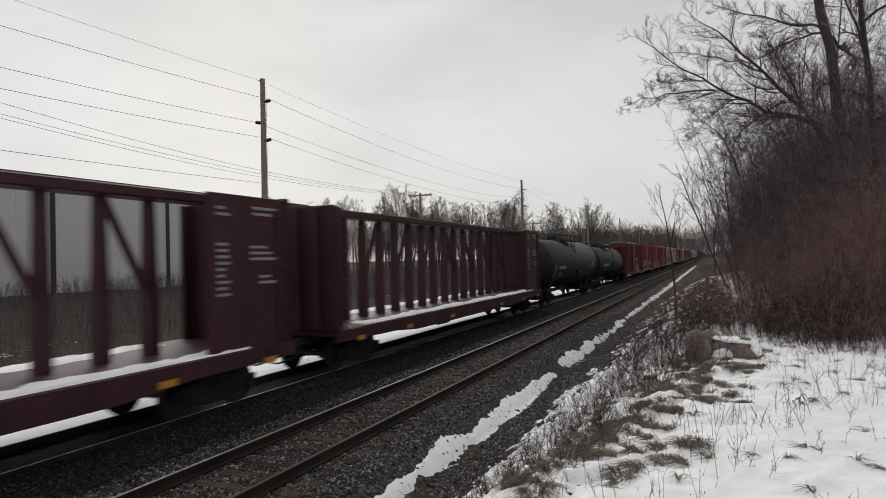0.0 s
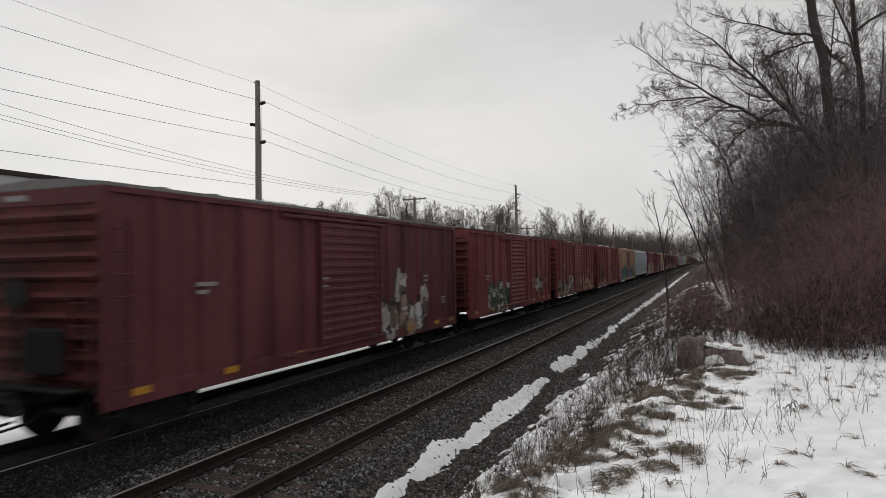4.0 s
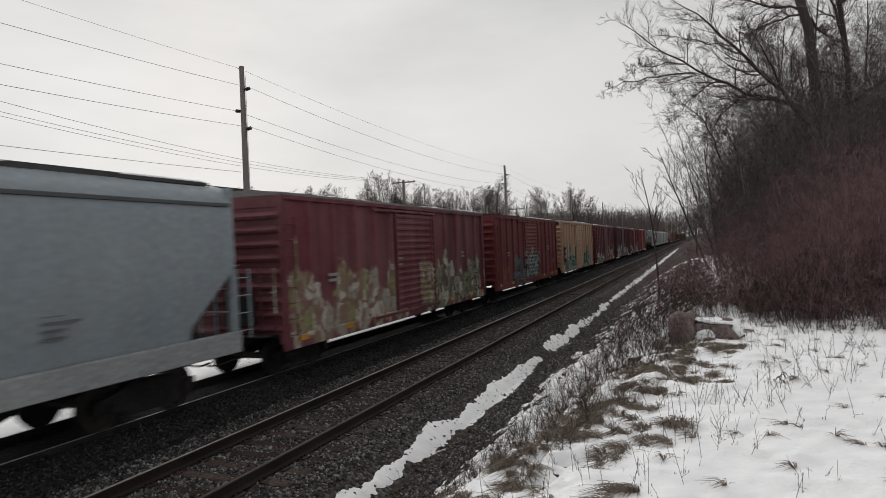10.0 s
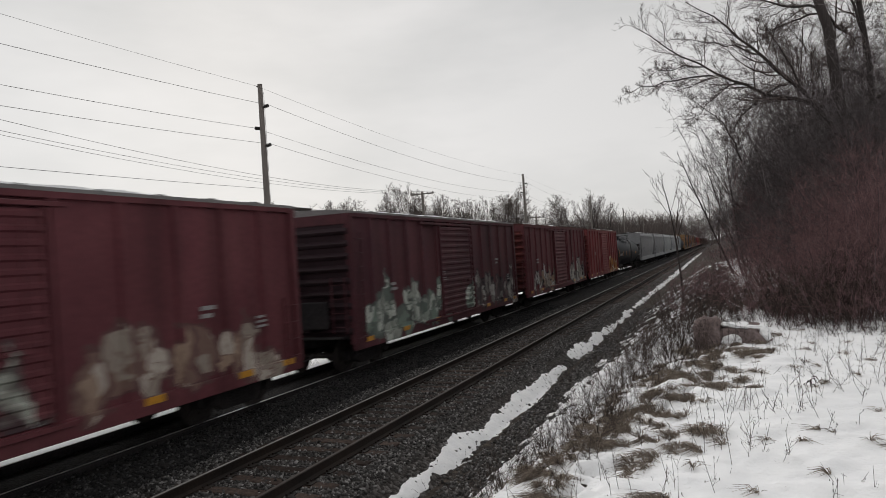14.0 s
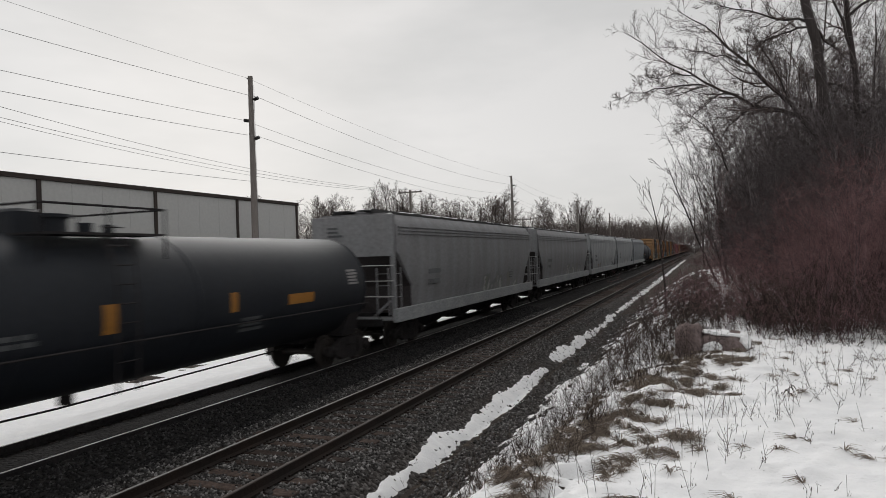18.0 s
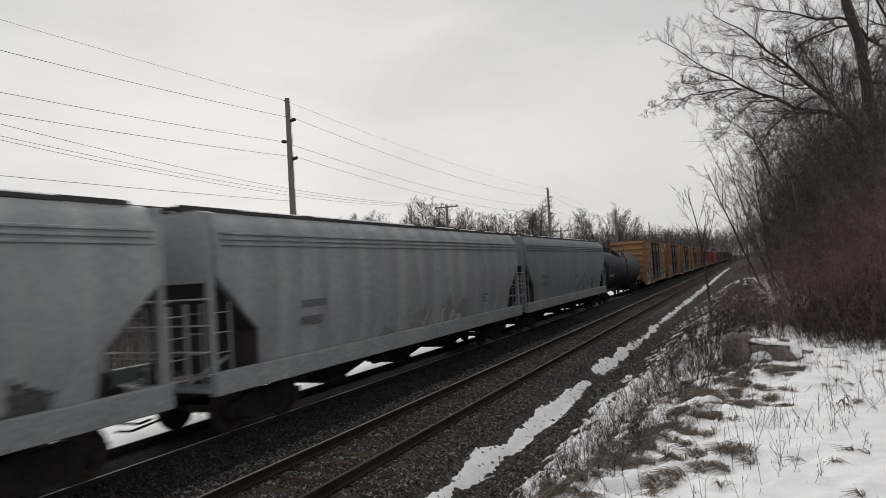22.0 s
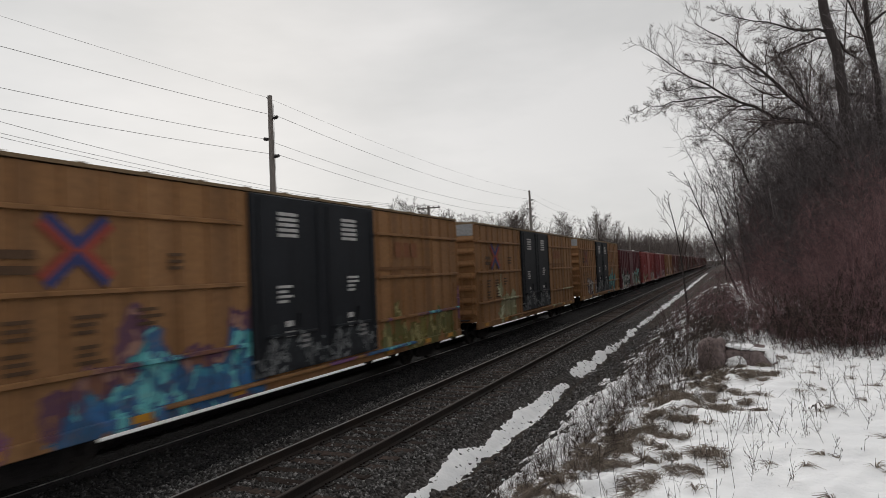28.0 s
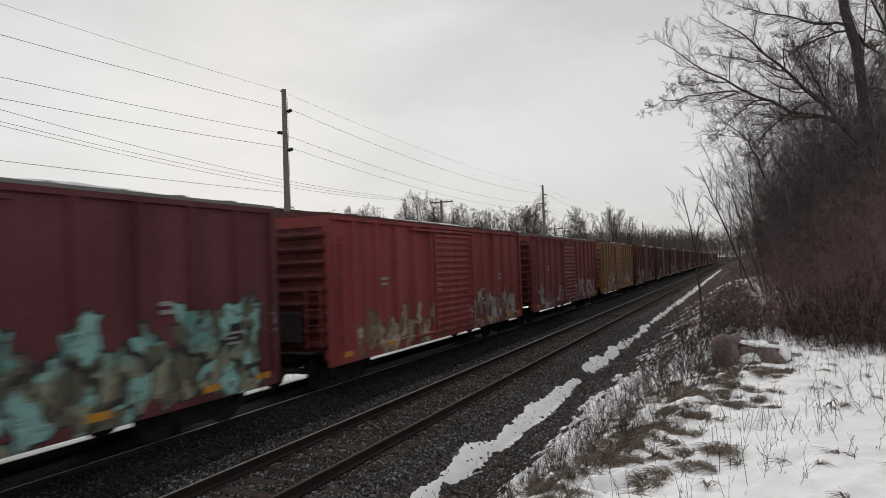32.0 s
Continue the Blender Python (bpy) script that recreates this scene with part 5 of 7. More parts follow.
    g = [
        (238.0, 15.8, 1, [(0.8, 6.0, 0.9, 1.95, (0.06, 0.04, 0.045), (0.30, 0.32, 0.28), (0.18, 0.20, 0.17), 0.5), (10.3, 15.2, 1.1, 2.2, (0.1, 0.05, 0.05), (0.30, 0.26, 0.22), TAN, 0.6)], "grey", "dark maroon boxcar with pale lettering and spray paint"),
        (256.3, 15.5, 3, [(0.6, 7.0, 1.0, 2.5, (0.10, 0.12, 0.11), (0.33, 0.36, 0.32), (0.20, 0.26, 0.22), 0.6), (9.8, 15.0, 1.1, 2.5, BLK, (0.22, 0.21, 0.20), (0.14, 0.10, 0.10), 0.6)], "grey", "maroon boxcar with a dark end and pale spray paint"),
        (273.7, 16.2, 1, [(1.6, 6.5, 1.0, 2.3, BLK, WHT, TAN, 0.6), (10.5, 15.4, 1.0, 2.3, BLK, (0.33, 0.31, 0.29), WHT, 0.6)], "red", "dark red boxcar with white spray-painted letters"),
        (291.4, 15.4, 0, [(8.9, 14.3, 0.95, 2.6, (0.16, 0.05, 0.03), (0.40, 0.36, 0.26), (0.42, 0.20, 0.05), 0.7)], "red", "brick-red boxcar with cream and orange spray paint"),
    ]
    for k, (s, L, tone, tags, roof, label) in enumerate(g):
        p = red_paint("c%d" % k, tone, tags)
        boxcar(s, L, p, p, greyroof if roof == "grey" else redroof, label, 40 + k, end_mat=dark_end if k == 1 else endred)
    tank(308.3, 19.8, blk2, "black cylindrical tank car with orange placards", 45, [("sticker", 1.2, 2.75, 0.28, 0.85, ORANGEP, "orange stripe"), ("lettering", 1.85, 2.2, 1.8, 0.22, GREYP, "pale lettered panel"), ("sticker", 4.25, 2.45, 0.26, 0.5, ORANGEP, "orange placard"), ("sticker", 6.6, 2.4, 0.22, 0.4, ORANGEP, "orange placard"), ("lettering", 7.3, 2.1, 1.2, 0.24, GREYD, "faded stencils", 2), ("sticker", 9.5, 2.42, 0.32, 0.5, ORANGEP, "orange placard"), ("sticker", 12.7, 2.42, 0.22, 0.42, ORANGEP, "orange placard"), ("sticker", 14.8, 2.25, 1.1, 0.25, ORANGEP, "yellow notice panel"), ("lettering", 17.7, 2.75, 0.7, 0.45, GREYP, "white stencils", 5), ("lettering", 13.1, 1.85, 0.9, 0.36, GREYD, "faded stencils", 3)], 1.43, 2.24, 1.45)
    ha = car_paint("hopper_grey_a", (0.208, 0.206, 0.214), (0.245, 0.243, 0.250), [(9.0, 15.0, 1.25, 2.0, (0.17, 0.18, 0.18), (0.23, 0.23, 0.22), (0.20, 0.19, 0.17), 0.8)], (0.10, 0.10, 0.10), 0.25, runs=(0.27, 0.285, 0.30), fade=0.08)
    hb = car_paint("hopper_grey_b", (0.25, 0.262, 0.278), (0.30, 0.312, 0.322), [(6.0, 12.5, 1.25, 2.1, (0.20, 0.21, 0.21), (0.26, 0.26, 0.25), (0.18, 0.18, 0.18), 0.8)], (0.30, 0.32, 0.33), 0.5, runs=(0.41, 0.425, 0.435), fade=0.08)
    hc = car_paint("hopper_grey_c", (0.195, 0.213, 0.233), (0.245, 0.262, 0.278), [(9.5, 16.8, 1.3, 2.4, (0.10, 0.105, 0.115), (0.20, 0.22, 0.235), (0.185, 0.205, 0.22), 1.5)], (0.12, 0.12, 0.12), 0.3, runs=(0.25, 0.27, 0.285), fade=0.08)
    hd = car_paint("hopper_grey_d", (0.26, 0.275, 0.285), (0.33, 0.342, 0.348), [(14.6, 16.6, 1.4, 2.2, (0.05, 0.05, 0.055), (0.20, 0.20, 0.20), (0.05, 0.05, 0.05), 0.5), (5.2, 6.8, 1.3, 1.9, (0.20, 0.15, 0.10), (0.26, 0.18, 0.12), (0.2, 0.2, 0.2), 0.6)], (0.33, 0.345, 0.355), 0.5, runs=(0.47, 0.485, 0.49), fade=0.08)
    for k, (s, L, m) in enumerate(((328.8, 18.0, ha), (348.6, 18.5, ha), (368.6, 18.3, hd), (387.9, 18.5, hb), (407.3, 18.4, hc))):
        hopper(s, L, m, "grey covered hopper with dark bands below the roof" if k < 2 else "streaked pale grey covered hopper with dark bands", 50 + k, 3)
    tank(426.7, 17.3, blk, "black cylindrical tank car, faded and plain", 56, [("lettering", 1.2, 2.12, 1.9, 0.20, GREYP, "pale lettered panel"), ("lettering", 1.4, 1.8, 1.6, 0.14, GREYD, "faded stencils"), ("sticker", 0.95, 2.5, 0.2, 0.5, ORANGEP, "orange stripe"), ("lettering", 13.6, 2.6, 0.7, 0.3, GREYD, "faded stencils", 3)], inset=1.4)
    ylw = ((0.248, 0.122, 0.047), (0.285, 0.148, 0.066))
    g = [
        (445.3, 18.6, [(0.8, 6.6, 0.95, 2.7, (0.05, 0.045, 0.04), (0.34, 0.31, 0.26), (0.24, 0.20, 0.15), 0.42), (12.2, 17.5, 0.95, 2.6, (0.06, 0.06, 0.05), (0.33, 0.32, 0.29), (0.16, 0.22, 0.20), 0.45)], "tall faded yellow boxcar with black doors and white spray paint"),
        (465.9, 18.4, [(1.2, 7.0, 0.9, 2.4, (0.05, 0.04, 0.045), (0.27, 0.23, 0.19), (0.14, 0.22, 0.12), 0.5), (12.2, 17.2, 0.95, 2.4, (0.16, 0.05, 0.06), PINK, (0.30, 0.16, 0.15), 0.55)], "tall yellow boxcar with black doors and pink and green spray paint"),
        (486.3, 18.3, [(1.9, 7.2, 0.8, 2.5, (0.10, 0.045, 0.09), (0.19, 0.085, 0.06), (0.11, 0.05, 0.09), 0.5), (2.2, 6.9, 0.8, 2.2, (0.03, 0.10, 0.20), (0.06, 0.33, 0.35), (0.03, 0.15, 0.36), 0.42, 1), (0.6, 2.0, 0.95, 1.6, LIL, (0.22, 0.08, 0.12), LIL, 0.8), (12.0, 17.6, 0.95, 2.1, (0.10, 0.09, 0.02), (0.19, 0.17, 0.05), (0.12, 0.13, 0.05), 0.5)], "tall yellow boxcar with black doors and turquoise spray paint"),
        (506.5, 18.3, [(3.0, 5.4, 1.0, 2.5, (0.22, 0.22, 0.12), (0.34, 0.36, 0.24), (0.3, 0.28, 0.18), 0.6)], "tall yellow boxcar with black doors and one pale green tag"),
        (527.1, 18.1, [(2.9, 7.2, 0.95, 2.1, BLK, WHT, (0.30, 0.20, 0.22), 0.6), (11.4, 15.9, 0.85, 2.55, (0.02, 0.07, 0.08), (0.05, 0.24, 0.22), (0.04, 0.15, 0.19), 0.7, 1)], "tall yellow boxcar with black doors and green spray paint"),
    ]
    blackdoor = car_paint("door_black", (0.009, 0.011, 0.015), (0.014, 0.016, 0.021), [(-1.3, 1.3, 0.95, 2.1, (0.010, 0.012, 0.016), (0.10, 0.105, 0.11), (0.025, 0.03, 0.034), 0.32)], (0.03, 0.03, 0.03), 0.15, 0.66)
    yroof = plain("dull_yellow_roof", (0.22, 0.15, 0.085))
    for k, (s, L, tags, label) in enumerate(g):
        p = car_paint("yellow_paint_%d" % k, *(ylw if k else ((0.30, 0.165, 0.075), (0.34, 0.20, 0.10))), tags, (0.14, 0.072, 0.03), 0.5)
        highcube(s, L, p, blackdoor, yroof, label, 60 + k, mark=k > 0, top_band=k > 0, faded=k > 3)
    g = [
        (546.6, 15.4, 1, [(0.3, 6.6, 0.9, 2.65, (0.02, 0.03, 0.03), (0.38, 0.40, 0.37), (0.22, 0.29, 0.25), 0.42), (8.8, 15.0, 0.9, 2.7, (0.03, 0.035, 0.03), (0.14, 0.32, 0.30), (0.27, 0.28, 0.20), 0.5, 1)], "grey", "dark red boxcar with white spray-painted letters"),
        (564.0, 15.5, 2, [(1.4, 7.2, 1.0, 2.2, (0.15, 0.06, 0.05), (0.30, 0.26, 0.20), (0.22, 0.25, 0.13), 0.55), (9.3, 14.6, 1.0, 2.4, (0.10, 0.05, 0.05), (0.28, 0.28, 0.27), TAN, 0.6)], "red", "bright red boxcar with tan spray paint along the sill"),
        (581.3, 15.7, 0, [(1.0, 14.6, 1.0, 2.2, (0.12, 0.05, 0.06), (0.30, 0.25, 0.26), (0.20, 0.12, 0.13), 0.6)], "grey", "faded red boxcar with pale spray paint"),
    ]
    for k, (s, L, tone, tags, roof, label) in enumerate(g):
        p = red_paint("d%d" % k, tone, tags)
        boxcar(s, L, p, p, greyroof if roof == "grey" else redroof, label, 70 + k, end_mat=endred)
    tanp = car_paint("rust_tan_paint", (0.22, 0.11, 0.05), (0.27, 0.15, 0.08), [(1.0, 14.0, 1.0, 2.4, (0.1, 0.06, 0.05), (0.30, 0.20, 0.20), TAN, 0.6)], (0.1, 0.05, 0.03), 0.4)
    boxcar(598.8, 15.6, tanp, tanp, redroof, "rust-brown boxcar with pale spray paint", 74)
    # the far tail of the train, in dull dark paint
    dk = car_paint("dull_brown_paint", (0.07, 0.035, 0.030), (0.10, 0.055, 0.045), [(1.0, 14.0, 1.0, 2.3, BLK, (0.16, 0.13, 0.12), (0.10, 0.07, 0.06), 0.7)])
    dk2 = car_paint("dull_red_brown_paint", (0.09, 0.03, 0.028), (0.12, 0.045, 0.04), [(2.0, 12.0, 1.0, 2.2, BLK, (0.18, 0.15, 0.14), TAN, 0.7)])
    s = 616.4
    for k in range(15):
        p = dk if k % 2 else dk2
        boxcar(s, 15.6, p, p, redroof, "dull brown boxcar in the tail of the train", 80 + k)
        s += 17.6


the_train()


# ---- sticks, stems and trees ----
def sticks(P0, P1, R0, R1):
    """Corners and faces of three-sided tapered sticks, from arrays of ends and radii."""
    P0, P1 = np.asarray(P0, float), np.asarray(P1, float)
    R0, R1 = np.asarray(R0, float)[:, None], np.asarray(R1, float)[:, None]
    d = P1 - P0
    d /= np.maximum(np.linalg.norm(d, axis=1, keepdims=True), 1e-9)
    ref = np.where(np.abs(d[:, 2:3]) < 0.9, np.array([[0, 0, 1.0]]), np.array([[1.0, 0, 0]]))
    u = np.cross(d, ref)
    u /= np.linalg.norm(u, axis=1, keepdims=True)
    w = np.cross(d, u)
    ring = [u * math.cos(a) + w * math.sin(a) for a in (0, math.tau / 3, 2 * math.tau / 3)]
    co = np.stack([P0 + r * R0 for r in ring] + [P1 + r * R1 for r in ring], 1).reshape(-1, 3)
    base = np.arange(len(P0))[:, None] * 6
    q = np.array([[0, 1, 4, 3], [1, 2, 5, 4], [2, 0, 3, 5]])
    return co, (base[:, None, :] + q[None]).reshape(-1, 4)


def stick_object(name, segs, material):
    a = np.array(segs, float)
    co, f = sticks(a[:, 0:3], a[:, 3:6], a[:, 6], a[:, 7])
    return sheet(name, co, f, material)


def rand_vec(rng):
    return Vector((rng.uniform(-1, 1), rng.uniform(-1, 1), rng.uniform(-1, 1)))


def grow(rng, p, d, L, r, level, spec, limbs, segs):
    """One branch and, recursively, all that springs from it."""
    n = spec['n'][level]
    pts, rad = [p.copy()], [r]
    tip = r * spec['taper'][level]
    for i in range(n):
        d = (d + rand_vec(rng) * spec['gnarl'][level] + Vector((0, 0, spec['up'][level]))).normalized()
        p = p + d * (L / n)
        pts.append(p.copy())
        rad.append(r + (tip - r) * (i + 1) / n)
    if level <= spec['solid']:
        limbs.append((pts, rad))
    else:
        for i in range(n):
            segs.append((*pts[i], *pts[i + 1], rad[i], rad[i + 1]))
    sprout(rng, pts, rad, L, level, spec, limbs, segs)


def sprout(rng, pts, rad, L, level, spec, limbs, segs):
    if level + 1 >= len(spec['n']):
        return
    n = len(pts) - 1
    for k in range(spec['kids'][level]):
        t = spec['from'][level] + (1 - spec['from'][level]) * (k + rng.random()) / spec['kids'][level]
        i = min(int(t * n), n - 1)
        f = t * n - i
        q = pts[i].lerp(pts[i + 1], f)
        axis = (pts[i + 1] - pts[i]).normalized()
        side = axis.cross(rand_vec(rng)).normalized()
        a = radians(rng.uniform(*spec['angle'][level]))
        dd = (axis * math.cos(a) + side * math.sin(a)).normalized()
        rr = (rad[i] + (rad[i + 1] - rad[i]) * f) * rng.uniform(0.45, 0.65)
        rr = max(rr, spec['least'])
        ll = L * spec['ratio'][level] * rng.uniform(0.6, 1.15) * (1.15 - 0.55 * t)
        grow(rng, q, dd, ll, rr, level + 1, spec, limbs, segs)


WOOD = dict(n=[9, 6, 4, 3, 2], taper=[0.25, 0.25, 0.3, 0.4, 0.5], gnarl=[0.10, 0.22, 0.28, 0.32, 0.3], up=[0.06, 0.09, 0.07, 0.05, 0.03], kids=[15, 8, 6, 4], ratio=[0.42, 0.50, 0.50, 0.52],
            angle=[(30, 62), (30, 60), (28, 58), (25, 55)], solid=1, least=0.006)
WOOD['from'] = [0.28, 0.2, 0.15, 0.1]


def tree_parts(seed, H, r, spec):
    rng = random.Random(seed)
    limbs, segs = [], []
    grow(rng, Vector((0, 0, -0.3)), Vector((rng.uniform(-0.08, 0.08), rng.uniform(-0.08, 0.08), 1)).normalized(), H, r, 0, spec, limbs, segs)
    return limbs, segs


def tree_from(limbs, segs, name, label, group, bark, twig):
    t = thing(name, label, "tree", group)
    b = Build()
    for pts, rad in limbs:
        b.tube([tuple(p) for p in pts], rad, 7 if rad[0] > 0.1 else 5)
    part("trunk", b, bark, t, "bare trunk and limbs", smooth=60, fix=False)
    c = stick_object("crown", segs, twig)
    c.parent = t
    return t


PROTO = {}


def wood_protos():
    for k in range(5):
        PROTO[k] = tree_from(*tree_parts(100 + k, 13.0, 0.075 + 0.010 * k, WOOD), "tree", "bare dark deciduous tree in the wood", "trees of the wood", BARK, TWIG)
    spec = dict(WOOD)
    spec.update(kids=[14, 8, 6, 3], least=0.014, gnarl=[0.07, 0.11, 0.14, 0.16, 0.16], up=[0.06, 0.12, 0.10, 0.08, 0.04])
    for k in range(4):
        PROTO['far%d' % k] = tree_from(*tree_parts(140 + k, 12.5, 0.15, spec), "tree", "pale bare tree in the line behind the track", "trees behind the track", BARK, FARTWIG)
    thin = dict(WOOD)
    thin.update(n=[8, 4, 3, 2], kids=[9, 4, 2], ratio=[0.36, 0.42, 0.5], angle=[(20, 34), (16, 30), (18, 36)], gnarl=[0.05, 0.07, 0.09, 0.12], up=[0.03, 0.045, 0.04, 0.03], solid=0, least=0.013)
    thin['from'] = [0.42, 0.25, 0.2]
    for k in range(3):
        PROTO['sap%d' % k] = tree_from(*tree_parts(170 + k, 7.4, 0.072, thin), "sapling", "thin bare sapling beside the track", "saplings beside the track", BARK, TWIG)


def shrub_proto(key, seed, stems, H, spread, material, label, group, twigs=7, r=0.011, lean=0.25, bare=0):
    """A thicket of crooked stems, each with side shoots that fork twice."""
    rng = random.Random(seed)
    segs, twig_segs = [], []
    for _ in range(stems):
        p = Vector((rng.gauss(0, spread * 0.45), rng.gauss(0, spread * 0.45), -0.12))
        d = Vector((p.x * 0.3 + rng.gauss(0, lean), p.y * 0.3 + rng.gauss(0, lean), 1)).normalized()
        L = H * rng.uniform(0.35, 1.1)
        n, pts = 5, [p]
        for i in range(n):
            d = (d + rand_vec(rng) * 0.20 + Vector((0, 0, 0.05))).normalized()
            pts.append(pts[-1] + d * L / n)
        for i in range(n):
            segs.append((*pts[i], *pts[i + 1], r * (1 - i / n * 0.75), r * (1 - (i + 1) / n * 0.75)))
        for _k in range(twigs):
            i = rng.randint(bare, n - 1)
            q = pts[i].lerp(pts[i + 1], rng.random())
            dd = ((pts[i + 1] - pts[i]).normalized() * 0.7 + rand_vec(rng)).normalized()
            l1 = (0.17 + (0.075 if H < 3.5 else 0.055) * L) * rng.uniform(0.5, 1.3)
            m = q + dd * l1 * 0.6
            twig_segs.append((*q, *m, r * 0.45, r * 0.34))
            for _q in range(3):
                e = m + (dd + rand_vec(rng) * 0.8 + Vector((0, 0, 0.15))).normalized() * l1 * rng.uniform(0.3, 0.7)
                twig_segs.append((*m, *e, r * 0.33, r * 0.18))
                if H > 2:
                    h = e + (e - m + rand_vec(rng) * l1 * 0.5).normalized() * l1 * rng.uniform(0.3, 0.6)
                    twig_segs.append((*e, *h, r * 0.20, r * 0.14))
    PROTO[key] = thing("shrub", label, "shrub", group)
    for name, data, m in (("stem_clump", segs, BSTEM if material is BRUSH else material), ("crown", twig_segs, material)):
        tagged(stick_object(name, data, m), kind="stuff").parent = PROTO[key]


def place(key, x, y, scale, rng, sink=0.0, z=None):
    gz = float(ground_z(x, y)) if z is None else z
    used = PLACED.setdefault(key, 0)
    m = pose(x, y, gz - sink, rng.uniform(-3, 3), rng.uniform(-3, 3), rng.uniform(0, 360)) @ Matrix.Diagonal((scale, scale, scale * rng.uniform(0.92, 1.1), 1))
    PLACED[key] = used + 1
    ob = PROTO[key]
    if used:
        ob = copy_thing(ob, Matrix())
    ob.matrix_basis = m
    return ob


PLACED = {}
wood_protos()
shrub_proto('br0', 1, 36, 2.3, 1.3, BRUSH, "open red-brown bare thicket on the bank", "thickets on the bank", 17, 0.0056, 0.18, 2)
shrub_proto('br1', 2, 34, 2.9, 1.4, BRUSH, "open red-brown bare thicket on the bank", "thickets on the bank", 20, 0.0060, 0.16, 2)
shrub_proto('br2', 12, 15, 1.5, 1.0, BRUSH, "low thin red-brown bare brush on the bank", "thickets on the bank", 9, 0.0055, 0.20, 2)
shrub_proto('un0', 3, 40, 5.2, 2.2, UNDERT, "tall dark understorey shrub in the wood", "understorey of the wood", 40, 0.012, 0.17)
shrub_proto('un1', 4, 38, 7.0, 2.4, UNDERT, "tall dark understorey shrub in the wood", "understorey of the wood", 48, 0.013, 0.16)
shrub_proto('sb0', 5, 6, 1.35, 0.35, TWIG, "dark bare bush on the weedy slope", "bushes on the slope", 9, 0.011, 0.22)
shrub_proto('sb1', 6, 8, 1.7, 0.5, TWIG, "dark bare bush on the weedy slope", "bushes on the slope", 9, 0.012, 0.25)


def leaning_tree():
    """The old tree whose limbs hang out over the bank; each limb runs through three guide points."""
    rng = random.Random(9)
    spec = dict(WOOD)
    spec.update(n=[9, 7, 5, 4, 3], kids=[0, 20, 9, 5], ratio=[0.5, 0.28, 0.54, 0.62], gnarl=[0.1, 0.2, 0.26, 0.30, 0.28], up=[0, 0.03, 0.07, 0.10, 0.10], least=0.0042, solid=1)
    spec['from'] = [0.3, 0.12, 0.1, 0.1]
    limbs, segs = [], []

    def bend(a, b, c, n, r0, r1, level):
        a, b, c = Vector(a), Vector(b), Vector(c)
        m = b * 2 - (a + c) / 2
        pts, rad = [], []
        for i in range(n + 1):
            t = i / n
            q = a * (1 - t) ** 2 + m * 2 * t * (1 - t) + c * t * t
            pts.append(q + rand_vec(rng) * (0.07 if 0 < i < n else 0))
            rad.append((r0 + (r1 - r0) * t) * (0.85 if level == 0 else 0.72))
        limbs.append((pts, rad))
        if level:
            L = sum((pts[i + 1] - pts[i]).length for i in range(n))
            sprout(rng, pts, rad, L, level, spec, limbs, segs)
        return pts
    g = float(ground_z(4.0, 24))
    bend((4.0, 24, g - 0.4), (3.80, 24, 7.2), (3.05, 24, 12.6), 10, 0.25, 0.15, 0)
    bend((3.75, 24, 6.0), (1.75, 23.9, 8.85), (-0.5, 23.6, 11.0), 12, 0.13, 0.012, 1)
    bend((3.4, 24, 7.0), (0.75, 24.2, 8.30), (-2.25, 24.4, 10.75), 12, 0.11, 0.012, 1)
    bend((0.20, 24.2, 8.55), (-1.2, 24.0, 8.55), (-2.75, 23.8, 8.25), 9, 0.045, 0.010, 1)
    bend((-0.1, 24.2, 8.9), (-1.0, 24.0, 8.95), (-1.9, 23.8, 8.75), 8, 0.035, 0.008, 1)
    bend((0.95, 24.2, 8.2), (0.1, 24.4, 7.75), (-0.75, 24.6, 7.1), 8, 0.040, 0.008, 1)
    bend((1.75, 23.9, 8.8), (0.75, 23.6, 9.3), (-0.85, 23.3, 9.75), 9, 0.045, 0.008, 1)
    bend((2.2, 24.1, 7.9), (1.2, 24.7, 7.3), (0.45, 25.2, 6.5), 8, 0.045, 0.010, 1)
    bend((0.9, 24.5, 5.6), (0.4, 24.5, 6.9), (-0.7, 24.5, 8.05), 8, 0.040, 0.008, 1)
    bend((3.42, 24, 10.1), (1.9, 23.8, 10.6), (0.2, 23.5, 11.2), 9, 0.065, 0.010, 1)
    bend((3.42, 24, 9.95), (2.3, 24.2, 9.85), (1.4, 24.4, 9.2), 8, 0.055, 0.010, 1)
    bend((3.66, 24, 9.8), (4.05, 24.2, 9.25), (4.9, 24.5, 8.5), 8, 0.07, 0.012, 1)
    bend((2.75, 24, 7.7), (2.3, 24, 9.0), (1.5, 24.0, 10.2), 8, 0.045, 0.010, 1)
    bend((3.3, 24, 11.8), (2.2, 23.2, 13.0), (0.6, 22.5, 13.6), 8, 0.07, 0.010, 1)
    bend((3.12, 24, 12.2), (4.2, 24.6, 14.3), (4.6, 25.2, 16.2), 8, 0.09, 0.02, 1)
    bend((3.05, 24, 12.6), (2.8, 23.8, 15.2), (2.2, 23.4, 17.2), 8, 0.14, 0.02, 1)
    tree_from(limbs, segs, "tree", "large old bare tree with limbs hanging over the bank", "trees of the wood", BARK, TWIG)
    limbs.clear()
    segs.clear()
    bend((5.2, 25.5, float(ground_z(5.2, 25.5)) - 0.4), (4.9, 25.5, 8.6), (4.4, 25.5, 16.5), 10, 0.15, 0.07, 0)
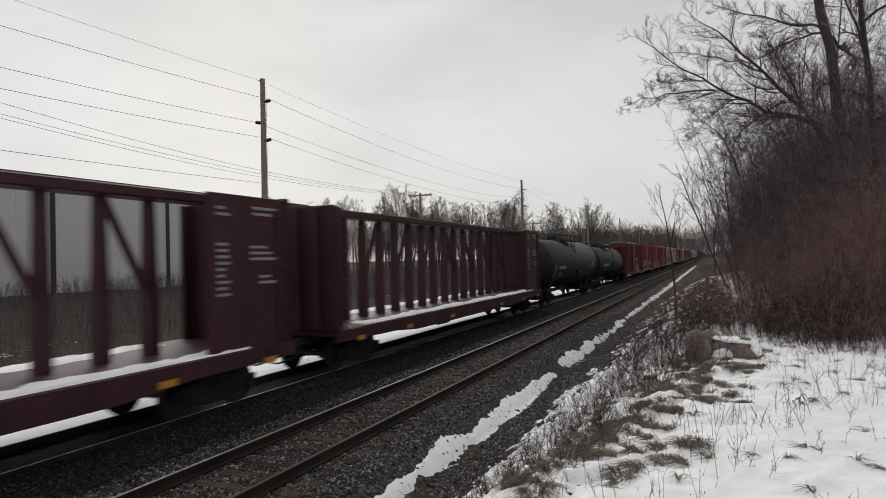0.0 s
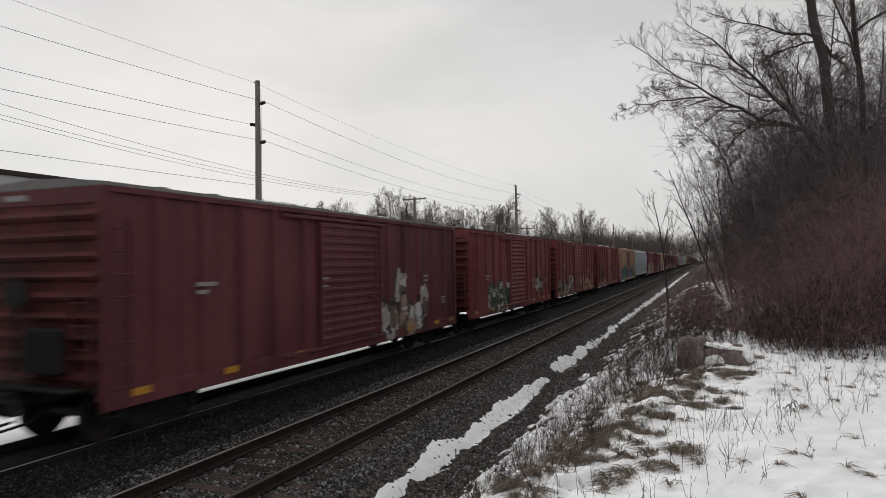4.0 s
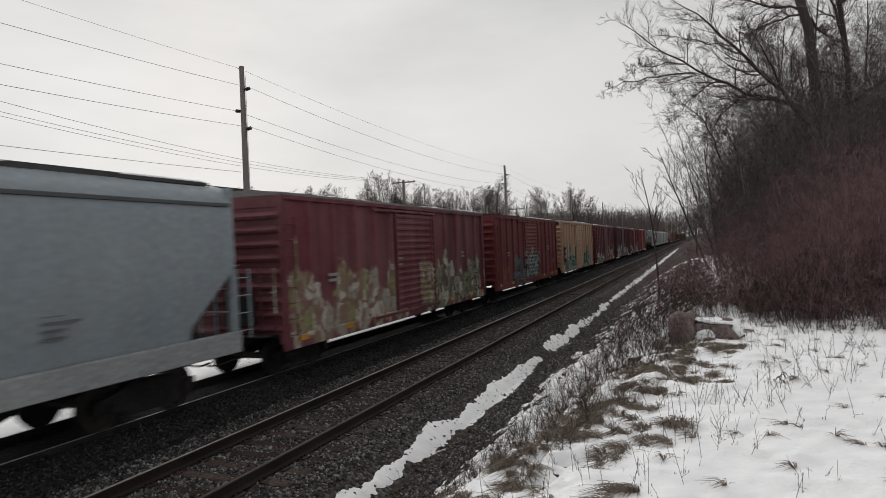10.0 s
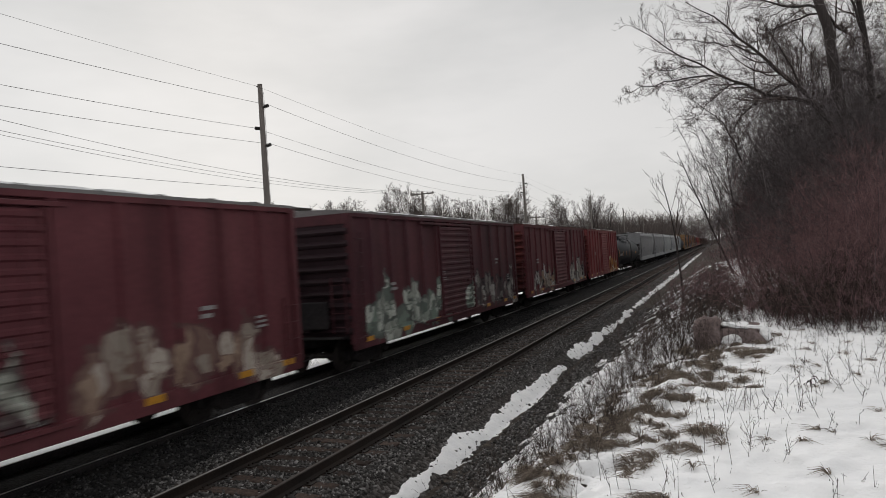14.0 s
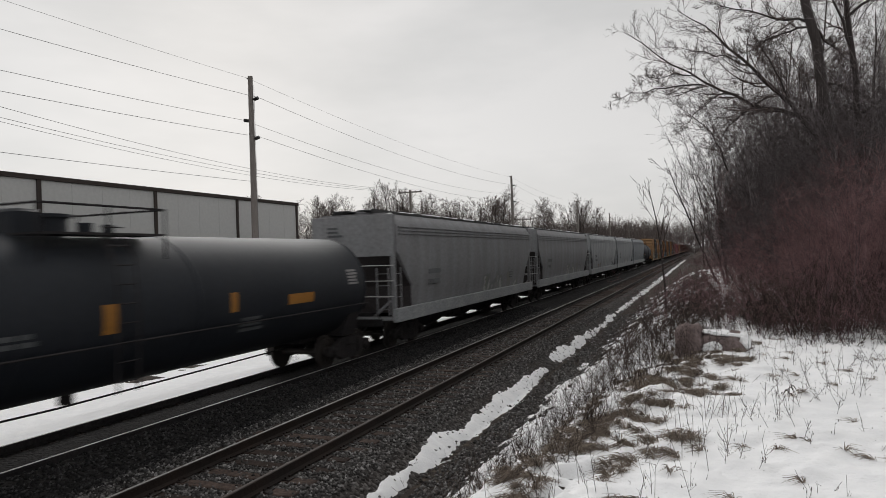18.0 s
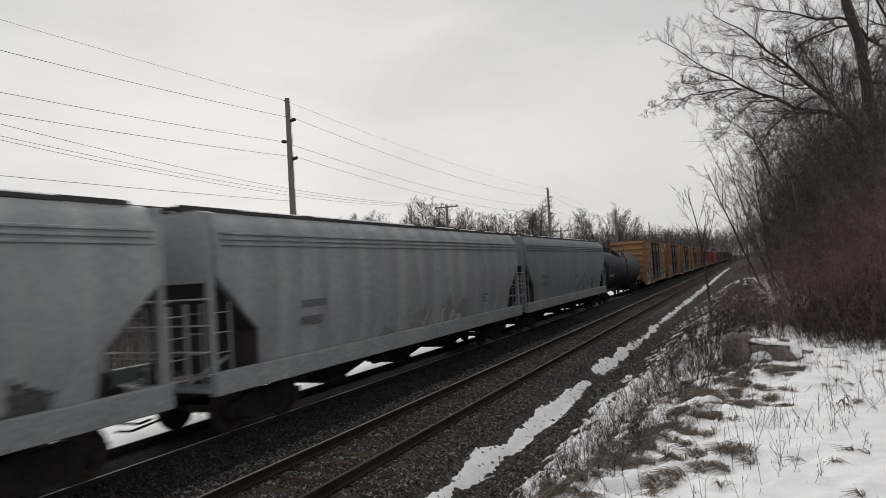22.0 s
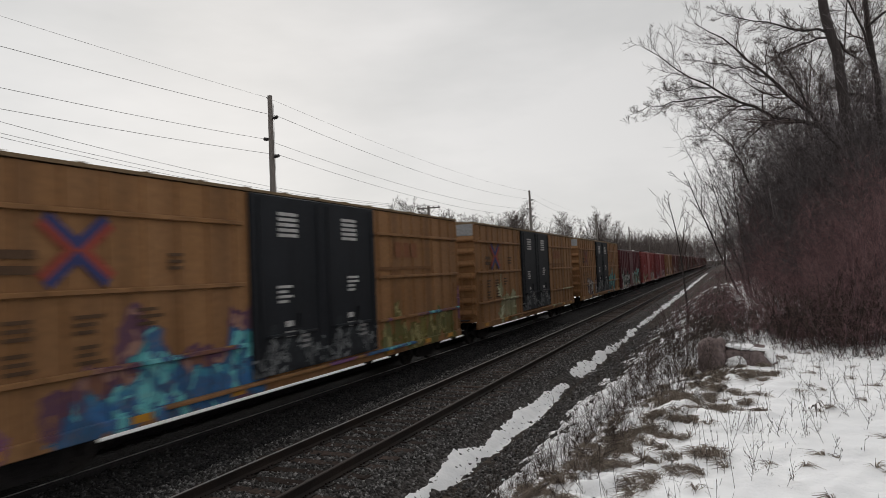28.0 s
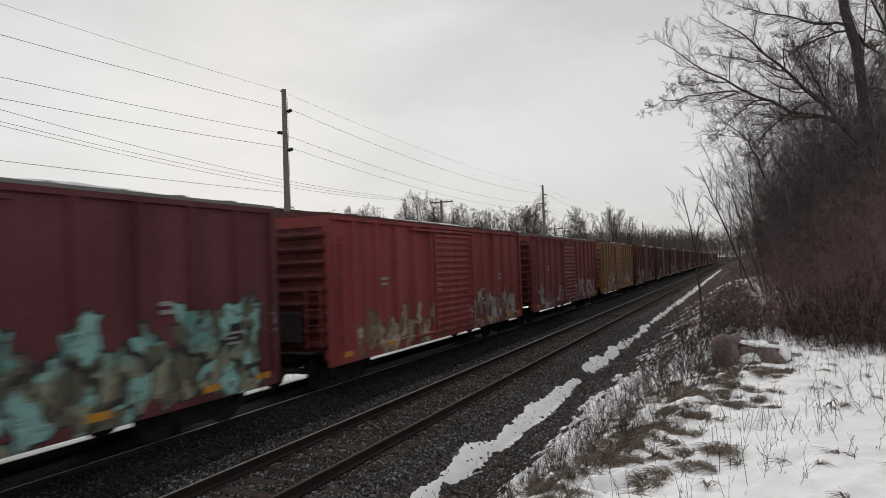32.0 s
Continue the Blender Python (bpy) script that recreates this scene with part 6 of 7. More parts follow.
    for a, b, c in (((5.5, 25.5, 9.5), (4.2, 25.0, 11.2), (3.2, 24.5, 13.4)), ((5.4, 25.5, 10.5), (6.6, 25.8, 12.2), (7.4, 26.0, 14.5)), ((5.2, 25.5, 12.6), (4.2, 26.0, 14.6), (3.6, 26.4, 17.0)), ((5.0, 25.5, 14.8), (5.8, 25.0, 16.6), (6.2, 24.6, 18.6)), ((5.65, 25.5, 7.2), (7.0, 25.0, 8.4), (8.2, 24.6, 9.0)), ((5.6, 25.5, 8.0), (4.2, 26.2, 8.6), (3.0, 26.8, 9.6))):
        bend([q - 0.7 if i == 0 else q for i, q in enumerate(a)], b, c, 8, 0.07, 0.012, 1)
    tree_from(limbs, segs, "tree", "tall old bare tree standing in the thicket", "trees of the wood", BARK, TWIG)


leaning_tree()


def the_wood():
    rng = random.Random(77)
    k = 0
    # the wood, thinning away along the track
    for y0, y1, n in ((26, 32, 4), (32, 45, 7), (45, 62, 10), (62, 90, 12), (90, 140, 12), (140, 240, 12)):
        for _ in range(n):
            y = rng.uniform(y0, y1)
            x = rng.uniform(1.6 + 0.02 * y, 0.24 * y + 3.5)
            place(k % 5, x, y, rng.uniform(0.65, 1.0), rng)
            k += 1
    for y0, y1, n, lo in ((20, 26, 14, 3.8), (26, 34, 26, 3.3), (34, 48, 30, 3.8), (48, 75, 24, 4.4), (75, 140, 16, 5.0)):
        for _ in range(n):
            y = rng.uniform(y0, y1)
            place('un%d' % (k % 2), rng.uniform(lo, 0.25 * y + 2.0), y, rng.uniform(0.8, 1.25), rng)
            k += 1
    # the red-brown thicket in front of it, open at its edge towards the track and the clearing
    for y0, y1, n, lo in ((13.6, 17, 16, 1.9), (17, 23, 28, 1.7), (23, 29, 26, 1.5), (29, 45, 26, 1.1), (45, 80, 18, 1.0)):
        for _ in range(n):
            y = rng.uniform(y0, y1)
            place('br%d' % (k % 2), rng.uniform(lo, 0.22 * y + 1.8), y, rng.uniform(0.75, 1.12), rng)
            k += 1
    for y0, y1, n, lo, hi in ((11.9, 13.6, 14, 1.0, 4.4), (13.6, 17, 24, 0.3, 4.6), (15, 24, 16, -1.0, 1.8), (24, 40, 10, -1.0, 1.4), (40, 70, 8, -1.2, 1.4)):
        for _ in range(n):
            y = rng.uniform(y0, y1)
            place('br2', rng.uniform(lo, hi), y, rng.uniform(0.65, 1.2), rng)
            k += 1
    # lone saplings at the foot of the slope
    for key, x, y, s, lean in (('sap0', -1.35, 26.0, 0.66, -4), ('sap1', 0.6, 32.0, 0.80, -15), ('sap2', 0.9, 31.0, 0.72, -12), ('sap1', 1.0, 30.0, 0.75, -5), ('sap0', 0.1, 58, 0.8, 0)):
        ob = place(key, x, y, s, rng)
        ob.matrix_basis = pose(x, y, float(ground_z(x, y)) - 0.1, 0, lean, 0) @ pose(0, 0, 0, 0, 0, rng.uniform(0, 360)) @ Matrix.Scale(s, 4)
    # the tree line beyond the track
    for x0, x1, y0, y1, n in ((-112, -78, 112, 130, 30), (-82, -48, 112, 135, 52), (-60, -36, 118, 150, 40), (-44, -34, 170, 200, 7), (-34, -27, 178, 200, 6)):
        for _ in range(n):
            place('far%d' % (k % 4), rng.uniform(x0, x1), rng.uniform(y0, y1), rng.uniform(0.66, 1.10) if y0 < 160 else rng.uniform(1.0, 1.3), rng)
            k += 1
    # scrub in the field below the warehouse
    segs = []
    for _ in range(7000):
        x, y = rng.uniform(-39, -22.5), rng.uniform(12, 95)
        z, h = float(ground_z(x, y)) - 0.05, rng.uniform(0.5, 1.4)
        e = (x + rng.gauss(0, 0.18), y + rng.gauss(0, 0.18), z + h)
        segs.append((x, y, z, *e, 0.012, 0.006))
        for _k in range(5):
            t = rng.uniform(0.3, 1.0)
            q = (x + (e[0] - x) * t, y + (e[1] - y) * t, z + h * t)
            segs.append((*q, q[0] + rng.gauss(0, 0.2), q[1] + rng.gauss(0, 0.2), q[2] + rng.uniform(0.05, 0.35), 0.006, 0.003))
    tagged(stick_object("field_scrub", segs, UNDERT), "low brown scrub in the field beyond the track", "scrub", kind="stuff")
    # dark bushes on the weedy slope
    for x, y, s in ((-1.9, 16.0, 0.8), (-1.6, 14.4, 0.7), (-1.25, 12.4, 0.62), (-2.2, 19.0, 0.85), (-1.0, 17.2, 0.85), (-1.5, 21.5, 1.0), (-0.6, 14.0, 0.7), (-1.9, 25.0, 1.05), (-0.7, 19.5, 0.95), (-2.4, 29.0, 1.0), (-1.0, 27.5, 1.1), (-1.9, 33.0, 1.15), (-0.7, 12.6, 0.55), (-1.9, 11.6, 0.5)):
        place('sb%d' % (k % 2), x, y, s, rng)
        k += 1


the_wood()


def far_woods():
    rng = random.Random(5)
    segs = []
    for x0, x1, y0, y1, n, h in ((-150, 40, 400, 520, 1300, 19), (-95, -13, 230, 330, 1000, 13), (8, 120, 150, 420, 700, 14), (-420, -110, 150, 330, 900, 13)):
        for _ in range(n):
            x, y = rng.uniform(x0, x1), rng.uniform(y0, y1)
            H = h * rng.uniform(0.6, 1.1)
            z = float(ground_z(x, y)) - 0.3
            segs.append((x, y, z, x + rng.gauss(0, 0.3), y, z + H, 0.13, 0.04))
            for _k in range(9):
                t = rng.uniform(0.25, 0.95)
                a = rng.uniform(0, math.tau)
                l = H * 0.32 * (1.1 - t * 0.6)
                e = (x + math.cos(a) * l * 0.6, y + math.sin(a) * l * 0.6, z + H * t + l * 0.8)
                segs.append((x, y, z + H * t, *e, 0.055, 0.03))
                for _q in range(2):
                    segs.append((*e, e[0] + rng.gauss(0, 0.6), e[1] + rng.gauss(0, 0.6), e[2] + rng.uniform(0.3, 1.3), 0.035, 0.02))
    w = stick_object("far_woods", segs, FARTWIG)
    tagged(w, "distant bare woods along the skyline", "woods", kind="stuff")


far_woods()


# ---- weeds and grass on the bank ----
def bank_weeds():
    rng = random.Random(12)
    segs = []

    def stalk(x, y, h, r=0.004, side=3):
        z = float(ground_z(x, y)) - 0.02
        p = Vector((x, y, z))
        d = Vector((rng.gauss(0, 0.30), rng.gauss(0, 0.30), 1)).normalized()
        m = p + d * h * 0.55
        e = m + (d + Vector((rng.gauss(0, 0.14), rng.gauss(0, 0.14), 0))).normalized() * h * 0.45
        segs.append((*p, *m, r, r * 0.8))
        segs.append((*m, *e, r * 0.8, r * 0.5))
        for _ in range(side):
            q = p.lerp(m, rng.uniform(0.4, 1)) if rng.random() < 0.5 else m.lerp(e, rng.random())
            f = q + (d * 0.7 + rand_vec(rng) * 0.7).normalized() * h * rng.uniform(0.10, 0.25)
            segs.append((*q, *f, r * 0.55, r * 0.35))
            if rng.random() < 0.2:
                segs.append((*f, *(f + Vector((0, 0, 0.014))), r * 1.7, r * 1.1))
    def bush(x, y, h, r=0.0042, stems=2):
        """A forking dead herb: crooked stems, side shoots, each with fine end twigs."""
        z = float(ground_z(x, y)) - 0.02
        for _ in range(stems):
            p = Vector((x + rng.gauss(0, 0.03), y + rng.gauss(0, 0.03), z))
            d = Vector((rng.gauss(0, 0.32), rng.gauss(0, 0.32), 1)).normalized()
            l = h * rng.uniform(0.6, 1.1) / 3
            for i in range(3):
                q = p + d * l
                segs.append((*p, *q, r * (1 - i * 0.22), r * (0.8 - i * 0.22)))
                for _k in range(2 + (i > 0)):
                    dd = (d * 0.8 + rand_vec(rng) * 0.9 + Vector((0, 0, 0.15))).normalized()
                    m = q.lerp(p, rng.random() * 0.6)
                    e = m + dd * h * rng.uniform(0.10, 0.24)
                    segs.append((*m, *e, r * 0.5, r * 0.4))
                    for _q in range(2):
                        f = e + (dd + rand_vec(rng) * 0.7).normalized() * h * rng.uniform(0.05, 0.14)
                        segs.append((*e, *f, r * 0.42, r * 0.3))
                p, d = q, (d + rand_vec(rng) * 0.28).normalized()

    # the weedy slope between the drift and the bank edge, in clumps
    for _ in range(1750):
        y = 4.6 + 34 * rng.random() ** 1.15
        e = float(bank_edge(y))
        t = rng.betavariate(2.0, 1.3)
        x = -3.55 + (e + 0.1 + 3.55) * t
        if float(vnoise(np.array(x * 1.5), np.array(y * 0.9), 61)) + 0.6 * t < rng.uniform(-0.35, 0.75):
            continue
        bush(x, y, rng.uniform(0.14, 0.42) * (1.1 if t > 0.35 else 0.7), 0.0026)
    # a taller dark belt below the rock
    for _ in range(260):
        y = rng.uniform(8.6, 19)
        x = float(bank_edge(y)) + rng.gauss(-1.1, 0.6)
        bush(x, y, rng.uniform(0.30, 0.85), 0.0036)
    # weeds before and in the foot of the thicket
    for _ in range(480):
        y = 12.2 + 6.0 * rng.random() ** 0.8
        bush(rng.uniform(-0.3, 4.8), y, rng.uniform(0.25, 0.9), 0.0034)
    for _ in range(520):
        y = 11.9 + 3.6 * rng.random() ** 0.7
        bush(rng.uniform(0.7, 4.9), y, rng.uniform(0.45, 1.35), 0.0050)
    for _ in range(340):
        x, y = 1.2 + 2.2 * rng.random() ** 0.7, 9.8 + 3.2 * rng.random() ** 0.55
        if float(vnoise(np.array(x * 2.2), np.array(y * 1.6), 63)) > -0.25:
            bush(x, y, rng.uniform(0.12, 0.55) * (0.5 + 0.5 * (y - 9.8) / 3.2), 0.0036)
    # single stalks in the open snow
    for _ in range(320):
        y = rng.uniform(3.4, 12.0)
        stalk(float(bank_edge(y)) + rng.uniform(-0.3, 3.2), y, rng.uniform(0.03, 0.12), 0.0026, 3)
    for _ in range(260):
        y = rng.uniform(3.4, 12.0)
        x = float(bank_edge(y)) + abs(rng.gauss(0.1, 1.2))
        stalk(x, y, rng.uniform(0.10, 0.42), 0.0020, 5)
    for cx, cy in ((1.35, 8.2), (1.05, 7.4), (0.6, 6.4), (1.7, 9.2), (-0.2, 6.5), (0.9, 9.6), (0.1, 5.2)):
        for _ in range(12):
            stalk(cx + rng.gauss(0, 0.22), cy + rng.gauss(0, 0.22), rng.uniform(0.2, 0.55), 0.0022, 7)
    # a dried herb with drooping leaves, and bent grasses round it
    for hx, hy, hh in ((0.74, 7.4, 0.17),):
        gz = float(COVER(np.array([hx]), np.array([hy]))[0])
        top = Vector((hx + 0.02, hy, gz + hh))
        segs.append((hx, hy, gz - 0.05, *top, 0.004, 0.003))
        for k in range(7):
            a = k * 0.9 + hx
            p = Vector((hx, hy, gz)).lerp(top, 0.45 + 0.08 * k)
            m = p + Vector((math.cos(a) * 0.035, math.sin(a) * 0.035, 0.006))
            e = m + Vector((math.cos(a) * 0.025, math.sin(a) * 0.025, -0.045))
            segs.append((*p, *m, 0.003, 0.006))
            segs.append((*m, *e, 0.007, 0.002))
    w = stick_object("weeds", segs, WEED)
    tagged(w, "dead brown weed stalks standing on the bank", "weeds", kind="stuff")

    blades = []
    spots = [(-0.46, 6.96, 0.20), (-0.13, 7.36, 0.17), (-0.32, 7.92, 0.15), (-0.61, 5.58, 0.16), (-0.83, 5.79, 0.17), (-0.56, 5.06, 0.15), (-0.19, 5.77, 0.14), (-0.13, 8.66, 0.12), (-0.75, 6.9, 0.14), (-0.62, 7.5, 0.12), (-1.0, 5.3, 0.15), (-0.95, 6.4, 0.16)]
    for _ in range(210):                 # ragged tufts along the crest
        y = rng.uniform(3.6, 12.4)
        spots.append((float(bank_edge(y)) + rng.gauss(-0.2, 0.45), y, rng.uniform(0.03, 0.12)))
    for _ in range(60):                  # small ones in the open snow
        y = rng.uniform(3.6, 12.2)
        spots.append((float(bank_edge(y)) + rng.uniform(0.4, 3.0), y, rng.uniform(0.008, 0.022)))
    for x, y, R in spots:
        R *= 0.7 if R < 0.12 else 0.48
        bx, by = rng.gauss(-0.03, 0.03), rng.gauss(-0.03, 0.03)
        for _c in range(1 + int(R * 32)):        # a tuft is several small crowns run together
            cx, cy = x + rng.gauss(0, R * 0.75), y + rng.gauss(0, R * 0.55)
            rc = rng.uniform(0.015, 0.05) if R > 0.06 else R * 0.5
            for _k in range(int(9 + rc * 1500)):
                a, q = rng.uniform(0, math.tau), rc * math.sqrt(rng.random())
                px, py = cx + q * math.cos(a), cy + q * math.sin(a)
                h = rng.uniform(0.03, 0.10) * (0.6 + R * 4.0)
                out = rng.uniform(0.02, 0.09)
                lx, ly = bx + math.cos(a) * out + rng.gauss(0, 0.02), by + math.sin(a) * out + rng.gauss(0, 0.02)
                blades.append((px, py, px + lx * 0.45, py + ly * 0.45, px + lx * 1.25, py + ly * 1.25, h))
    B = np.array(blades)
    z = np.maximum(ground_z(B[:, 0], B[:, 1]), COVER(B[:, 0], B[:, 1])) - 0.012
    p0 = np.stack([B[:, 0], B[:, 1], z], 1)
    p1 = np.stack([B[:, 2], B[:, 3], z + B[:, 6] * 0.8], 1)
    p2 = np.stack([B[:, 4], B[:, 5], z + B[:, 6] * 0.55], 1)
    n = len(B)
    c1, f1 = sticks(p0, p1, np.full(n, 0.0022), np.full(n, 0.0019))
    c2, f2 = sticks(p1, p2, np.full(n, 0.0019), np.full(n, 0.0007))
    g = sheet("grass_tufts", np.concatenate([c1, c2]), np.concatenate([f1, f2 + len(c1)]), STRAW)
    tagged(g, "flattened tufts of dead straw-coloured grass in the snow", "grass", kind="stuff")


bank_weeds()


def boulder():
    rng = random.Random(4)
    t = thing("boulder", "pinkish granite boulder capped with snow on the bank edge", "rock", at=(0.08, 11.2, float(ground_z(0.08, 11.2)) + 0.13))
    bm = bmesh.new()
    for cx, cy, cz, rx, ry, rz, seed in ((-0.31, 0.0, 0.02, 0.25, 0.27, 0.36, 0.0), (0.17, 0.04, -0.04, 0.42, 0.30, 0.29, 7.3)):
        made = bmesh.ops.create_icosphere(bm, subdivisions=4, radius=1.0)
        for v in made["verts"]:
            c = v.co.copy()
            k = 1 + 0.20 * noise.noise(c * 1.5 + Vector((seed, 0, 0))) + 0.09 * noise.noise(c * 4.0 + Vector((0, seed, 0))) + 0.03 * noise.noise(c * 11.0)
            c = Vector((max(-0.86, min(0.86, c.x)), max(-0.8, min(0.8, c.y)), max(-0.8, min(0.85, c.z)))) * k
            v.co = Vector((cx + c.x * rx, cy + c.y * ry, cz + c.z * rz))
    me = bpy.data.meshes.new("stone")
    bm.to_mesh(me)
    bm.free()
    me.shade_smooth()
    part("stone", me, ROCKM, t)

    def blanket(cx, cy, cz, rx, ry, rz, seed):
        """A lumpy pad of snow."""
        b2 = bmesh.new()
        bmesh.ops.create_icosphere(b2, subdivisions=4, radius=1.0)
        for v in b2.verts:
            c = v.co.copy()
            k = 1 + 0.28 * noise.noise(c * 1.8 + Vector((seed, 0, 0))) + 0.10 * noise.noise(c * 5.0)
            v.co = Vector((cx + c.x * rx * k, cy + c.y * ry * k, cz + c.z * rz * k - 0.10 * (c.x * rx) * (1 if cx > 0.1 else 0)))
        m2 = bpy.data.meshes.new("snow_pad")
        b2.to_mesh(m2)
        b2.free()
        m2.shade_smooth()
        return m2
    part("snow_cap", blanket(0.17, 0.02, 0.185, 0.33, 0.24, 0.045, 1.0), SNOW, t, "snow lying on the boulder")
    part("snow_ledge", blanket(0.0, -0.22, -0.02, 0.15, 0.09, 0.10, 3.0), SNOW, t, "snow lodged against the boulder's face")
    part("snow_ledge", blanket(0.47, -0.02, 0.06, 0.10, 0.20, 0.14, 5.0), SNOW, t, "snow lodged against the boulder's end")


boulder()


# ---- poles and wires ----
def utility_pole(x, y, top, lean=0.0):
    g = float(ground_z(x, y))
    t = thing("utility_pole", "tall grey wooden utility pole with three standoff insulators", "utility pole", "line poles beyond the track", (x, y, g))
    H = top - g
    part("shaft", Build().tube([(0, 0, -0.4), (0, 0, H * 0.5), (0, 0, H)], [0.19, 0.15, 0.115], 12), POLEW, t)
    for s, d in ((1, 1.15), (-1, 2.15), (1, 3.05)):
        b = Build().tube([(s * 0.1, 0, H - d), (s * 0.42, 0, H - d + 0.06)], 0.035, 6)
        for k in range(4):
            b.tube([(s * (0.2 + k * 0.06), 0, H - d + 0.015 + k * 0.012), (s * (0.23 + k * 0.06), 0, H - d + 0.022 + k * 0.012)], 0.085, 10)
        part("insulator", b, PORC, t, "dark standoff insulator")
    part("top_pin", Build().tube([(-0.12, 0, H - 0.12), (-0.2, 0, H - 0.05)], 0.03, 6), PORC, t)
    part("ground_wire", Build().tube([(0.14, 0.1, 0.1), (0.125, 0.09, H - 0.4)], 0.012, 4), WIRE, t)


def cross_pole(x, y, top):
    g = float(ground_z(x, y))
    t = thing("telegraph_pole", "short wooden telegraph pole with one crossarm", "utility pole", "crossarm poles beyond the track", (x, y, g))
    H = top - g
    part("shaft", Build().tube([(0, 0, -0.4), (0, 0, H + 0.08)], [0.17, 0.13], 10), POLEW, t)
    part("crossarm", Build().box(-1.35, 1.35, -0.06, 0.06, H - 0.24, H - 0.10, 0.01), POLEW, t)
    for s in (-1, 1):
        part("brace", Build().tube([(s * 0.75, 0.08, H - 0.2), (0, 0.12, H - 0.95)], 0.022, 5), WIRE, t)
    for xx in (-1.2, -0.6, 0.6, 1.2):
        part("insulator", Build().tube([(xx, 0, H - 0.1), (xx, 0, H + 0.02)], [0.05, 0.035], 8), PORC, t)


def wire(a, b, sag, r=0.012):
    pts = []
    for k in range(25):
        t = k / 24
        pts.append((a[0] + (b[0] - a[0]) * t, a[1] + (b[1] - a[1]) * t, a[2] + (b[2] - a[2]) * t - sag * 4 * t * (1 - t)))
    w = part("overhead_wire", Build().tube(pts, r, 5), WIRE, None, smooth=60, fix=False)
    tagged(w, "thin dark overhead wire sagging between poles", "wire", "overhead wires")


POLES = [(-19.9, -21.5), (-20.09, 26.53), (-20.38, 74.65), (-20.66, 119.7), (-20.9, 166.0), (-21.1, 213.0)]
CROSS = [(-29.0, 17.0, 10.3), (-28.57, 64.1, 10.05), (-28.6, 111.4, 8.97), (-28.6, 160.0, 8.5)]
for px, py in POLES:
    utility_pole(px, py, 12.05)
for px, py, pt in CROSS:
    cross_pole(px, py, pt)
for (ax, ay), (bx, by) in zip(POLES, POLES[1:]):
    wire((ax - 0.2, ay, 12.0), (bx - 0.2, by, 12.0), 0.55, 0.006)
    for s, d in ((1, 1.08), (-1, 2.08), (1, 2.98)):
        wire((ax + s * 0.45, ay, 12.05 - d), (bx + s * 0.45, by, 12.05 - d), 0.75, 0.009)
wire((POLES[0][0], POLES[0][1], 7.0), (POLES[1][0], POLES[1][1], 6.95), 0.33, 0.009)
for (ax, ay, az), (bx, by, bz) in zip(CROSS, CROSS[1:]):
    for dx, sg in ((-1.2, 0.9), (-0.6, 0.8), (1.2, 1.0)):
        wire((ax + dx, ay, az), (bx + dx, by, bz), sg, 0.011)


# ---- the warehouse ----
def warehouse():
    X, Y1, Y0, Z0, Z1 = -41.0, 61.6, -39.4, 1.0, 9.35
    t = tagged(thing("warehouse", "long grey metal-panelled warehouse with brown trim", "warehouse", at=(X, 0, 0)), kind="structure")
    n = 10
    w = (Y1 - Y0) / n
    for k in range(n):
        y = Y0 + k * w
        for a, b in ((0.0, 0.25), (0.25, 0.5), (0.5, 0.75), (0.75, 1.0)):
            part("wall_panel", shared("wall_panel", lambda: Build().box(-0.25, 0.0, 0.004, w / 4 - 0.004, Z0, Z1 - 0.3, 0.01).mesh("wall_panel", 30)), PANELM, t, at=(0, y + a * w, 0))
    for k in range(n + 1):
        part("batten", shared("batten", lambda: Build().box(0.0, 0.10, -0.16, 0.16, Z0, Z1 - 0.3, 0.01).mesh("batten", 30)), TRIMM, t, "brown downpipe cover", (0, Y0 + k * w + (-0.2 if k == n else 0), 0))
    part("roof_trim", Build().box(-0.4, 0.14, Y0, Y1 + 0.1, Z1 - 0.32, Z1, 0.02), TRIMM, t, "brown roof edge")
    part("roof", Build().box(-60, -0.3, Y0, Y1, Z1 - 0.5, Z1 - 0.35), GALV, t)
    part("end_wall", Build().box(-60, -0.26, Y1 - 0.25, Y1, Z0, Z1 - 0.3), PANELM, t)
    part("back_wall", Build().box(-60.25, -60, Y0, Y1, Z0, Z1 - 0.3), PANELM, t)
    part("end_wall", Build().box(-60, -0.26, Y0, Y0 + 0.25, Z0, Z1 - 0.3), PANELM, t)
    part("door", Build().box(0.0, 0.06, 35.2, 37.6, Z0, Z0 + 2.6, 0.01), plain("white_door_paint", (0.6, 0.6, 0.6)), t, "white service door")
    part("window", Build().box(0.0, 0.05, 50.8, 51.5, Z0 + 1.0, Z0 + 2.0, 0.01), plain("dark_glass", (0.02, 0.022, 0.025), 0.1), t, "small dark window")
    part("base_course", Build().box(0.0, 0.08, Y0, Y1, Z0 - 0.6, Z0 + 0.35, 0.02), plain("concrete_base", (0.30, 0.29, 0.28)), t)


warehouse()


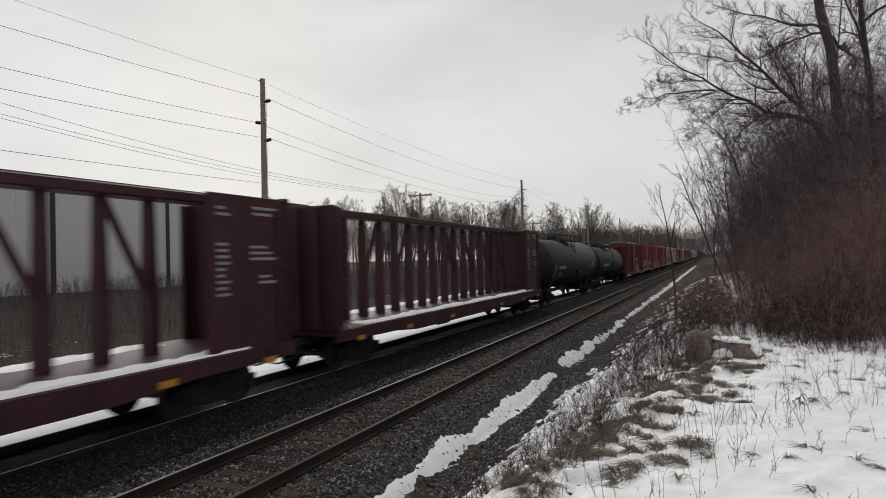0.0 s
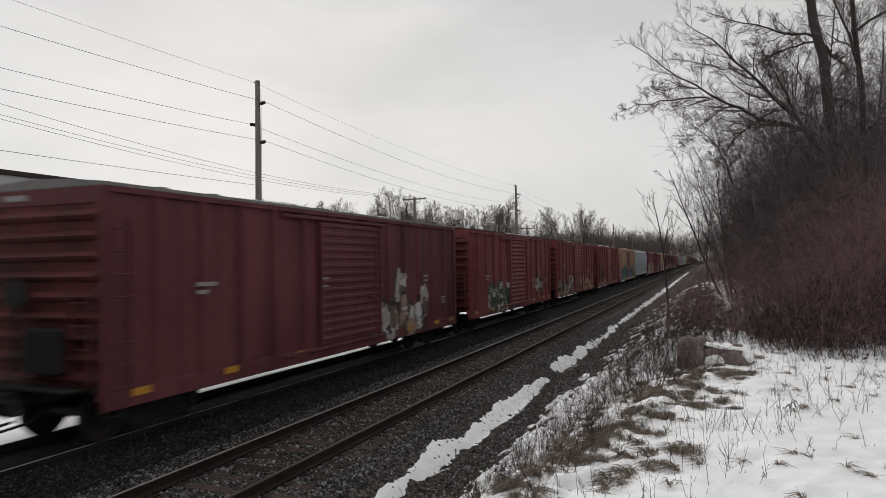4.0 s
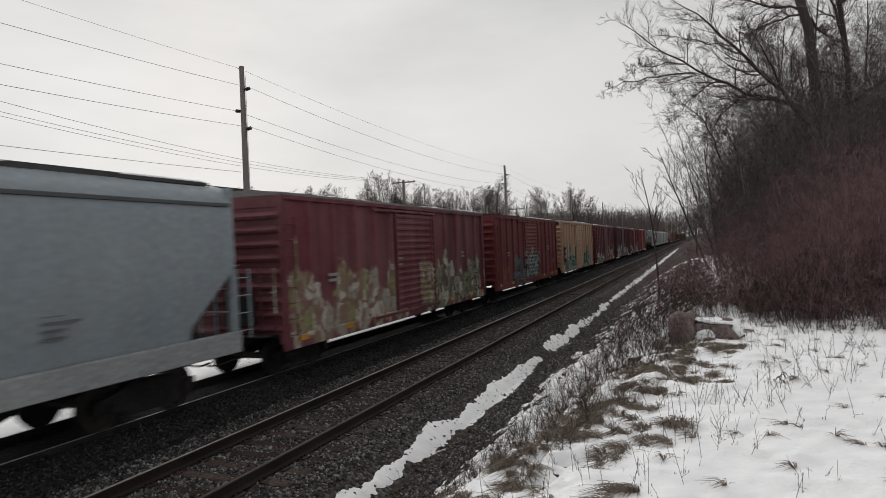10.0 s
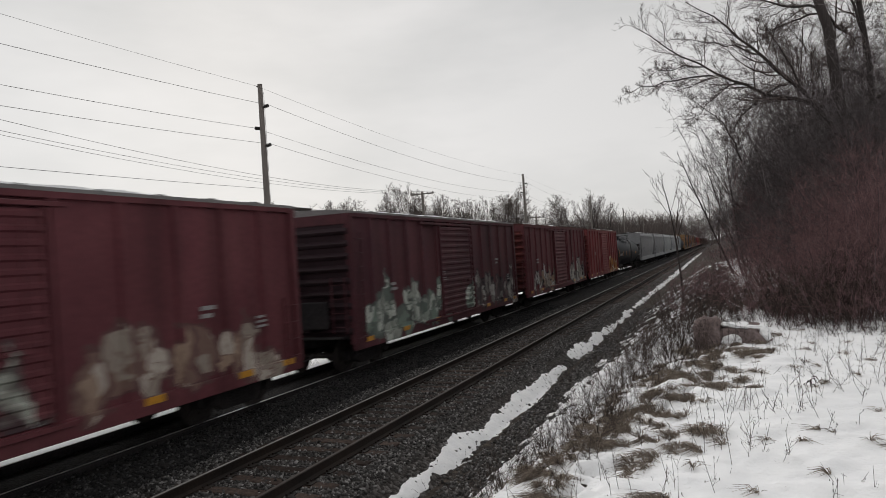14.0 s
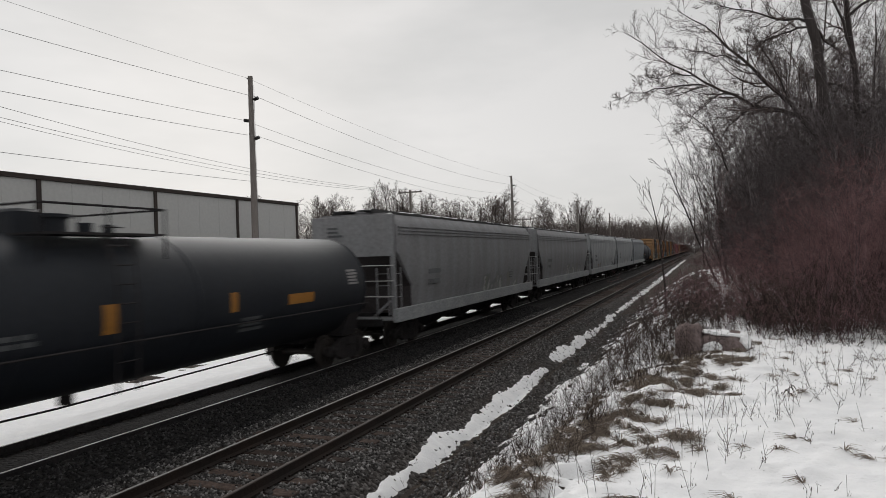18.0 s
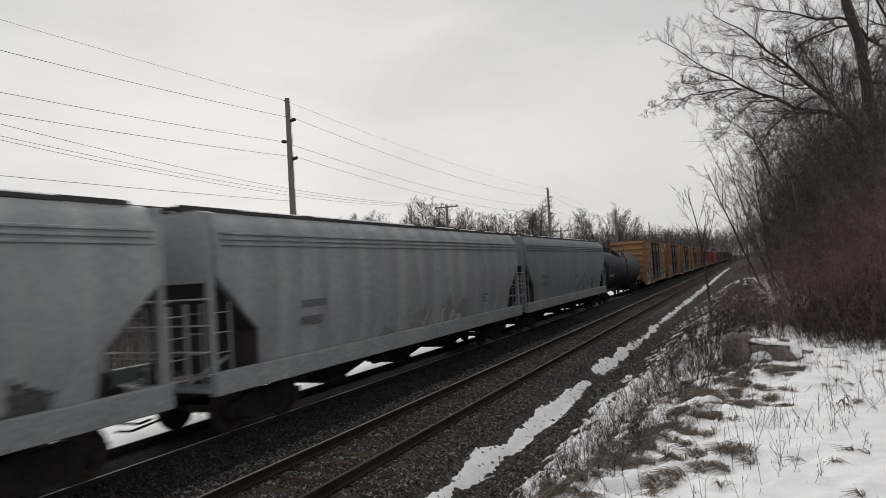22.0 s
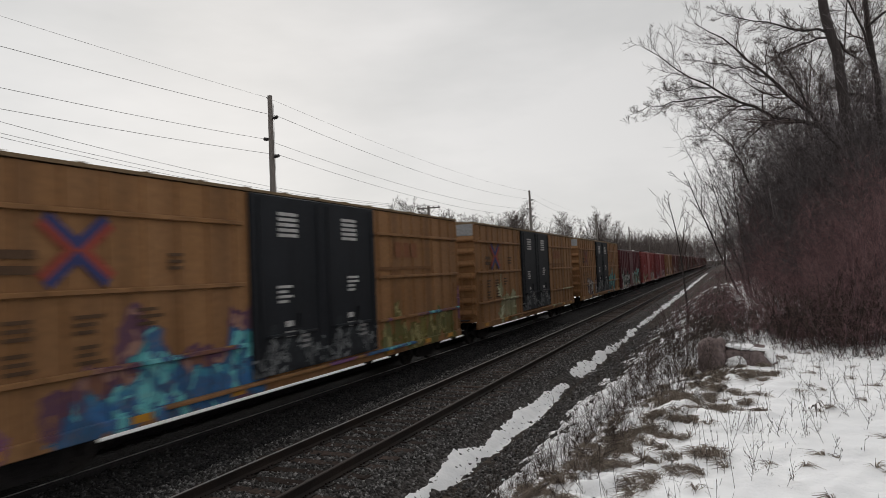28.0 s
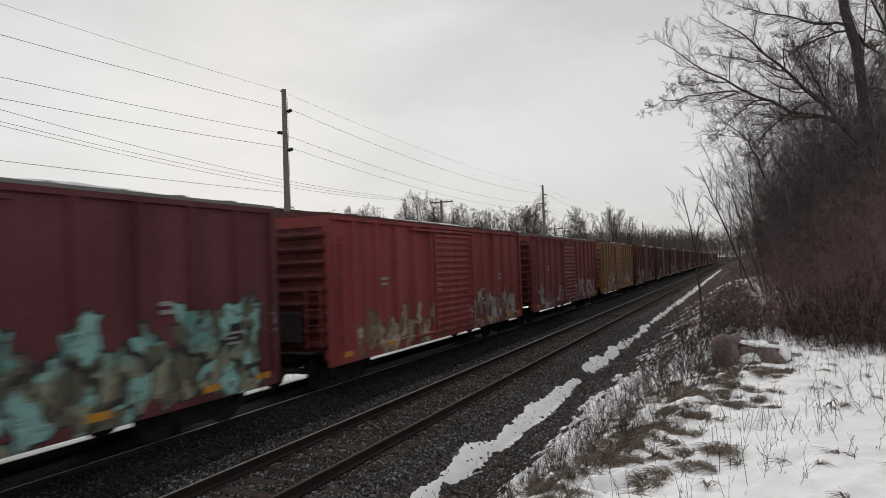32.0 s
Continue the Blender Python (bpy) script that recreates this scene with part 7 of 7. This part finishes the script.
# ---- ties and loose stones ----
def ties():
    me = Build().box(-1.30, 1.30, -0.115, 0.115, -0.36, -0.178, 0.012).mesh("tie", 30)
    me2 = Build().box(-1.27, 1.29, -0.105, 0.120, -0.36, -0.186, 0.02).mesh("tie", 30)
    rng = random.Random(8)
    plate = Build()
    spots = []
    for cx, n0 in ((NEAR_X, 0), (FAR_X, 1)):
        panel = tagged(new("track_panel"), "row of weathered wooden ties in ballast", "track", "track panels", "structure")
        panel.matrix_basis = pose(cx, 0, -0.022 * n0)
        rest = Build()
        y = 0.0
        for k in range(640):
            y = -4.0 + k * 0.535 + rng.uniform(-0.03, 0.03)
            if k < 290:
                part("tie", me if rng.random() < 0.6 else me2, TIE, panel, at=(rng.uniform(-0.04, 0.04), y, rng.uniform(-0.010, 0.004)), turn=rng.uniform(-1.2, 1.2))
            else:
                rest.box(-1.3, 1.3, y - 0.11, y + 0.11, -0.36, -0.18)
            if k < 130:
                for s in (-1, 1):
                    spots.append((cx + s * HALF_GAUGE, y))
        tagged(part("far_ties", rest, TIE, panel, fix=False, smooth=None), kind="stuff")
    for x, y in spots:
        plate.box(x - 0.18, x + 0.18, y - 0.09, y + 0.09, -0.182, -0.166)
        for dx, dy in ((-0.10, 0.05), (0.10, -0.05), (-0.10, -0.05), (0.10, 0.05)):
            plate.box(x + dx - 0.014, x + dx + 0.014, y + dy - 0.012, y + dy + 0.012, -0.17, -0.135)
    tagged(part("tie_plates", plate, RAIL, None, fix=False, smooth=None), "rusty tie plates and spikes under the rails", "tie plates", kind="stuff")


ties()


def stones(name, seed, n, x0, x1, lo, hi, material, label):
    rs = np.random.RandomState(seed)
    y = 4.0 + 34 * rs.rand(n) ** 1.9
    x = x0 + (x1 - x0) * rs.rand(n)
    size = rs.uniform(lo, hi, n)
    z = np.maximum(BED(np.minimum(x, -4.0), y), ground_z(x, y)) + size * rs.uniform(0.0, 0.5, n)
    keep = (np.abs(x + 4.62) > 0.30) | (rs.rand(n) < 0.10)
    for c in (NEAR_X, FAR_X):
        for s in (-1, 1):
            keep &= np.abs(x - (c + s * HALF_GAUGE)) > 0.09
        on_tie = (np.abs(((y + 4.0) / 0.535) % 1.0 - 0.5) > 0.30) & (np.abs(x - c) < 1.3)
        keep &= ~(on_tie & (rs.rand(n) < 0.72))
    x, y, z, size = x[keep], y[keep], z[keep], size[keep]
    n = len(x)
    base = np.array([(1, 0, 0), (-1, 0, 0), (0, 1, 0), (0, -1, 0), (0, 0, 0.8), (0, 0, -0.8)], float)
    v = base[None] * size[:, None, None] * rs.uniform(0.65, 1.35, (n, 6, 1)) + rs.normal(0, 0.22, (n, 6, 3)) * size[:, None, None]
    a = rs.uniform(0, math.tau, n)
    c, s = np.cos(a)[:, None], np.sin(a)[:, None]
    vx = v[..., 0] * c - v[..., 1] * s + x[:, None]
    vy = v[..., 0] * s + v[..., 1] * c + y[:, None]
    co = np.stack([vx, vy, v[..., 2] + z[:, None]], -1).reshape(-1, 3)
    tri = np.array([(0, 2, 4), (2, 1, 4), (1, 3, 4), (3, 0, 4), (2, 0, 5), (1, 2, 5), (3, 1, 5), (0, 3, 5)])
    f = (np.arange(n)[:, None, None] * 6 + tri[None]).reshape(-1, 3)
    tagged(sheet(name, co, f, material), label, "stones", kind="stuff")


stones("ballast_stones", 3, 85000, -8.5, -3.0, 0.015, 0.038, STONE, "loose grey crushed stones of the ballast")
stones("fouled_stones", 5, 26000, -10.2, -8.2, 0.016, 0.036, DARKSTONE, "near-black crushed stones beside the far track")


# ---- motion ----
def motions():
    """The whole train rolls past at an even speed; its wheels turn while they are near."""
    for car, front in CARS:
        walk(car, [(t, pose(FAR_X, front - RUN * t, 0)) for t in (0.0, 8.0, 16.0, 24.0, 32.0)])
    start = {car: front for car, front in CARS}
    for w, car, y in WHEELS:
        s = start[car] + y
        t0, t1 = max(0.0, (s - 62) / RUN), min(32.0, (s - 2) / RUN)
        base = w.matrix_basis.translation.copy()
        if t1 <= t0:
            continue
        k0, k1 = math.ceil(t0 * FPS), math.floor(t1 * FPS)
        turn = math.degrees(RUN / WHEEL_R / FPS)
        ks = sorted({0, *range(k0, k1 + 1), 32 * FPS})
        walk(w, [(k / FPS, pose(*base, turn * (min(max(k, k0), k1) - k0), 0, 0)) for k in ks])


motions()
